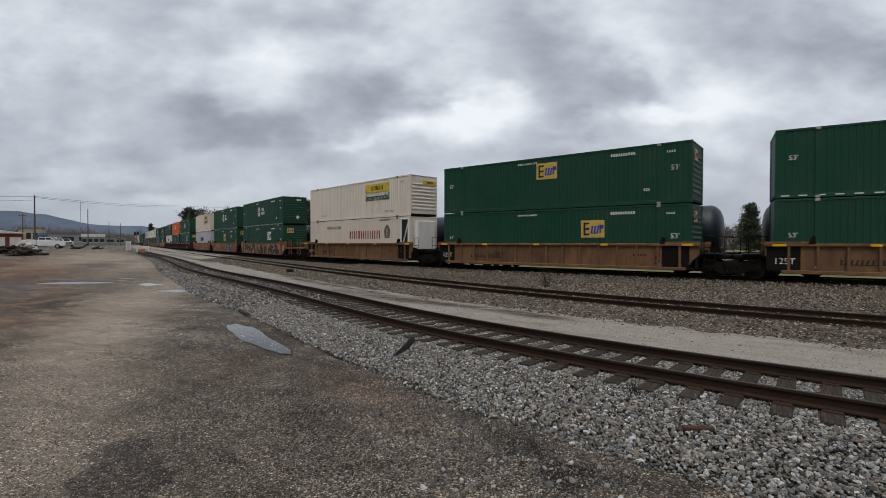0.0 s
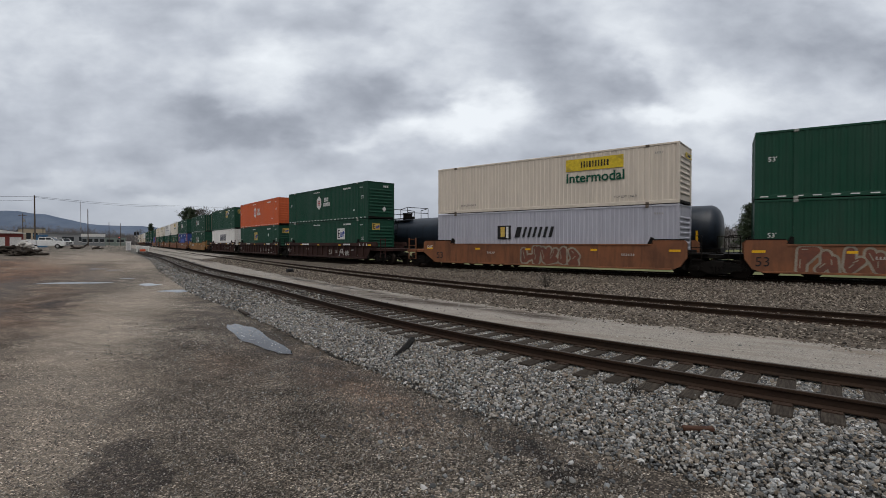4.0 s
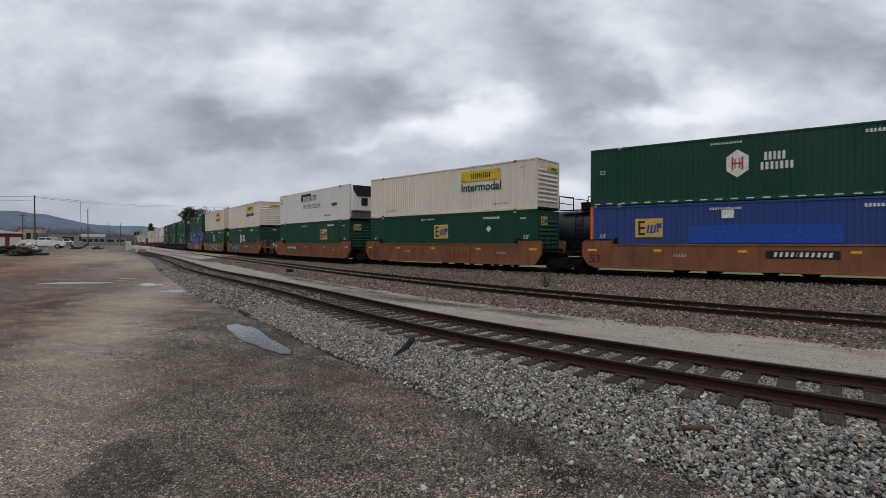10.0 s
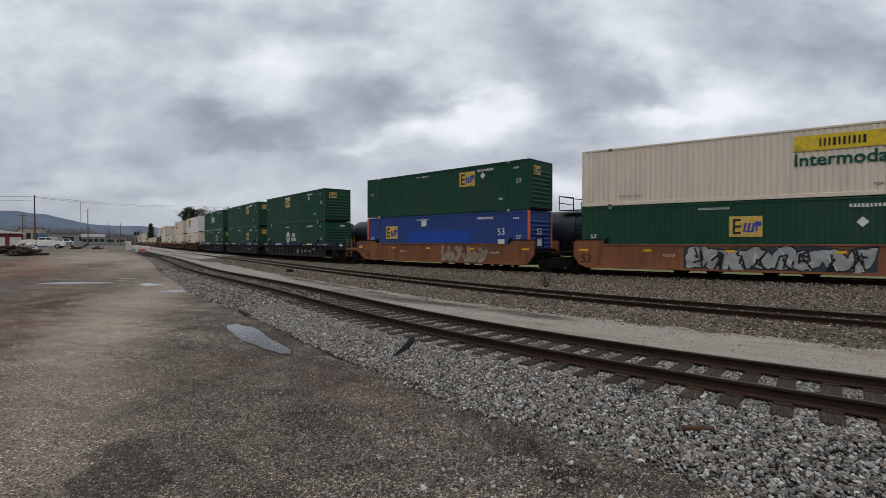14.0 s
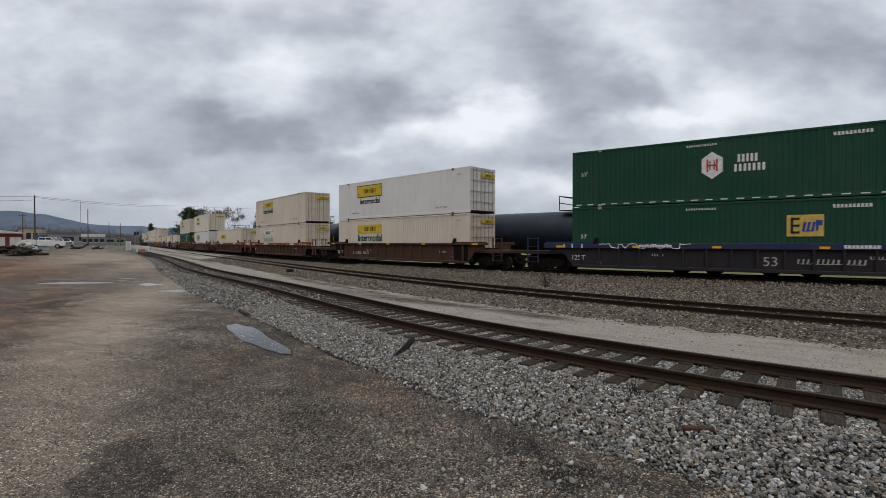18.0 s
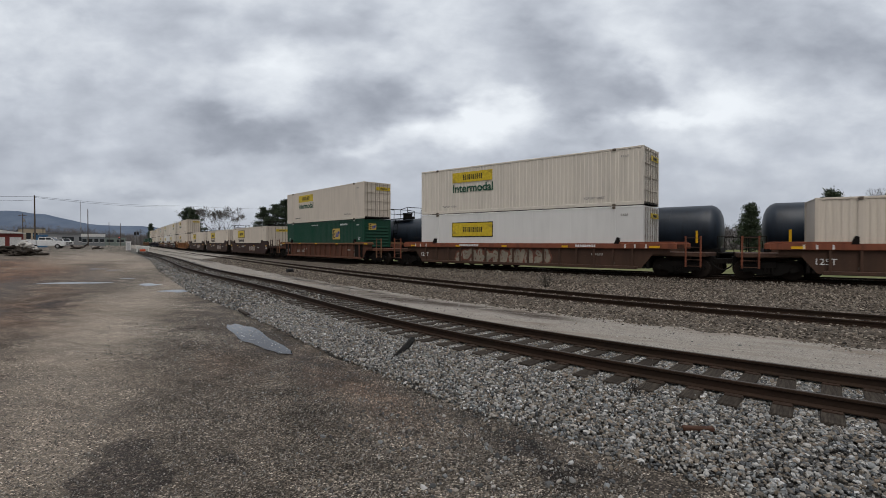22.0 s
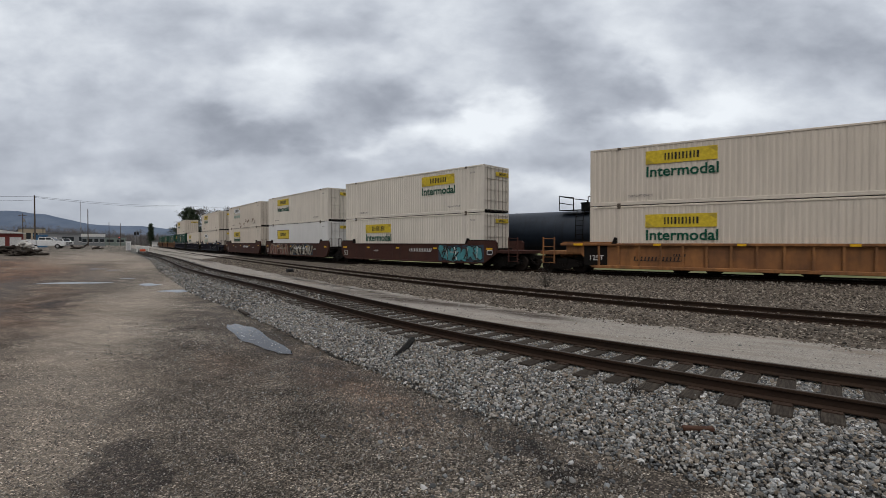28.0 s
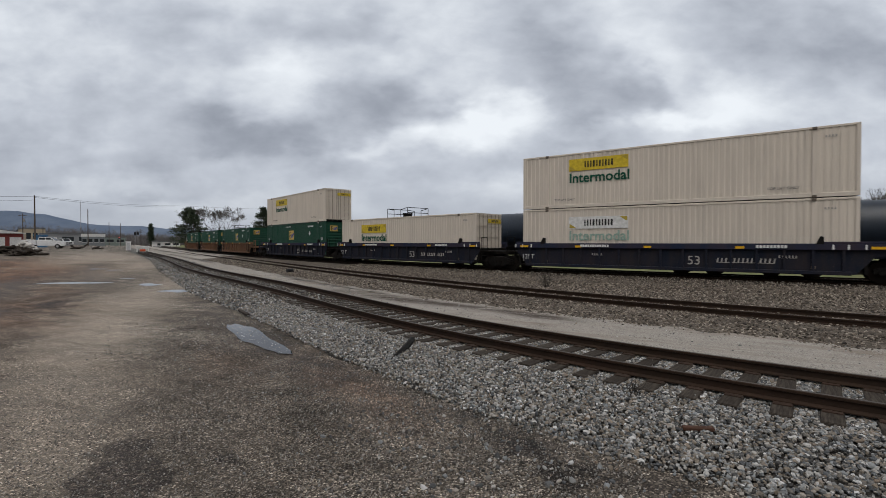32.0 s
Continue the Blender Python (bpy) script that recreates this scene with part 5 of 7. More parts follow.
    for ex in (-1, 1):
        if reach[ex]:
            part("end_platform", shared(("ep", ex, *key), lambda: to_mesh("end_platform", box(block(ex * 8.6 - 0.75, ex * 8.6 + 0.75, -1.32, 1.32, 1.02, 1.2, 0.02), ex * 9.0 - 0.6, ex * 9.0 + 0.6, -0.35, 0.35, 0.8, 1.02), m)), None, ob)
        else:
            part("end_platform", shared(("epi", ex), lambda: to_mesh("end_platform", box(block(ex * 8.5 - 0.62, ex * 8.5 + 0.62, -0.9, 0.9, 0.92, 1.1, 0.02), ex * 8.4 - 0.4, ex * 8.4 + 0.4, -1.3, 1.3, 1.1, 1.16), M_BLACK)), None, ob)

            def rungs(ex=ex):
                bm = bmesh.new()
                for x in (8.15, 8.6):
                    tube(bm, (ex * x, -1.4, 0.5), (ex * x, -1.4, 2.0), 0.022, 6)
                for z in (0.55, 0.85, 1.15, 1.45, 2.0):
                    tube(bm, (ex * 8.15, -1.4, z), (ex * 8.6, -1.4, z), 0.018, 6)
                tube(bm, (ex * 8.15, -1.4, 1.13), (ex * 8.15, -0.9, 1.13), 0.02, 6)
                return to_mesh("ladder", bm, M_BLACK)
            part("ladder", shared(("ldi", ex), rungs), None, ob)
        part("bulkhead", shared(("bh", ex, *key), lambda: to_mesh("bulkhead", block(ex * 7.82 - 0.06, ex * 7.82 + 0.06, -1.34, 1.34, 0.36, 1.3), M_BLACK)), None, ob)
    for ex, has, ends in ((1, front, lead), (-1, rear, tail)):
        if has:
            truck(ob, ex * TRUCK_X)
        if ends:
            def draft(ex=ex):
                bm = bmesh.new()
                box(bm, min(ex * 9.4, ex * 10.6), max(ex * 9.4, ex * 10.6), -0.2, 0.2, 0.62, 1.0)
                box(bm, min(ex * 10.6, ex * 11.14), max(ex * 10.6, ex * 11.14), -0.13, 0.13, 0.68, 0.9)
                return to_mesh("draft_sill", bm, M_BLACK)
            part("draft_sill", shared(("ds", ex), draft), None, ob)
            part("end_deck", shared(("deck", ex, *key), lambda: to_mesh("end_deck", block(min(ex * 9.0, ex * 10.45), max(ex * 9.0, ex * 10.45), -1.35, 1.3, 1.0, 1.2, 0.02), m)), None, ob)
            for x in (9.6, 10.25):
                part("grab_post", shared(("gpost", *key), lambda: to_mesh("grab_post", block(-0.035, 0.035, -1.42, -1.35, 0.5, 1.98, 0.01), mc)), None, ob, "", Matrix.Translation((ex * x, 0, 0)))

            def rungs_end(ex=ex):
                bm = bmesh.new()
                for z in (0.55, 0.85, 1.45, 1.9):
                    tube(bm, (ex * 9.6, -1.385, z), (ex * 10.25, -1.385, z), 0.018, 6)
                return to_mesh("ladder", bm, m)
            part("ladder", shared(("ld", ex, *key), rungs_end), None, ob)

            def hose(ex=ex):
                return to_mesh("brake_hose", bars([(ex * 10.5, -0.4, 0.75), (ex * 10.7, -0.42, 0.5), (ex * 10.95, -0.42, 0.36), (ex * 11.1, -0.38, 0.34)], 0.035, 6), M_BLACK)
            part("brake_hose", shared(("hose", ex), hose), None, ob)
    yy = -1.512
    flat = style == "smooth"
    wall = yy - 0.004 if flat else -1.378
    zt = SILL - 0.2 if style == "deep" else (1.28 if flat else SILL - 0.09)
    for x in (-8.2 if tail else -7.45, -4.2, -0.6, 3.4, 8.2 if lead else 7.45):
        plate("reflector", 0.5 if abs(x) > 7 else 0.36, 0.11, M_AMBER, ob, Matrix.Translation((x, yy, zt)))
    if style == "deep":
        for x in (-8.0, -7.55, -7.0, 6.75, 7.25, 7.8):
            plate("gauge_mark", 0.07, 0.2, M_MARK, ob, Matrix.Translation((x, yy, SILL - 0.17)))
        wbars("notice", [0.1] * 12, 0.13, 0.03, M_MARK, ob, Matrix.Translation((-3.3, yy, SILL - 0.16)))
        wbars("notice", [0.1] * 9, 0.13, 0.03, M_MARK, ob, Matrix.Translation((4.6, yy, SILL - 0.16)))
    if style == "ribbed":
        for x in (-7.4, 7.0):
            part("stencil_panel", shared(("stencil",), lambda: to_mesh("stencil_panel", block(-0.62, 0.62, -1.385, -1.37, 0.45, SILL - 0.16), M_BLACK)), None, ob, "black stencil panel", Matrix.Translation((x * 0.985, -0.004, 0)))
    if figure:
        fx = -7.3 if flat else 6.2 if style == "ribbed" else 1.5
        part("lettering", lettering("53", 0.6, marks if not flat else M_INK if name not in ("chocolate", "oxide") else M_CARMARK), None, ob, "", Matrix.Translation((fx, wall, 0.8)))
    if flat:
        if tail:
            part("lettering", lettering("125T", 0.24, M_MARK), None, ob, "", Matrix.Translation((-8.2, wall - 0.004, 1.38)))
        if lead:
            plate("stencil_panel", 0.5, 0.34, M_INK, ob, Matrix.Translation((8.25, wall, 1.05)))
            part("stencil_border", shared(("sq",), lambda: to_mesh("stencil_border", bars([(-0.2, 0, -0.12), (0.2, 0, -0.12), (0.2, 0, 0.12), (-0.2, 0, 0.12), (-0.2, 0, -0.12)], 0.018, 4), M_MARK)), None, ob, "white square stencil", Matrix.Translation((8.25, wall - 0.006, 1.05)))
    else:
        part("lettering", lettering("125T", 0.38, M_MARK), None, ob, "", Matrix.Translation((-7.25, wall - 0.02, 0.85)))
    for x, k in ((-3.2, 5), (5.2, 6)):
        wbars("notice", [0.05] * k, 0.12, 0.07, marks, ob, Matrix.Translation((x, wall, 1.05)))
    if name == "chocolate":
        wbars("notice", (0.16, 0.16, 0.16, 0.16, 0.16, 0.16), 0.2, 0.06, M_FAINT, ob, Matrix.Translation((-1.6, wall, 1.15)), "plain bars of the car's mark")
        wbars("name_bar", (0.2, 0.16, 0.16, 0.18, 0.16, 0.2, 0.16, 0.16), 0.5, 0.16, plain("dusty_white_vinyl", (0.42, 0.37, 0.33), 0.6), ob, Matrix.Translation((2.5, wall, 0.95)), "slanted pale name bars", 0.25)
        plate("name_bar", 2.5, 0.05, plain("dull_orange_vinyl", (0.3, 0.17, 0.1), 0.6), ob, Matrix.Translation((2.5, wall, 0.62)))
    else:
        mx = 3.6 if style == "deep" else -4.2 if style == "ribbed" else panel or 1.9
        if panel is not None:
            plate("mark_panel", 2.6, 0.34, M_INK, ob, Matrix.Translation((mx, wall, 1.15)), "black panel behind the car's mark")
        if logo and panel is None and name in ("tan", "orange") and not lead:
            for bx, bw in ((1.15, 0.5), (1.72, 0.12), (2.2, 0.45)):
                wbars("name_bar", (0.13, 0.13) if bw > 0.2 else (0.16,), 0.42, bw - 0.26 if bw > 0.2 else 0.1, M_LOGOMAROON, ob, Matrix.Translation((bx, wall, 0.85)), "faded red name bars", 0.2)
        if panel is not None:
            wbars("name_bar", (0.1, 0.1, 0.1, 0.1, 0.02, 0.1, 0.1, 0.1, 0.1, 0.1, 0.1), 0.2, 0.1, M_MARK, ob, Matrix.Translation((mx, wall - 0.006, 1.15)), "white bars of the car's mark", 0.2)
        elif name != "earth" and (panel is not None or not flat or name == "oxide"):
            wbars("notice", (0.06,) * 14, 0.22, 0.11, M_MARK if flat else marks, ob, Matrix.Translation((mx, wall - 0.006, 1.15 if flat else 0.85)), "plain bars of the car's mark", 0.15)
    return ob


def spray(name, color):
    """Sprayed paint, faded and patchy over the dirty steel."""
    n = Nodes(name)
    f = n.noise(n.obj(), 2.2, 5, 0.65)
    g = n.noise(n.obj(), 30.0, 3, 0.7)
    col = n.mix(n.grey(f, 0.35, 0.7), color, tuple(c * 0.5 + 0.02 for c in color))
    return n.done(n.mix(n.calc("MULTIPLY", n.grey(g, 0.5, 0.7), 0.4), col, (0.07, 0.045, 0.035)), 0.6, 0.0, None, 0.1)


def graffiti(ob, x0, x1, z0, z1, fill, edge, seed, proud=1.5, thick=0.3):
    """Sprayed tangles of thick leaning strokes with an outline; they spell nothing."""
    rng = random.Random(seed)
    k = max(3, round((x1 - x0) / ((z1 - z0) * 0.72)))
    thick = 0.4 if edge.name.startswith("pink") else thick
    cell = (x1 - x0) / k
    if edge.name.startswith(("night", "pink")):
        top = [(x0 - 0.15 + (x1 - x0 + 0.3) * i / 16, min(SILL - 0.09, z1 + rng.uniform(-0.14, 0.06))) for i in range(17)]
        low = [(px, max(FOOT + 0.07, z0 + rng.uniform(-0.06, 0.14))) for px, _ in reversed(top)]
        cloud = prism(bmesh.new(), low[::-1] + top[::-1], -proud - 0.005, -proud)
        bmesh.ops.triangulate(cloud, faces=[f for f in cloud.faces if len(f.verts) > 4])
        part("graffiti_cloud", cloud, edge, ob, "dark sprayed backing of the graffiti")
    for i in range(k):
        knots = [(0.05 + 0.3 * rng.random(), rng.choice((0.0, 0.1, 0.9, 1.0)))]
        while len(knots) < 5:
            q = (rng.random(), rng.choice((0.0, 0.15, 0.4, 0.6, 0.85, 1.0)))
            if math.hypot(q[0] - knots[-1][0], q[1] - knots[-1][1]) > 0.45:
                knots.append(q)
        strokes = [(*p, *q) for p, q in zip(knots, knots[1:])]
        lean, up, tall = rng.uniform(-0.15, 0.2), rng.uniform(-0.06, 0.06), rng.uniform(0.85, 1.0)

        def put(p, q):
            zz = z0 + up + (0.08 + 0.84 * q) * (z1 - z0) * tall
            return x0 + cell * (i + 0.1 + 0.82 * p) + lean * (q - 0.5), max(FOOT + 0.1, min(SILL - 0.12, zz))
        holder = ob
        if edge.name.startswith("night"):
            cx, cz = x0 + cell * (i + 0.5), (z0 + z1) / 2 + up
            rim = []
            for f in np.linspace(0, 2 * math.pi, 26)[:-1]:
                c, d = math.cos(f), math.sin(f)
                r = (abs(c) ** 4 + abs(d) ** 4) ** -0.25 * (1 + 0.34 * noise.noise((c * 1.9 + seed, d * 1.9 + i * 3.1, 0.5)) + 0.12 * noise.noise((c * 5, d * 5, seed + i)))
                rim.append((cx + 2.2 * lean * d + 0.58 * cell * c * r, cz + 0.5 * (z1 - z0) * tall * d * r))
            letter = None
            for grow, mat_, deep, nm in ((1.0, S_BLACK, 0.0, "graffiti_letter"), (0.88, fill, 0.004, "letter_fill")):
                bm = prism(bmesh.new(), [(cx + (px - cx) * grow, max(FOOT + 0.06, min(SILL - 0.07, cz + (pz - cz) * grow))) for px, pz in rim], -proud - 0.008 - deep - 0.001 * (i % 2), -proud)
                bmesh.ops.triangulate(bm, faces=[f for f in bm.faces if len(f.verts) > 4])
                piece = part(nm, bm, mat_, letter or ob, "" if letter else "sprayed graffiti letter")
                letter = letter or piece
            for j, dark in enumerate((True, True, True, False)):
                pts = [(cx + cell * rng.uniform(-0.36, 0.36), -proud - 0.013 - 0.002 * j, cz + (z1 - z0) * rng.uniform(-0.36, 0.36)) for _ in range(3)]
                pts[0] = (pts[0][0], pts[0][1], cz + (z1 - z0) * rng.choice((-0.4, 0.4)))
                part("letter_line", bars(pts, 0.042 if dark else 0.022, 4), S_BLACK if dark else S_WHITE, letter)
            continue
        for grow, mat_, deep, nm in ((1.65, edge, 0.0, "graffiti_letter"), (1.0, fill, 0.005, "letter_fill"), (0.14, edge, 0.011, "letter_shine")):
            bm = bmesh.new()
            for j, (a, b, c, d) in enumerate(strokes if deep < 0.01 else strokes[:2]):
                p, q = Vector(put(a, b)), Vector(put(c, d))
                if deep > 0.01:
                    p, q = p.lerp(q, 0.1) + Vector((-0.06, 0.05)), p.lerp(q, 0.5) + Vector((-0.06, 0.05))
                t = (q - p).normalized()
                w = thick * grow / 2
                s = Vector((-t.y, t.x))
                ol = [p + (-t * math.sin(f) + s * math.cos(f)) * w for f in np.linspace(0, math.pi, 7)] + [q + (t * math.sin(f) - s * math.cos(f)) * w for f in np.linspace(0, math.pi, 7)]
                prism(bm, [(v.x, max(FOOT + 0.06, min(SILL - 0.07, v.y))) for v in ol], -proud - 0.008 - deep - 0.0006 * j, -proud)
            bmesh.ops.recalc_face_normals(bm, faces=bm.faces)
            holder = part(nm, bm, mat_, holder if deep == 0 else letter, "sprayed graffiti letter" if deep == 0 else "")
            if deep == 0:
                letter = holder


# --- the stored tank cars ---
def tank_mat():
    """Old black enamel: dusty, slightly blue, with grime that has run down from the dome."""
    n = Nodes("black_tank_paint")
    co = n.obj()
    run = n.noise(n.add("Mapping", {"Vector": co, "Scale": (2.0, 2.0, 0.25)}).outputs[0], 1.4, 5, 0.6)
    dust = n.noise(co, 0.8, 5, 0.6)
    col = n.mix(n.grey(dust, 0.4, 0.7), (0.011, 0.017, 0.027), (0.019, 0.027, 0.041))
    col = n.mix(n.calc("MULTIPLY", n.grey(run, 0.5, 0.75), 0.6), col, (0.006, 0.006, 0.007))
    return n.done(col, n.calc("ADD", 0.3, n.calc("MULTIPLY", dust, 0.3)), 0.0, None, 0.35)


M_TANK = tank_mat()
S_WHITE = spray("white_spray", (0.62, 0.62, 0.61))
M_DULL = plain("dusty_lettering", (0.05, 0.053, 0.057), 0.7)


def tank_car():
    """A black general-service tank car, origin at rail height."""
    ob = new("tank_car")
    r, zc, hl = 1.42, 2.42, 7.42

    def shell():
        bm = bmesh.new()
        rings, k = [], 40
        prof = [(-hl - 0.62, 0.0), (-hl - 0.6, 0.4), (-hl - 0.54, 0.8), (-hl - 0.42, 1.12), (-hl - 0.24, 1.32), (-hl - 0.02, 1.42)]
        prof += [(x, 1.42) for x in np.linspace(-hl + 0.6, hl - 0.6, 12)] + [(-x, q) for x, q in reversed(prof)]
        for x, q in prof:
            rings.append([bm.verts.new((x, max(q, 0.001) * math.cos(2 * math.pi * i / k), zc + max(q, 0.001) * math.sin(2 * math.pi * i / k))) for i in range(k)])
        for a, b in zip(rings, rings[1:]):
            for i in range(k):
                bm.faces.new((a[i], b[i], b[(i + 1) % k], a[(i + 1) % k]))
        bmesh.ops.recalc_face_normals(bm, faces=bm.faces)
        return to_mesh("shell", bm, M_TANK, True)
    part("shell", shared(("shell",), shell), None, ob)
    for x in (-5.4, -1.8, 1.8, 5.4):
        def seam():
            bm = bmesh.new()
            bmesh.ops.create_cone(bm, cap_ends=True, segments=40, radius1=1.428, radius2=1.428, depth=0.05, matrix=Matrix.Rotation(math.pi / 2, 4, "Y"))
            return to_mesh("weld_band", bm, M_TANK)
        part("weld_band", shared(("seam",), seam), None, ob, "", Matrix.Translation((x, 0, zc)))
    part("manway", tube(tube(bmesh.new(), (0, 0, 3.75), (0, 0, 4.30), 0.42, 20), (0, 0, 4.30), (0, 0, 4.38), 0.47, 20), M_BLACK, ob)
    part("valve", tube(bmesh.new(), (0.8, 0, 3.75), (0.8, 0, 4.05), 0.16, 12), M_BLACK, ob)
    walk_way = block(-1.5, 1.5, -1.2, -0.55, 3.82, 3.86)
    box(walk_way, -1.5, 1.5, 0.55, 1.2, 3.82, 3.86)
    part("platform", walk_way, M_BLACK, ob)
    for sx in (-1, 1):
        for y in (-1.2, 1.2):
            part("railing", bars([(sx * 0.5, y, 3.85), (sx * 0.5, y, 4.65), (sx * 1.5, y, 4.8), (sx * 1.5, y, 3.85)], 0.028, 6), M_BLACK, ob)
        for z in (4.35, 4.8):
            part("rail", tube(bmesh.new(), (sx * 1.5, -1.2, z), (sx * 1.5, 1.2, z), 0.028, 6), M_BLACK, ob)
    lad = bmesh.new()
    for x in (-0.25, 0.25):
        tube(lad, (x, -1.56, 0.9), (x, -1.4, 3.20), 0.024, 6)
        tube(lad, (x, -1.4, 3.20), (x, -1.15, 3.85), 0.024, 6)
    for i in range(9):
        tube(lad, (-0.25, -1.56 + 0.016 * i, 1.0 + 0.3 * i), (0.25, -1.56 + 0.016 * i, 1.0 + 0.3 * i), 0.018, 6)
    part("ladder", lad, M_BLACK, ob)
    for sx in (-1, 1):
        sill = block(min(sx * 6.2, sx * 8.9), max(sx * 6.2, sx * 8.9), -0.35, 0.35, 0.75, 1.15)
        box(sill, min(sx * 7.9, sx * 8.8), max(sx * 7.9, sx * 8.8), -1.35, 1.35, 1.05, 1.13)
        box(sill, min(sx * 6.6, sx * 8.0), max(sx * 6.6, sx * 8.0), -0.9, 0.9, 0.9, 1.35)
        box(sill, min(sx * 8.9, sx * 9.36), max(sx * 8.9, sx * 9.36), -0.13, 0.13, 0.7, 0.92)
        part("draft_sill", sill, M_BLACK, ob)
        for y in (-1.35, 1.35):
            grab = bmesh.new()
            for x in (7.9, 8.7):
                tube(grab, (sx * x, y, 0.5), (sx * x, y, 2.0), 0.022, 6)
            for z in (0.55, 0.8, 2.0):
                tube(grab, (sx * 7.9, y, z), (sx * 8.7, y, z), 0.022, 6)
            part("handrail", grab, M_BLACK, ob)
        truck(ob, sx * 6.75).matrix_basis = Matrix.Translation((sx * 6.75, 0, -0.15))
        part("reflector", shared(("tref",), lambda: to_mesh("reflector", block(-0.06, 0.06, -1.46, -1.42, -0.35, 0.35), M_AMBER)), None, ob, "", Matrix.Translation((sx * 6.9, 0.02, 2.0)))
    wbars("notice", [0.05] * 8, 0.09, 0.06, M_DULL, ob, Matrix.Translation((3.0, -1.4, 2.1)))
    return tagged(ob, "black steel tank car standing on the back track", "tank car", "stored tank cars")


def scrawl(ob, x0, x1, z0, z1, seed, proud):
    """One thin looping line of spray that spells nothing."""
    rng = random.Random(seed)
    k = max(6, int((x1 - x0) / 0.16))
    pts = [(x0 + (x1 - x0) * i / k + rng.uniform(-0.1, 0.1), -proud - 0.012, rng.choice((z0, z1)) * 0.75 + 0.25 * rng.uniform(z0, z1)) for i in range(k)]
    part("graffiti_line", bars(pts, 0.022, 4), S_WHITE, ob, "thin white sprayed line")


TANK_PITCH = 18.72
first_tank = tank_car()
TANK_S = 11.53
first_tank.matrix_basis = main_line.ride(TANK_S, 5.9, RAIL_MAIN, 6.75)
for k in range(1, 9):
    copy_thing(first_tank, main_line.ride(TANK_S - TANK_PITCH * k, 5.9, RAIL_MAIN, 6.75))
copy_thing(first_tank, main_line.ride(TANK_S + TANK_PITCH, 5.9, RAIL_MAIN, 6.75))
scrawl(first_tank, -1.25, -0.45, 1.95, 2.75, 3, 1.43)
scrawl(first_tank, 0.35, 0.95, 2.0, 2.8, 5, 1.43)
wheels.clear()

# --- the train, unit by unit from its head ---
S_BLACK, S_PINK, S_SLATE, S_TEAL = spray("black_spray", (0.02, 0.018, 0.018)), spray("pink_brown_spray", (0.3, 0.17, 0.13)), spray("slate_spray", (0.16, 0.23, 0.27)), spray("teal_spray", (0.07, 0.26, 0.29))
S_SILVER, S_PALE, S_NIGHT, S_RUST = spray("silver_spray", (0.33, 0.36, 0.38)), spray("pale_spray", (0.27, 0.24, 0.19)), spray("night_blue_spray", (0.03, 0.05, 0.075)), spray("red_brown_spray", (0.16, 0.06, 0.04))
YEL, ORA, TAN, MAR, NAV = (0.185, 0.105, 0.053), (0.215, 0.09, 0.046), (0.2, 0.088, 0.047), (0.03, 0.016, 0.0155), (0.011, 0.015, 0.025)


def load(kind):
    """The containers that ride in the train, by what their sides show."""
    k = kind.split()
    if k[0] == "hexagon":
        return box_hexagon("low" in k, "doors" if "doors" in k else "louvred", "green", -0.83 if k[-1] in ("hexagon", "doors") else float(k[-1]))
    if k[0] == "orange":
        return box_hexagon(False, "louvred", "orange", -1.0)
    if k[0] == "gold":
        return box_gold(float(k[1]), "green", "plain" not in k, "louvred", "pale" in k, 2.2 if "up" in k else 1.85)
    if k[0] == "blue":
        return box_gold(-4.65, "blue", False)
    if k[0] == "banner":
        return box_banner(float(k[1]), 2.35 if "up" in k else 1.95 if "deep" in k else 2.2, "framed" in k, "faded" in k, "louvred" if "louvred" in k else "doors", "smooth" in k, "deep" not in k, "white" not in k, 0.9 if "rust" in k else 0.12, "ivory" in k)
    if k[0] == "bold":
        return box_bold(k[1])
    if k[0] == "cooled":
        return box_cooled()
    return box_block()


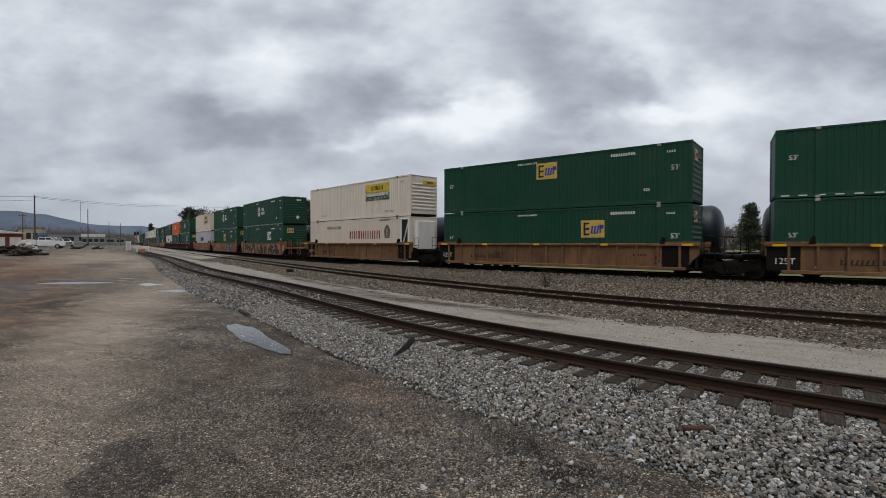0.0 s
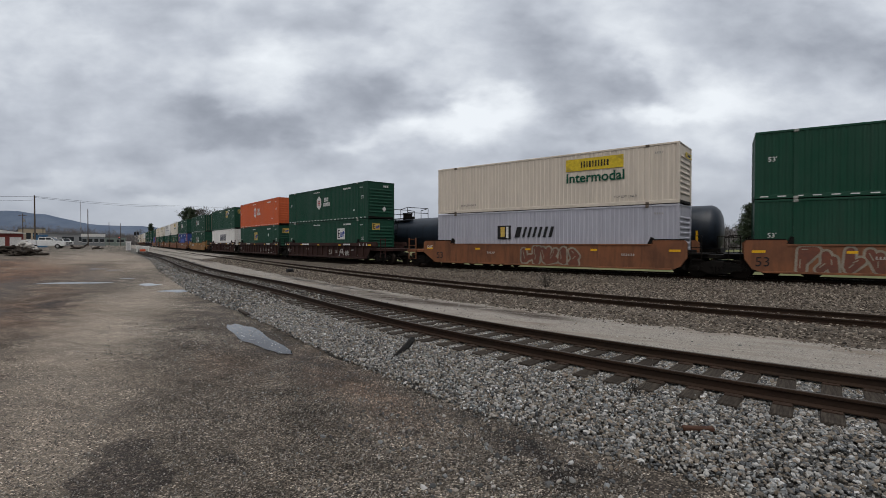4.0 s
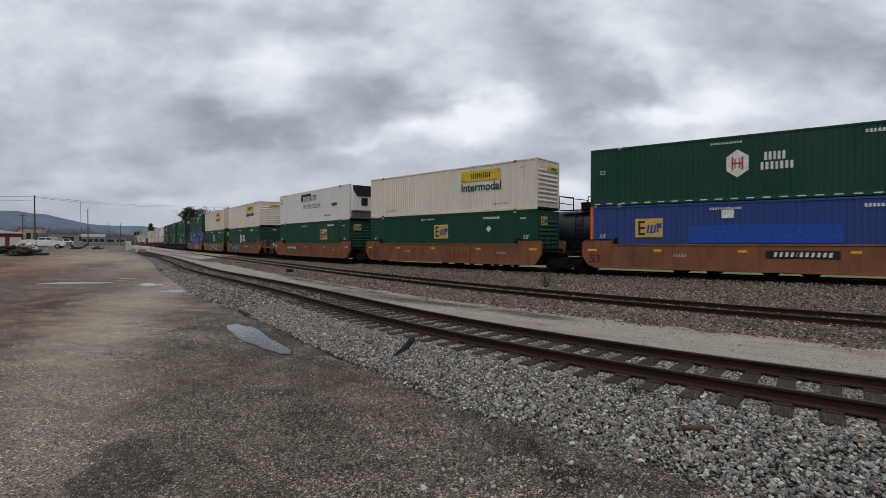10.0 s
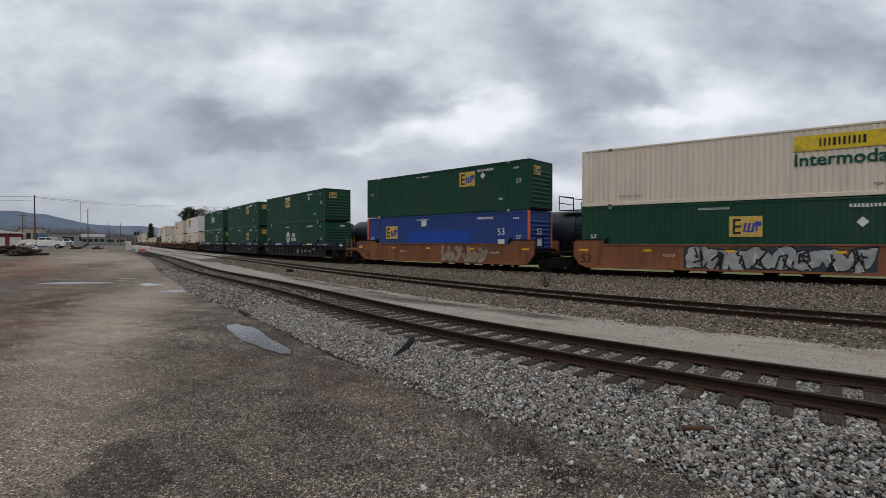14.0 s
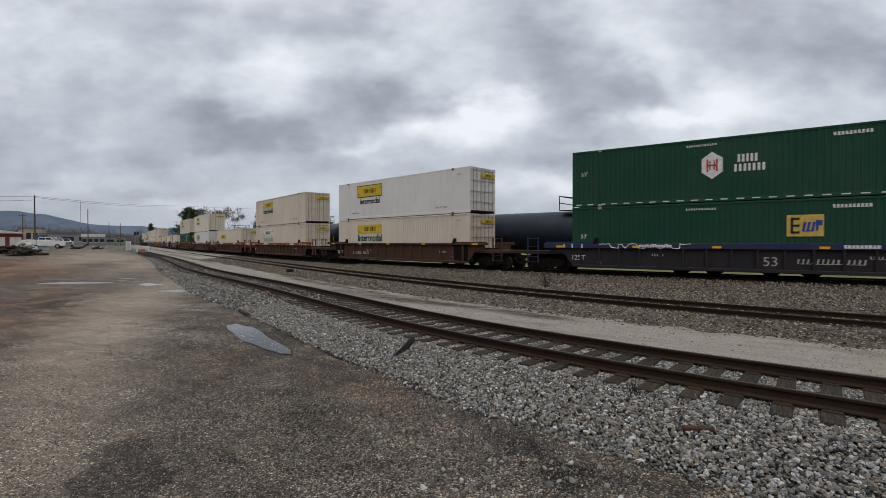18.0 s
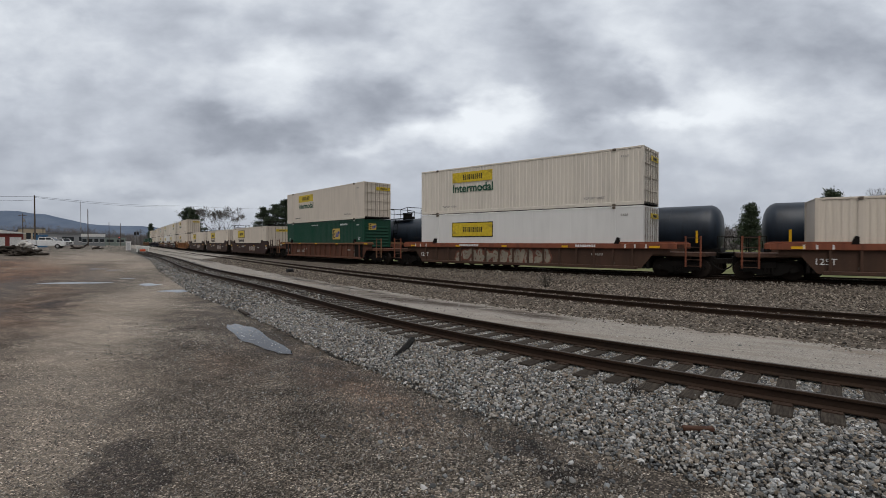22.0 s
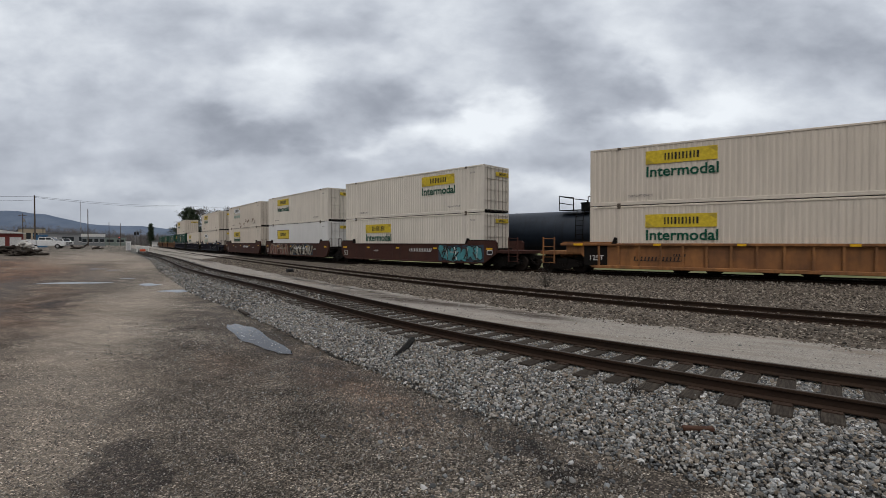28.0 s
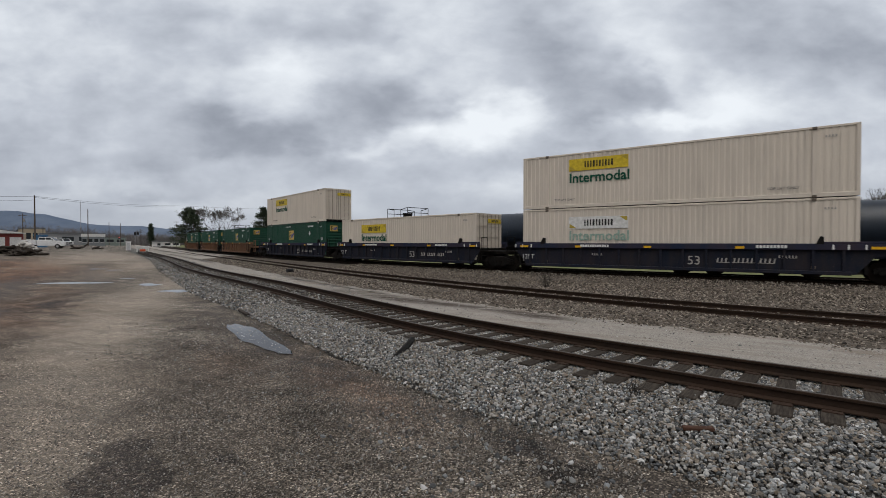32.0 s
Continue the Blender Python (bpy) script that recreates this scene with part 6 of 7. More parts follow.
TRAIN = [
    # style, paint name, colour, chord, wear, lower load, upper load
    ("ribbed", "yellow", YEL, None, 0.7, "gold 2", "hexagon"),
    ("ribbed", "yellow", YEL, None, 0.7, "gold 2.7 plain", "gold -0.05 plain up"),
    ("ribbed", "yellow", YEL, None, 0.7, "cooled", "banner 3.4 up louvred ivory"),
    ("smooth", "orange", ORA, None, 0.6, "gold 3.0 plain pale", "hexagon"),
    ("smooth", "orange", ORA, None, 0.6, "gold 0.0", "hexagon"),
    ("smooth", "orange", ORA, None, 0.6, "bold grey", "banner 3.3 up louvred"),
    ("deep", "maroon", MAR, None, 0.3, "gold 3.3 plain pale", "hexagon"),
    ("deep", "maroon", MAR, None, 0.3, "gold -0.7", "orange"),
    ("deep", "maroon", MAR, None, 0.3, "bold white", "gold 2.9 up"),
    ("smooth", "gold", (0.27, 0.145, 0.055), None, 0.45, "hexagon low -0.85", "hexagon doors"),
    ("smooth", "tan", TAN, None, 0.45, "blue", "hexagon"),
    ("smooth", "tan", TAN, None, 0.45, "gold 0.0", "banner 3.4 up louvred ivory"),
    ("smooth", "tan", TAN, None, 0.45, "gold 2.9 plain", "block"),
    ("smooth", "orange", ORA, None, 0.5, "hexagon low -0.94", "banner 3.4 up louvred ivory"),
    ("smooth", "orange", ORA, None, 0.5, "gold 0.0", "banner 3.36 up louvred"),
    ("smooth", "orange", ORA, None, 0.5, "blue", "gold 2.8 up"),
    ("deep", "dark", (0.02, 0.021, 0.026), (0.018, 0.03, 0.08), 0.15, "hexagon low -1.2", "gold -1.25 up"),
    ("deep", "dark", (0.02, 0.021, 0.026), (0.018, 0.03, 0.08), 0.15, "gold 2.8 plain", "gold 2.8 up plain"),
    ("deep", "dark", (0.02, 0.021, 0.026), (0.018, 0.03, 0.08), 0.15, "gold 2.73 plain", "hexagon"),
    ("ribbed", "brown", (0.06, 0.034, 0.026), None, 0.5, "banner -3.2", "banner -3.2 framed smooth white"),
    ("deep", "earth", (0.062, 0.038, 0.028), (0.2, 0.068, 0.04), 0.4, "banner -3.2 faded", "banner -3.2 up"),
    ("deep", "earth", (0.062, 0.038, 0.028), (0.2, 0.068, 0.04), 0.4, "banner -3.2 deep", ""),
    ("deep", "earth", (0.062, 0.038, 0.028), (0.2, 0.068, 0.04), 0.4, "banner -3.2 framed smooth white deep", "banner -3.2 up ivory"),
    ("ribbed", "rust", (0.115, 0.05, 0.033), (0.18, 0.1, 0.058), 0.6, "gold 2.96 plain", "banner -3.2 up smooth"),
    ("smooth", "chocolate", (0.036, 0.0215, 0.019), None, 0.3, "banner -3.2 framed", ""),
    ("smooth", "chocolate", (0.036, 0.0215, 0.019), None, 0.3, "banner -3.2 framed", ""),
    ("smooth", "chocolate", (0.036, 0.0215, 0.019), None, 0.3, "banner -3.2 framed", ""),
    ("ribbed", "amber", (0.27, 0.125, 0.05), None, 0.7, "banner -3.2", "banner -3.2 up"),
    ("smooth", "oxide", (0.046, 0.02, 0.017), None, 0.4, "banner -3.2 ivory", "banner 3.46 up ivory"),
    ("smooth", "oxide", (0.046, 0.02, 0.017), None, 0.4, "banner -3.2 framed smooth white deep", "banner -3.2 up ivory"),
    ("smooth", "oxide", (0.046, 0.02, 0.017), None, 0.4, "banner -3.2", "banner -3.2 up faded rust"),
    ("deep", "navy", NAV, (0.016, 0.022, 0.045), 0.12, "banner -3.2 faded", "banner -3.2 up"),
    ("deep", "navy", NAV, (0.016, 0.022, 0.045), 0.12, "banner -3.2", ""),
    ("deep", "navy", NAV, (0.016, 0.022, 0.045), 0.12, "gold -0.44", "banner -3.2 up"),
    ("ribbed", "umber", (0.15, 0.083, 0.05), None, 0.5, "gold 1", ""),
    ("ribbed", "umber", (0.15, 0.083, 0.05), None, 0.5, "gold 0.2", ""),
    ("ribbed", "umber", (0.15, 0.083, 0.05), None, 0.5, "gold -0.5", ""),
]
HEADS = (0, 3, 6, 9, 10, 13, 16, 19, 20, 21, 22, 23, 24, 27, 28, 31, 34)
TAGS = {3: ((-7.2, -1.5, 0.35, 1.5, S_BLACK, S_PINK), (-1.0, 7.0, 0.35, 1.5, S_BLACK, S_PINK)), 4: ((-6.1, -2.2, 0.4, 1.5, S_RUST, S_PALE), (1.5, 5.4, 0.32, 1.52, S_SLATE, S_NIGHT)),
        5: ((-1.0, 2.6, 0.5, 1.4, S_RUST, S_PALE),), 13: ((-5.7, -1.4, 0.32, 1.52, S_TEAL, S_NIGHT),), 14: ((-2.4, 4.4, 0.35, 1.5, S_SILVER, S_NIGHT),), 15: ((0.6, 4.6, 0.4, 1.4, S_PALE, S_RUST),),
        22: ((-4.5, 2.6, 0.45, 1.25, S_PALE, S_RUST),), 28: ((3.9, 7.6, 0.35, 1.5, S_TEAL, S_NIGHT),), 29: ((-6.4, -1.4, 0.4, 1.45, S_RUST, S_PALE), (-0.6, 4.6, 0.35, 1.5, S_PALE, S_NIGHT))}
CAR_WORDS = {"umber": "umber brown ribbed", "yellow": "faded yellow ribbed", "orange": "weathered orange smooth-sided", "maroon": "dark maroon", "gold": "golden yellow smooth-sided", "tan": "rusty tan smooth-sided", "dark": "dark blue and black", "brown": "dirty brown ribbed", "earth": "brown ribbed", "rust": "rusty ribbed", "chocolate": "dark brown smooth-sided", "amber": "amber yellow ribbed", "oxide": "red oxide smooth-sided", "navy": "dark navy"}
SCRAWLS = {18: (-6.0, -1.6, 1.36, 1.62), 0: (1.0, 3.2, 0.6, 1.3), 6: (3.0, 5.0, 0.5, 1.1), 7: (4.4, 5.8, 0.45, 1.0)}
riders = []
# where each unit's middle lies along the line at the start
STATIONS = [11.21, -7.29, -25.87, -48.11, -66.6, -84.9, -108.2, -126.58, -145.1, -167.33, -189.65, -208.07, -226.5, -248.8, -267.19, -285.6, -307.82, -326.36, -344.79, -367.06, -389.11, -411.19,
            -433.31, -455.44, -477.55, -495.9, -514.48, -536.43, -558.56, -576.95, -595.31, -617.56, -636.22, -654.45, -676.7, -695.1, -713.5]
for i, (style, pname, color, chord, wear, low, high) in enumerate(TRAIN):
    station = STATIONS[i]
    lead, tail = i in HEADS, i + 1 in HEADS or i + 1 == len(TRAIN)
    car = well_car(style, pname, color, wear, chord, True, tail, lead, tail, M_INK if pname in ("yellow", "amber", "umber") else M_CARMARK, pname != "earth", {9: -4.2, 10: 1.6, 12: -4.0, 13: 2.3}.get(i), i not in TAGS)
    tagged(car, CAR_WORDS[pname] + " steel well car" + (" with sprayed graffiti" if i in TAGS else "") + " carrying containers", "well car", "well cars of the train")
    if i in TAGS:
        for j, (x0, x1, z0, z1, fill, edge) in enumerate(TAGS[i]):
            graffiti(car, x0, x1, z0, z1, fill, edge, 10 * i + j, 1.5 if style == "smooth" else 1.37)
    if i in SCRAWLS:
        scrawl(car, *SCRAWLS[i], i, 1.5 if i == 18 else 1.37)
    riders.append((car, station, 0.0))
    for kind, z in ((low, 0.575), (high, 0.575 + H_BOX + 0.04)):
        if kind:
            b = load(kind)
            b["group"] = "containers on the train"
            b["label"] = b["label"] + (" stacked on another" if z > 1 else " in well car")
            riders.append((b, station, z))


# --- the yard's far side and the land around ---
FWD, RIGHT = Vector((-math.cos(YAW), math.sin(YAW), 0)), Vector((math.sin(YAW), math.cos(YAW), 0))


def out(k, depth):
    """A spot on the ground that far ahead of the stand, k times as far to the right."""
    p = FWD * depth + RIGHT * (depth * k)
    return Vector((p.x, p.y, yard_rise(p.x, p.y)))


def facing(p, turn=0.0):
    """The pose of a thing at p whose front, -y, looks at the stand."""
    return Matrix.Translation(p) @ Matrix.Rotation(math.atan2(p.y, p.x) - math.pi / 2 + radians(turn), 4, "Z")


def hazed_ridge_mat():
    n = Nodes("hazed_wooded_ridge")
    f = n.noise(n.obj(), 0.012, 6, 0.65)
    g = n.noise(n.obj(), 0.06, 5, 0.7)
    # Distance haze is painted into the woods' colour as blue-grey.
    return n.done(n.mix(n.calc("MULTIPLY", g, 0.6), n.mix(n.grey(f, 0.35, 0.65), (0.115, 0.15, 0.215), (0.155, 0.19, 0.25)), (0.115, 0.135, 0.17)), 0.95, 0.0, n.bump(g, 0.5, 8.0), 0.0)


def ridge():
    bm = bmesh.new()
    rows = []
    for i in range(90):
        k = -1.25 + 2.5 * i / 89
        top = 150 - 70 * ease(k, -0.93, -0.68) - 23 * ease(k, -0.68, -0.5) - 14 * ease(k, -0.5, 0.3) + 7 * noise.noise((k * 9, 0, 5)) + 3 * noise.noise((k * 40, 0, 2))
        row = []
        for j, (d, h) in enumerate(((0, -2), (90, 0.35), (190, 0.7), (300, 1.0), (480, 0.5), (700, -0.1))):
            p = FWD * (1900 + d) + RIGHT * ((1900 + d) * k)
            row.append(bm.verts.new((p.x, p.y, top * h + (8 * noise.noise((k * 25, j, 3)) if 0 < j < 5 else 0))))
        rows.append(row)
    for a, b in zip(rows, rows[1:]):
        for j in range(5):
            bm.faces.new((a[j], b[j], b[j + 1], a[j + 1]))
    bmesh.ops.recalc_face_normals(bm, faces=bm.faces)
    return new("backdrop_ridge", to_mesh("ridge", bm, hazed_ridge_mat(), True))


tagged(ridge(), "long wooded ridge on the horizon, blue-grey haze in its colour", "hills", kind="structure")

M_BARK = plain("tree_bark", (0.085, 0.07, 0.058), 0.9)


def leaf_mat(name, a, b):
    n = Nodes(name)
    r = n.add("NewGeometry").outputs["Random Per Island"]
    return n.done(n.mix(r, a, b), 0.8, 0.0, None, 0.2)


# Needle green lifted and greyed a little, haze put into the colour.
M_NEEDLE = leaf_mat("pine_needles", (0.028, 0.04, 0.026), (0.068, 0.088, 0.054))
M_TWIG = leaf_mat("bare_twigs", (0.05, 0.043, 0.038), (0.1, 0.087, 0.076))
# Woods lightened and greyed in colour to stand for distance haze.
M_WOODS = leaf_mat("hazed_winter_woods", (0.095, 0.09, 0.093), (0.165, 0.152, 0.148))


def pine(p, h, spread_r, seed, count=11000, bare=0.14, name="pine_tree"):
    """An evergreen: tapered trunk, limbs in whorls, needle tufts with gaps."""
    rng = random.Random(seed)
    ob = new(name)
    ob.matrix_basis = Matrix.Translation(p)
    trunk = bmesh.new()
    tube(trunk, (0, 0, -0.2), (0.15, 0, h * 0.5), 0.24, 8, 0.16)
    tube(trunk, (0.15, 0, h * 0.5), (0, 0.1, h * 0.97), 0.16, 8, 0.03)
    limbs, crown = trunk, bmesh.new()
    tips = []
    for i in range(72):
        f = bare + (1 - bare) * (i + rng.random()) / 72
        z = h * f
        r = spread_r * (1.0 - ((f - bare) / (1 - bare)) ** 1.8 * 0.85) * rng.uniform(0.6, 1.1)
        a = rng.uniform(0, 2 * math.pi)
        q = Vector((r * math.cos(a), r * math.sin(a), z + rng.uniform(-0.03, 0.08) * h))
        tube(limbs, (0.1, 0.05, z), q, 0.06, 4, 0.015)
        tips.append((Vector((0.1, 0.05, z)), q))
    for _ in range(count):
        a, b = rng.choice(tips)
        c = a.lerp(b, rng.uniform(0.2, 1.0)) + Vector((rng.gauss(0, 0.34), rng.gauss(0, 0.34), rng.gauss(0, 0.24)))
        s = rng.uniform(0.25, 0.6) * (h / 14) ** 0.5
        way = ((b - a).normalized() * 0.7 + Vector((rng.gauss(0, 0.5), rng.gauss(0, 0.5), rng.uniform(-0.15, 0.55)))).normalized() * s
        side = way.cross(Vector((rng.uniform(-1, 1), rng.uniform(-1, 1), rng.uniform(-1, 1)))).normalized() * s * 0.2
        crown.faces.new([crown.verts.new(v) for v in (c - way * 0.4, c + side, c + way * 0.6, c - side)])
    part("trunk", trunk, M_BARK, ob)
    part("crown", crown, M_NEEDLE, ob, "dark green needle tufts")
    return tagged(ob, "tall dark evergreen with gappy needle crown", "tree", "trees beyond the tracks")


def bare_tree(p, h, seed, spread_a=0.5):
    """A leafless broadleaf tree grown by forking."""
    rng = random.Random(seed)
    ob = new("bare_tree")
    ob.matrix_basis = Matrix.Translation(p)
    trunk, twigs = bmesh.new(), bmesh.new()

    def grow(a, way, length, r, depth):
        b = a + way * length
        if depth < 3:
            tube(trunk, a, b, r, 6 if depth < 2 else 4, r * 0.68)
        else:
            side = way.cross(Vector((rng.uniform(-1, 1), rng.uniform(-1, 1), rng.uniform(-1, 1)))).normalized() * max(r, 0.0016 * h)
            twigs.faces.new([twigs.verts.new(v) for v in (a - side, a + side, b)])
        if depth == 7:
            return
        for _ in range(3 if depth != 1 else 2):
            d = (way + Vector((rng.uniform(-1, 1), rng.uniform(-1, 1), rng.uniform(-0.2, 0.9))) * spread_a * 1.05).normalized()
            grow(b, d, length * rng.uniform(0.64, 0.86), r * 0.6, depth + 1)
    grow(Vector((0, 0, -0.2)), Vector((0, 0, 1)), h * 0.2, h * 0.0105, 0)
    part("trunk", trunk, M_BARK, ob)
    part("crown", twigs, M_TWIG, ob, "leafless grey-brown twigs")
    return tagged(ob, "leafless broadleaf tree with fine twigs", "tree", "trees beyond the tracks")


for k, depth, h, w, sd in ((-0.537, 190, 15.6, 7.0, 1), (-0.521, 186, 14.2, 6.4, 11), (-0.375, 150, 12.6, 5.0, 2), (-0.35, 153, 13.6, 6.2, 13), (-0.33, 151, 15.2, 6.6, 3), (-0.308, 150, 15.2, 6.4, 4), (-0.285, 149, 14.4, 5.6, 14), (-0.262, 146, 16.0, 5.4, 5), (0.812, 80, 10.4, 3.6, 7), (0.64, 78, 8.0, 2.2, 17), (-0.61, 230, 10.5, 1.8, 8)):
    pine(out(k, depth), h, w, sd)
for k, depth, h, sd in ((-0.508, 195, 22.0, 21), (-0.49, 188, 20.0, 22), (-0.474, 192, 23.0, 31), (-0.458, 190, 22.0, 23), (-0.44, 196, 20.0, 24), (0.87, 84, 15.0, 25), (0.91, 88, 16.0, 26), (0.95, 86, 14.5, 27), (-0.63, 260, 12.0, 28)):
    bare_tree(out(k, depth), h, sd)


def woods():
    """Far winter woods: a deep ragged belt of twiggy clumps."""
    rng = random.Random(3)
    bm = bmesh.new()
    for _ in range(2100):
        k = rng.uniform(-1.02, 1.05)
        depth = rng.uniform(330, 460) if k < 0.3 else rng.uniform(140, 230)
        c = out(k, depth)
        if -1.02 < k < -0.3:
            h = rng.uniform(5, 9.5) + 10.0 * ease(-k, 0.62, 0.8) * rng.random()
        else:
            h = rng.uniform(5, 10) if k < 0.3 else rng.uniform(5.0, 8.5)
        w = rng.uniform(2.2, 4.5)
        for _ in range(150):
            top = h * (1 - 0.4 * rng.random())
            p = Vector((c.x + rng.gauss(0, w * 0.6), c.y + rng.gauss(0, w * 0.6), top * rng.random() ** 0.8 - 0.5))
            s, way = rng.uniform(0.07, 0.26), Vector((rng.gauss(0, 0.4), rng.gauss(0, 0.4), 1)) * rng.uniform(0.8, 2.2)
            side = Vector((rng.uniform(-1, 1), rng.uniform(-1, 1), 0)) * s
            bm.faces.new([bm.verts.new(v) for v in (p - side, p + side, p + way)])
    return new("far_woods", to_mesh("far_woods", bm, M_WOODS))


tagged(woods(), "belt of leafless winter woods, haze greyed into its brown", "woods", kind="stuff")

M_POLE = plain("pole_wood", (0.1, 0.08, 0.065), 0.9)
M_WIRE = plain("wire_black", (0.03, 0.03, 0.032), 0.6)
pole_tops = {}


def utility_pole(tag, k, depth, h, arm=True):
    ob = new("utility_pole")
    p = out(k, depth)
    ob.matrix_basis = facing(p)
    part("post", tube(bmesh.new(), (0, 0, -0.2), (0, 0, h), 0.15, 8, 0.1), M_POLE, ob)
    if arm:
        part("crossarm", block(-1.1, 1.1, -0.06, 0.06, h - 0.75, h - 0.62), M_POLE, ob)
        for x in (-1.0, -0.4, 0.4, 1.0):
            part("insulator", shared(("insul",), lambda: to_mesh("insulator", tube(bmesh.new(), (0, 0, 0), (0, 0, 0.2), 0.06, 6), M_STEEL)), None, ob, at=Matrix.Translation((x, 0, h - 0.62)))
        part("transformer", tube(bmesh.new(), (0.32, 0, h - 2.6), (0.32, 0, h - 1.6), 0.24, 10), M_STEEL, ob)
    pole_tops[tag] = p + Vector((0, 0, h - 0.2))
    return tagged(ob, "weathered wooden utility pole", "utility pole", "utility poles")


utility_pole("a", -0.852, 90, 10.0, False)
utility_pole("b", -0.741, 150, 11.6, False)
utility_pole("c", -0.877, 150, 10.2)
utility_pole("d", -0.697, 230, 11.0, False)
utility_pole("e", -0.673, 235, 11.2, False)
utility_pole("f", -0.557, 240, 13.0)
utility_pole("g", -0.835, 200, 8.0, False)


def wire(a, b, sag, drop=0.0):
    """One sagging cable, swept as a single tube."""
    bm = bmesh.new()
    side = (b - a).cross(Vector((0, 0, 1))).normalized() * 0.022
    up = Vector((0, 0, 0.022))
    rings = []
    for i in range(15):
        f = i / 14
        p = a.lerp(b, f) - Vector((0, 0, sag * 4 * f * (1 - f) + drop))
        rings.append([bm.verts.new(p + d) for d in (side, up, -side, -up)])
    for p, q in zip(rings, rings[1:]):
        for j in range(4):
            bm.faces.new((p[j], p[(j + 1) % 4], q[(j + 1) % 4], q[j]))
    for cap in (rings[0], rings[-1]):
        bm.faces.new(cap)
    bmesh.ops.recalc_face_normals(bm, faces=bm.faces)
    return tagged(new("overhead_wire", to_mesh("overhead_wire", bm, M_WIRE)), "thin dark overhead wire between poles", "wire", "overhead wires")


far_left = out(-1.3, 70) + Vector((0, 0, 9.3))
wire(far_left, pole_tops["a"], 0.5)
wire(far_left, pole_tops["a"], 0.6, 0.7)
far_right = out(-0.2, 210) + Vector((0, 0, 16.5))
wire(pole_tops["a"], out(-0.56, 170) + Vector((0, 0, 15.2)), 0.5)
wire(pole_tops["a"], out(-0.56, 170) + Vector((0, 0, 15.0)), 0.6, 0.2)
wire(out(-0.56, 170) + Vector((0, 0, 15.2)), far_right, 0.5)


def lattice_mast():
    ob = new("radio_mast")
    ob.matrix_basis = Matrix.Translation(out(-0.756, 600))
    bm = bmesh.new()
    for i in range(3):
        a = 2 * math.pi * i / 3
        tube(bm, (0.6 * math.cos(a), 0.6 * math.sin(a), 0), (0.25 * math.cos(a), 0.25 * math.sin(a), 52), 0.12, 4)
    for j in range(26):
        a = 2 * math.pi * (j % 3) / 3
        b = a + 2 * math.pi / 3
        tube(bm, (0.5 * math.cos(a), 0.5 * math.sin(a), 2 * j), (0.5 * math.cos(b), 0.5 * math.sin(b), 2 * j + 2), 0.07, 4)
    part("lattice", bm, M_STEEL, ob)
    return tagged(ob, "slender grey lattice radio mast", "mast")


lattice_mast()

M_GLASS = plain("dark_window_glass", (0.03, 0.035, 0.04), 0.12)
M_ROOF = plain("grey_roofing", (0.16, 0.165, 0.17), 0.7)
M_WHITEWALL = plain("white_wall_paint", (0.68, 0.68, 0.67), 0.7)


def building(name, k, depth, wide, deep, high, wall, roof, label, windows=0, doors=0, gable=0.0, turn=0.0, door_mat=None, fascia=0.35):
    """A low yard building with its front to the tracks."""
    ob = new(name)
    ob.matrix_basis = facing(out(k, depth), turn)
    t = 0.2
    hw = wide / 2
    part("front_wall", block(-hw, hw, 0, t, -0.6, high), wall, ob)
    part("rear_wall", block(-hw, hw, deep - t, deep, -0.6, high), wall, ob)
    for sx in (-1, 1):
        part("side_wall", block(min(sx * hw, sx * (hw - t)), max(sx * hw, sx * (hw - t)), t, deep - t, -0.6, high), wall, ob)
    if gable:
        bm = bmesh.new()
        prism(bm, [(-hw - 0.4, high), (hw + 0.4, high), (hw + 0.4, high + 0.15), (0, high + gable), (-hw - 0.4, high + 0.15)], -0.4, deep + 0.4)
    else:
        bm = block(-hw - 0.15, hw + 0.15, -0.15, deep + 0.15, high, high + fascia)
    part("roof", bm, roof, ob)
    spaces = windows + doors
    for i in range(spaces):
        x = -hw + wide * (i + 0.5) / spaces
        if i < doors:
            part("door", block(-wide / spaces * 0.36, wide / spaces * 0.36, -0.06, 0.0, 0.0, high * 0.72), door_mat or M_WHITEWALL, ob, "", Matrix.Translation((x, 0, 0)))
        else:
            w = part("window", block(-wide / spaces * 0.34, wide / spaces * 0.34, -0.05, 0.0, high * 0.35, high * 0.75), M_GLASS, ob, "", Matrix.Translation((x, 0, 0)))
            part("sill", block(-wide / spaces * 0.38, wide / spaces * 0.38, -0.12, -0.05, high * 0.32, high * 0.35), M_WHITEWALL, w)
    return tagged(ob, label, "building")


building("warehouse", -0.945, 118, 12.5, 12, 3.4, plain("red_wall_paint", (0.2, 0.05, 0.045), 0.7), M_WHITEWALL, "low red building with white roller doors", 0, 4, 1.1, 8)
building("warehouse", -0.858, 230, 10, 12, 7.6, plain("beige_wall_paint", (0.42, 0.36, 0.27), 0.8), M_ROOF, "beige block-built warehouse with flat roof", 3, 1)
building("office_block", -0.783, 200, 17, 12, 4.6, plain("grey_wall_paint", (0.27, 0.28, 0.29), 0.7), M_ROOF, "long low grey building with flat roof", 2, 1, 0.0, 6)
building("canopy_building", -0.73, 190, 7.5, 9, 3.4, plain("shop_glass_wall", (0.2, 0.22, 0.23), 0.4), M_WHITEWALL, "glazed building under a white canopy", 4, 0, 0.0, 0, None, 1.1)
building("store", -0.695, 260, 14, 10, 3.6, plain("dull_green_wall", (0.2, 0.24, 0.22), 0.8), M_ROOF, "low grey-green store behind the yard", 2, 1)
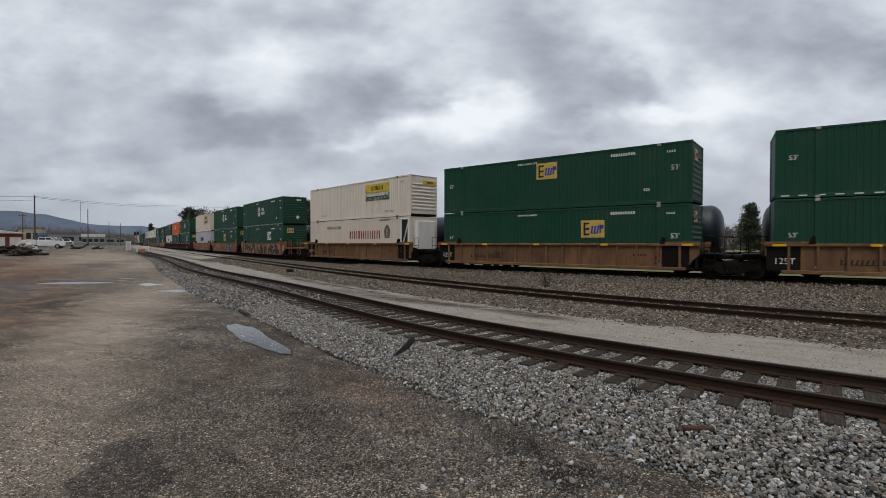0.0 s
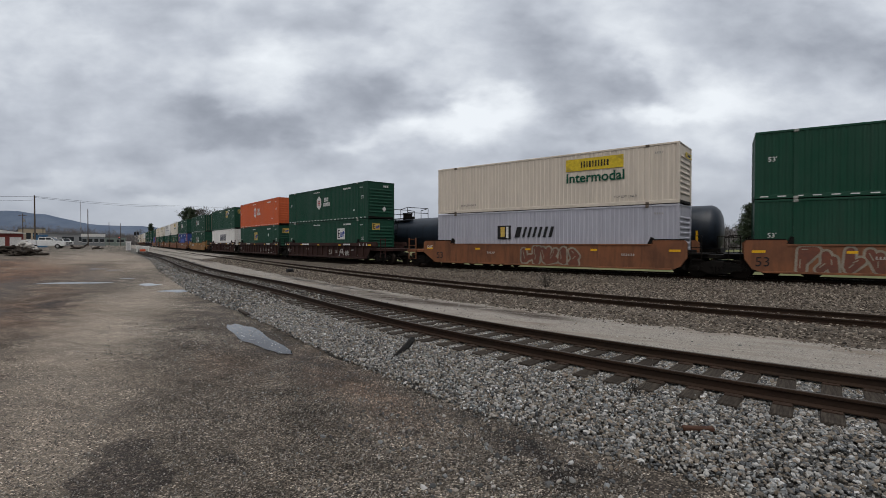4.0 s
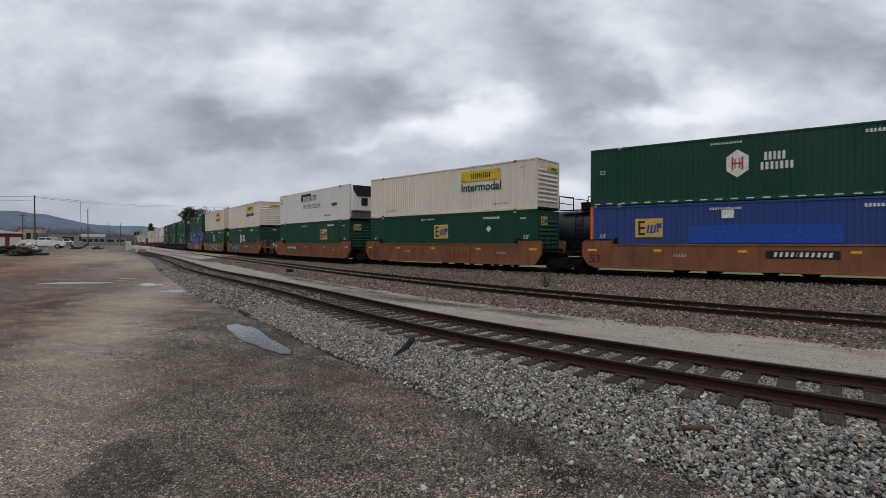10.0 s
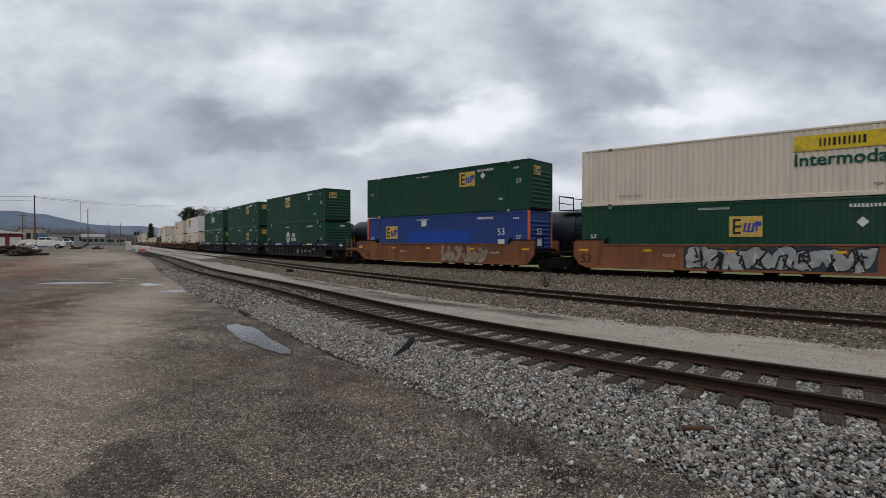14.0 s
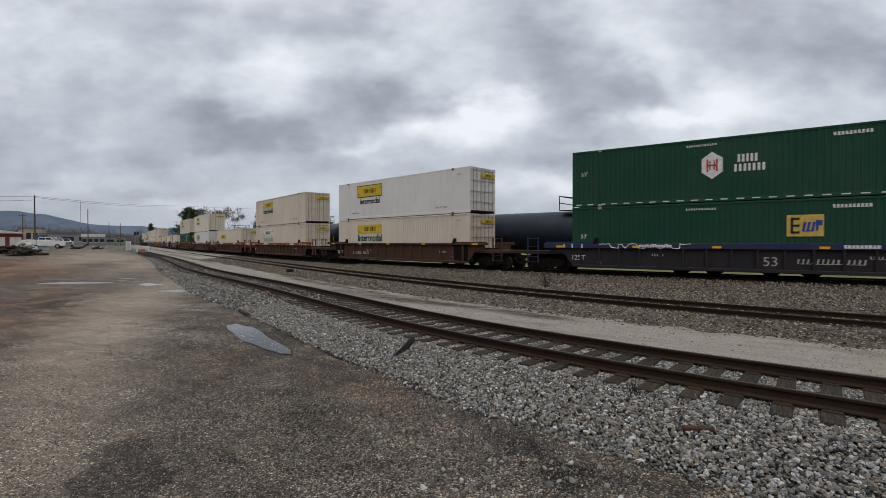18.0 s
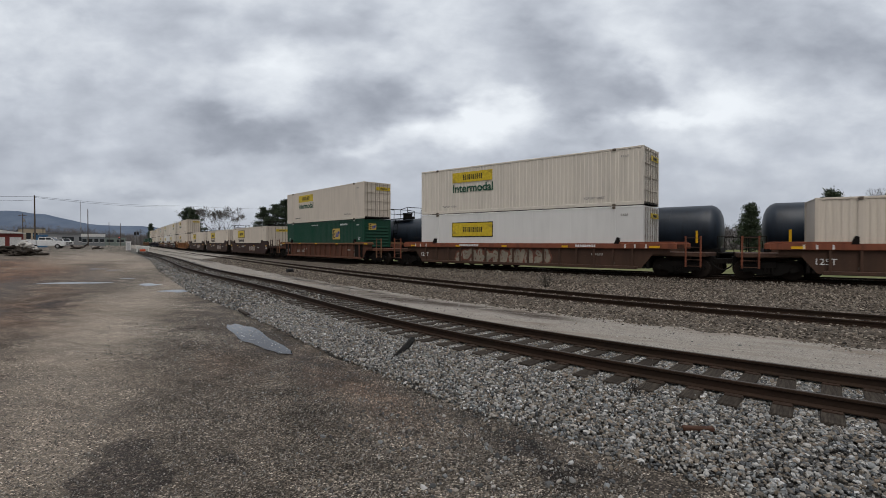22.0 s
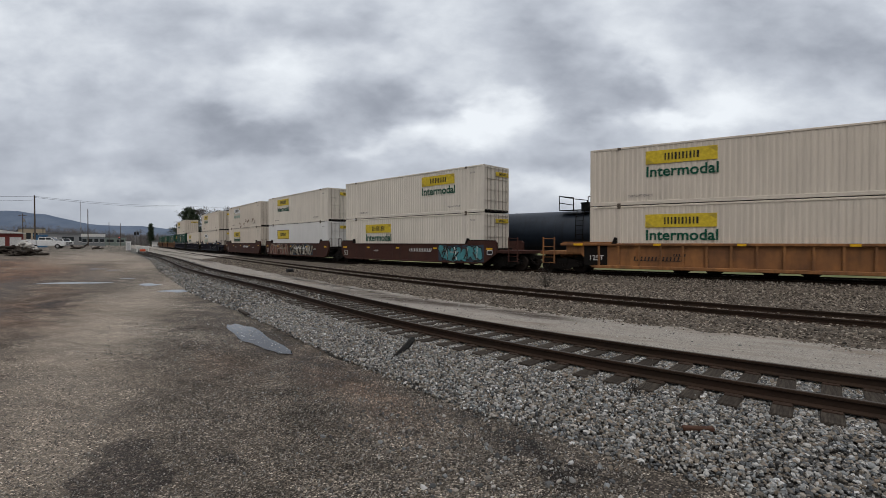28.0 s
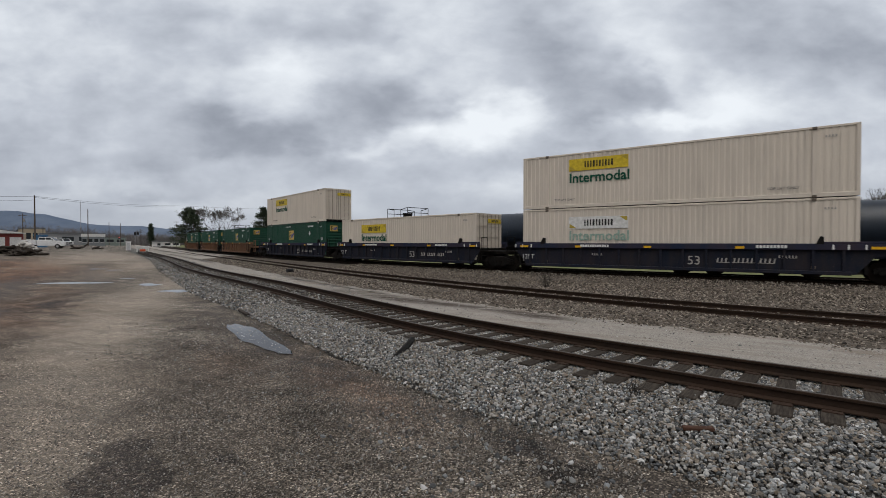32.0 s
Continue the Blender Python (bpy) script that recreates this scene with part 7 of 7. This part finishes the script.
building("equipment_hut", -0.598, 205, 3.4, 3.0, 2.4, M_WHITEWALL, M_ROOF, "small white trackside hut", 1, 1, 0.7)
building("warehouse", -0.575, 240, 11, 9, 2.4, M_WHITEWALL, M_ROOF, "low white building beyond the tracks", 2, 1)
building("house", 0.5, 120, 13, 9, 3.4, plain("pale_siding", (0.4, 0.4, 0.4), 0.8), M_ROOF, "grey house beyond the tank cars", 4, 1, 1.8)
building("tank_shed", -0.84, 112, 2.4, 2.2, 2.6, plain("blue_tarp", (0.06, 0.16, 0.3), 0.6), plain("blue_tarp", (0.06, 0.16, 0.3), 0.6), "blue tarped shed in the yard", 0, 1, 0.0, 0, plain("blue_tarp", (0.06, 0.16, 0.3), 0.6))


def cabinet(k, depth):
    ob = new("portable_cabin")
    ob.matrix_basis = facing(out(k, depth))
    part("body", block(-0.6, 0.6, -0.6, 0.6, 0.05, 2.3, 0.04), M_WHITEWALL, ob)
    part("roof", block(-0.66, 0.66, -0.66, 0.66, 2.3, 2.42, 0.04), M_WHITEWALL, ob)
    part("door", block(-0.4, 0.4, -0.63, -0.6, 0.15, 2.1), plain("light_grey_door", (0.5, 0.51, 0.52), 0.6), ob)
    return tagged(ob, "tall white portable cabin by the tracks", "cabin")


cabinet(-0.657, 128)


def barrier():
    ob = new("track_barrier")
    m = near_line.ride(-113.5, GAUGE / 2, 0.15, 0.5) @ Matrix.Rotation(-math.pi / 2, 4, "Z")
    ob.matrix_basis = m
    mw, mo = M_WHITEWALL, plain("orange_plastic", (0.62, 0.1, 0.04), 0.5)
    part("panel", block(-1.2, 1.2, -0.08, 0.08, 0.75, 1.25, 0.02), mw, ob)
    part("panel", block(-0.5, 0.5, -0.08, 0.08, 0.15, 0.6, 0.02), mo, ob, "orange-red lower board")
    for x in (-1.0, 1.0):
        part("leg", block(x - 0.08, x + 0.08, -0.4, 0.4, 0.0, 1.3, 0.02), mw, ob)
    part("stripe", block(-0.25, 0.4, -0.1, -0.08, 0.78, 1.2), mo, ob)
    return tagged(ob, "white and orange barrier across the siding's end", "barrier")


barrier()


def crossing_signal(k, depth, h, lamp):
    ob = new("railway_signal")
    ob.matrix_basis = facing(out(k, depth))
    part("mast", tube(bmesh.new(), (0, 0, -0.1), (0, 0, h), 0.09, 8), M_STEEL, ob)
    part("head", block(-0.3, 0.3, -0.25, 0.0, h - 1.4, h - 0.1, 0.05), M_INK, ob)
    if lamp:
        n = Nodes("red_signal_lamp")
        e = n.add("Emission", {"Color": (1.0, 0.12, 0.1, 1), "Strength": 3.0})
        n.t.links.new(e.outputs[0], n.out.inputs["Surface"])
        part("lens", tube(bmesh.new(), (0, -0.25, h - 0.7), (0, -0.3, h - 0.7), 0.2, 12), n.m, ob, "lit red lens")
    part("ladder", bars([(0.3, 0.1, 0), (0.3, 0.1, h - 0.5)], 0.03, 4), M_STEEL, ob)
    return tagged(ob, "steel railway signal mast" + (" with a lit red lamp" if lamp else ""), "signal", "railway signals")


crossing_signal(-0.676, 220, 4.6, True)
crossing_signal(-0.643, 180, 6.2, False)
crossing_signal(-0.637, 200, 6.8, False)


def pickup():
    """A white crew-cab pickup seen from its front corner."""
    ob = new("pickup_truck")
    white = plain("white_car_paint", (0.72, 0.73, 0.74), 0.25)
    glass, tyre = M_GLASS, plain("tyre_rubber", (0.02, 0.02, 0.02), 0.8)

    def shell(outline, y0, y1, inset):
        bm = bmesh.new()
        prism(bm, outline, y0, y1)
        if inset:
            for v in bm.verts:
                if v.co.z > 1.7:
                    v.co.y *= inset
        bmesh.ops.bevel(bm, geom=bm.edges[:], offset=0.04, segments=2, affect="EDGES")
        return bm
    part("body", shell([(-0.95, 0.5), (2.85, 0.45), (3.0, 0.8), (2.95, 1.22), (1.6, 1.36), (-0.95, 1.36)], -0.98, 0.98, 0), white, ob)
    part("service_bed", shell([(-3.1, 0.62), (-1.02, 0.62), (-1.02, 1.52), (-3.1, 1.52)], -1.04, 1.04, 0), white, ob)
    part("cab", shell([(-0.95, 1.32), (1.62, 1.34), (0.85, 2.0), (-0.75, 2.04)], -0.92, 0.92, 0.86), white, ob)
    part("windscreen", prism(bmesh.new(), [(1.57, 1.41), (1.63, 1.41), (0.95, 1.97), (0.89, 1.97)], -0.72, 0.72), glass, ob)
    for sy in (-1, 1):
        for x0, x1 in ((-0.75, 0.15), (0.25, 1.05)):
            part("side_window", prism(bmesh.new(), [(x0, 1.42), (x1 + (0.1 if x0 > 0 else 0), 1.42), (x1 - (0.25 if x0 > 0 else 0), 1.9), (x0, 1.9)], sy * 0.86 - 0.02, sy * 0.86 + 0.05), glass, ob)
        for x in (-1.85, 1.85):
            w = part("wheel", tube(bmesh.new(), (x, sy * 0.72, 0.4), (x, sy * 1.0, 0.4), 0.4, 20), tyre, ob)
            part("rim", tube(bmesh.new(), (x, sy * 0.99, 0.4), (x, sy * 1.02, 0.4), 0.22, 12), M_STEEL, w)
        part("headlight", block(2.86, 2.97, sy * 0.8 - 0.14, sy * 0.8 + 0.14, 0.9, 1.12), M_STEEL, ob)
        part("mirror", block(1.1, 1.2, sy * 1.05 - 0.1, sy * 1.05 + 0.1, 1.4, 1.66), M_INK, ob)
    part("grille", block(2.9, 2.99, -0.6, 0.6, 0.7, 1.12), M_INK, ob)
    part("bumper", block(2.9, 3.08, -0.98, 0.98, 0.4, 0.62, 0.03), M_STEEL, ob)
    return tagged(ob, "white crew-cab pickup with a service bed, parked", "pickup truck", "parked vehicles")


truck_one = pickup()
truck_one.matrix_basis = facing(out(-0.829, 90), -15) @ Matrix.Scale(1.08, 4)
copy_thing(truck_one, facing(out(-0.79, 138), -70))


def scrap_pile(k, depth, seed, count, label, pale, wide=2.1, high=0.75):
    """A heap of old ties and broken planks, or of pale rubble bags."""
    rng = random.Random(seed)
    ob = new("scrap_heap" if not pale else "rubble_heap")
    ob.matrix_basis = facing(out(k, depth))
    m = plain("bleached_rubble", (0.5, 0.48, 0.45), 0.9) if pale else M_TIE
    for i in range(count):
        if pale:
            bm = bmesh.new()
            bmesh.ops.create_icosphere(bm, subdivisions=2, radius=rng.uniform(0.22, 0.5))
            for v in bm.verts:
                v.co *= 1 + 0.3 * noise.noise(v.co * 2.1 + Vector((i, 0, 0)))
                v.co.z *= 0.7
            f = rng.uniform(-1, 1)
            part("lump", bm, m, ob, "", pose(wide * f, rng.uniform(-0.6, 0.6), 0.25 + high * (1 - abs(f)) * rng.random()))
        else:
            f = rng.uniform(-1, 1)
            part("tie", shared(("scrap_tie",), lambda: to_mesh("tie", block(-0.85, 0.85, -0.13, 0.13, -0.11, 0.11, 0.02), M_TIE)), None, ob, "", pose(wide * f, rng.uniform(-1.2, 1.2), 0.12 + high * (1 - abs(f) ** 2) * rng.random(), rng.uniform(-30, 30), rng.uniform(-22, 22), rng.uniform(-80, 80)))
    return tagged(ob, label, "heap")


scrap_pile(-0.905, 66, 4, 64, "dark heap of old ties and scrap timber", False, 2.3, 0.85)
scrap_pile(-0.868, 62, 5, 26, "low heap of old ties and scrap timber", False, 1.5, 0.55)
scrap_pile(-0.871, 74, 6, 34, "pale heap of broken rubble", True, 1.35, 1.3)
scrap_pile(-0.745, 100, 8, 9, "small heap of old ties by the poles", False)


# --- small things by the tracks ---
def strewn():
    d = new("bucket_drum")
    d.matrix_basis = Matrix.Translation((-24.4, 24.8, 0.09)) @ Matrix.Rotation(1.2, 4, "Z")
    part("shell", tube(bmesh.new(), (-0.2, 0, 0.14), (0.2, 0, 0.14), 0.14, 16), M_INK, d)
    part("rim", tube(bmesh.new(), (0.19, 0, 0.14), (0.215, 0, 0.14), 0.152, 16), M_INK, d)
    tagged(d, "small black drum lying on the stone dust", "drum")
    t = new("broken_tie", to_mesh("broken_tie", bars([(-0.75, 0.03, -0.02), (-0.35, 0.0, 0.02), (0.05, -0.03, 0.05), (0.45, -0.02, 0.06), (0.75, 0.03, 0.05)], 0.075, 6), plain("charred_wood", (0.009, 0.0085, 0.008), 0.85)))
    t.matrix_basis = Matrix.Translation((-4.85, 7.85, 0.04)) @ Matrix.Rotation(1.8, 4, "Z") @ Matrix.Rotation(-0.08, 4, "Y")
    tagged(t, "black broken tie end lying on the shoulder", "tie")
    r = new("rail_scrap", to_mesh("rail_scrap", block(-0.17, 0.17, -0.035, 0.035, 0.0, 0.05, 0.012), rusty("rusted_iron", (0.06, 0.03, 0.02), 0.6)))
    r.matrix_basis = Matrix.Translation((0.15, 6.05, 0.07)) @ Matrix.Rotation(0.35, 4, "Z")
    tagged(r, "rusty iron scrap among the stones", "scrap")
    w = new("wood_scrap", to_mesh("wood_scrap", block(-0.55, 0.55, -0.06, 0.06, 0.0, 0.06, 0.01), M_TIE))
    w.matrix_basis = Matrix.Translation((-11.9, 10.2, 0.03)) @ Matrix.Rotation(-0.5, 4, "Z")
    tagged(w, "dark wood scrap at the ballast's edge", "scrap")
    rng = random.Random(2)
    for x, y, h, n_st in ((-5.6, 21.5, 0.95, 26), (-0.6, 6.95, 0.22, 14)):
        bm = bmesh.new()
        for _ in range(n_st):
            a = Vector((rng.gauss(0, 0.05), rng.gauss(0, 0.05), 0))
            b = a + Vector((rng.gauss(0, 0.22) * h, rng.gauss(0, 0.22) * h, h * rng.uniform(0.5, 1)))
            tube(bm, a, b, 0.012 * h ** 0.5, 3, 0.003)
            for _ in range(3):
                c = a.lerp(b, rng.uniform(0.4, 1))
                tube(bm, c, c + Vector((rng.gauss(0, 0.12), rng.gauss(0, 0.12), rng.uniform(0, 0.15))) * h, 0.006, 3, 0.002)
        g = new("dry_weed")
        g.matrix_basis = Matrix.Translation((x, y, 0.1))
        part("stalks", bm, plain("dry_stalk", (0.05, 0.045, 0.04), 0.9), g)
        tagged(g, "dry brown weed in the ballast", "weed", "weeds in the ballast")


strewn()


def motions():
    """The train runs through at a steady pace; the clouds drift slowly."""
    times = [0.8 * k for k in range(41)]
    for thing, s0, z in riders:
        walk(thing, [(t, main_line.ride(s0 + SPEED * t, 1.3, RAIL_MAIN + z)) for t in times])
    # the wheels roll; axles that stand alike in their trucks share one action
    turn = math.degrees(SPEED / FPS / 0.44)
    for side in (-0.88, 0.88):
        alike = [w for w in wheels if (w.location.x > 0) == (side > 0)]
        walk(alike[0], [(k / FPS, pose(side, 0, 0.44, 0, turn * k, 0)) for k in range(32 * FPS + 1)])
        keys = alike[0].animation_data
        for w in alike[1:]:
            w.rotation_mode = "QUATERNION"
            w.animation_data_create()
            w.animation_data.action, w.animation_data.action_slot = keys.action, keys.action_slot
    walk(sky, [(0.0, pose(0, 0, 0, 0.3, 0.15, 0.5)), (32.0, pose(0, 0, 0, -0.5, -0.25, -0.9))])


motions()
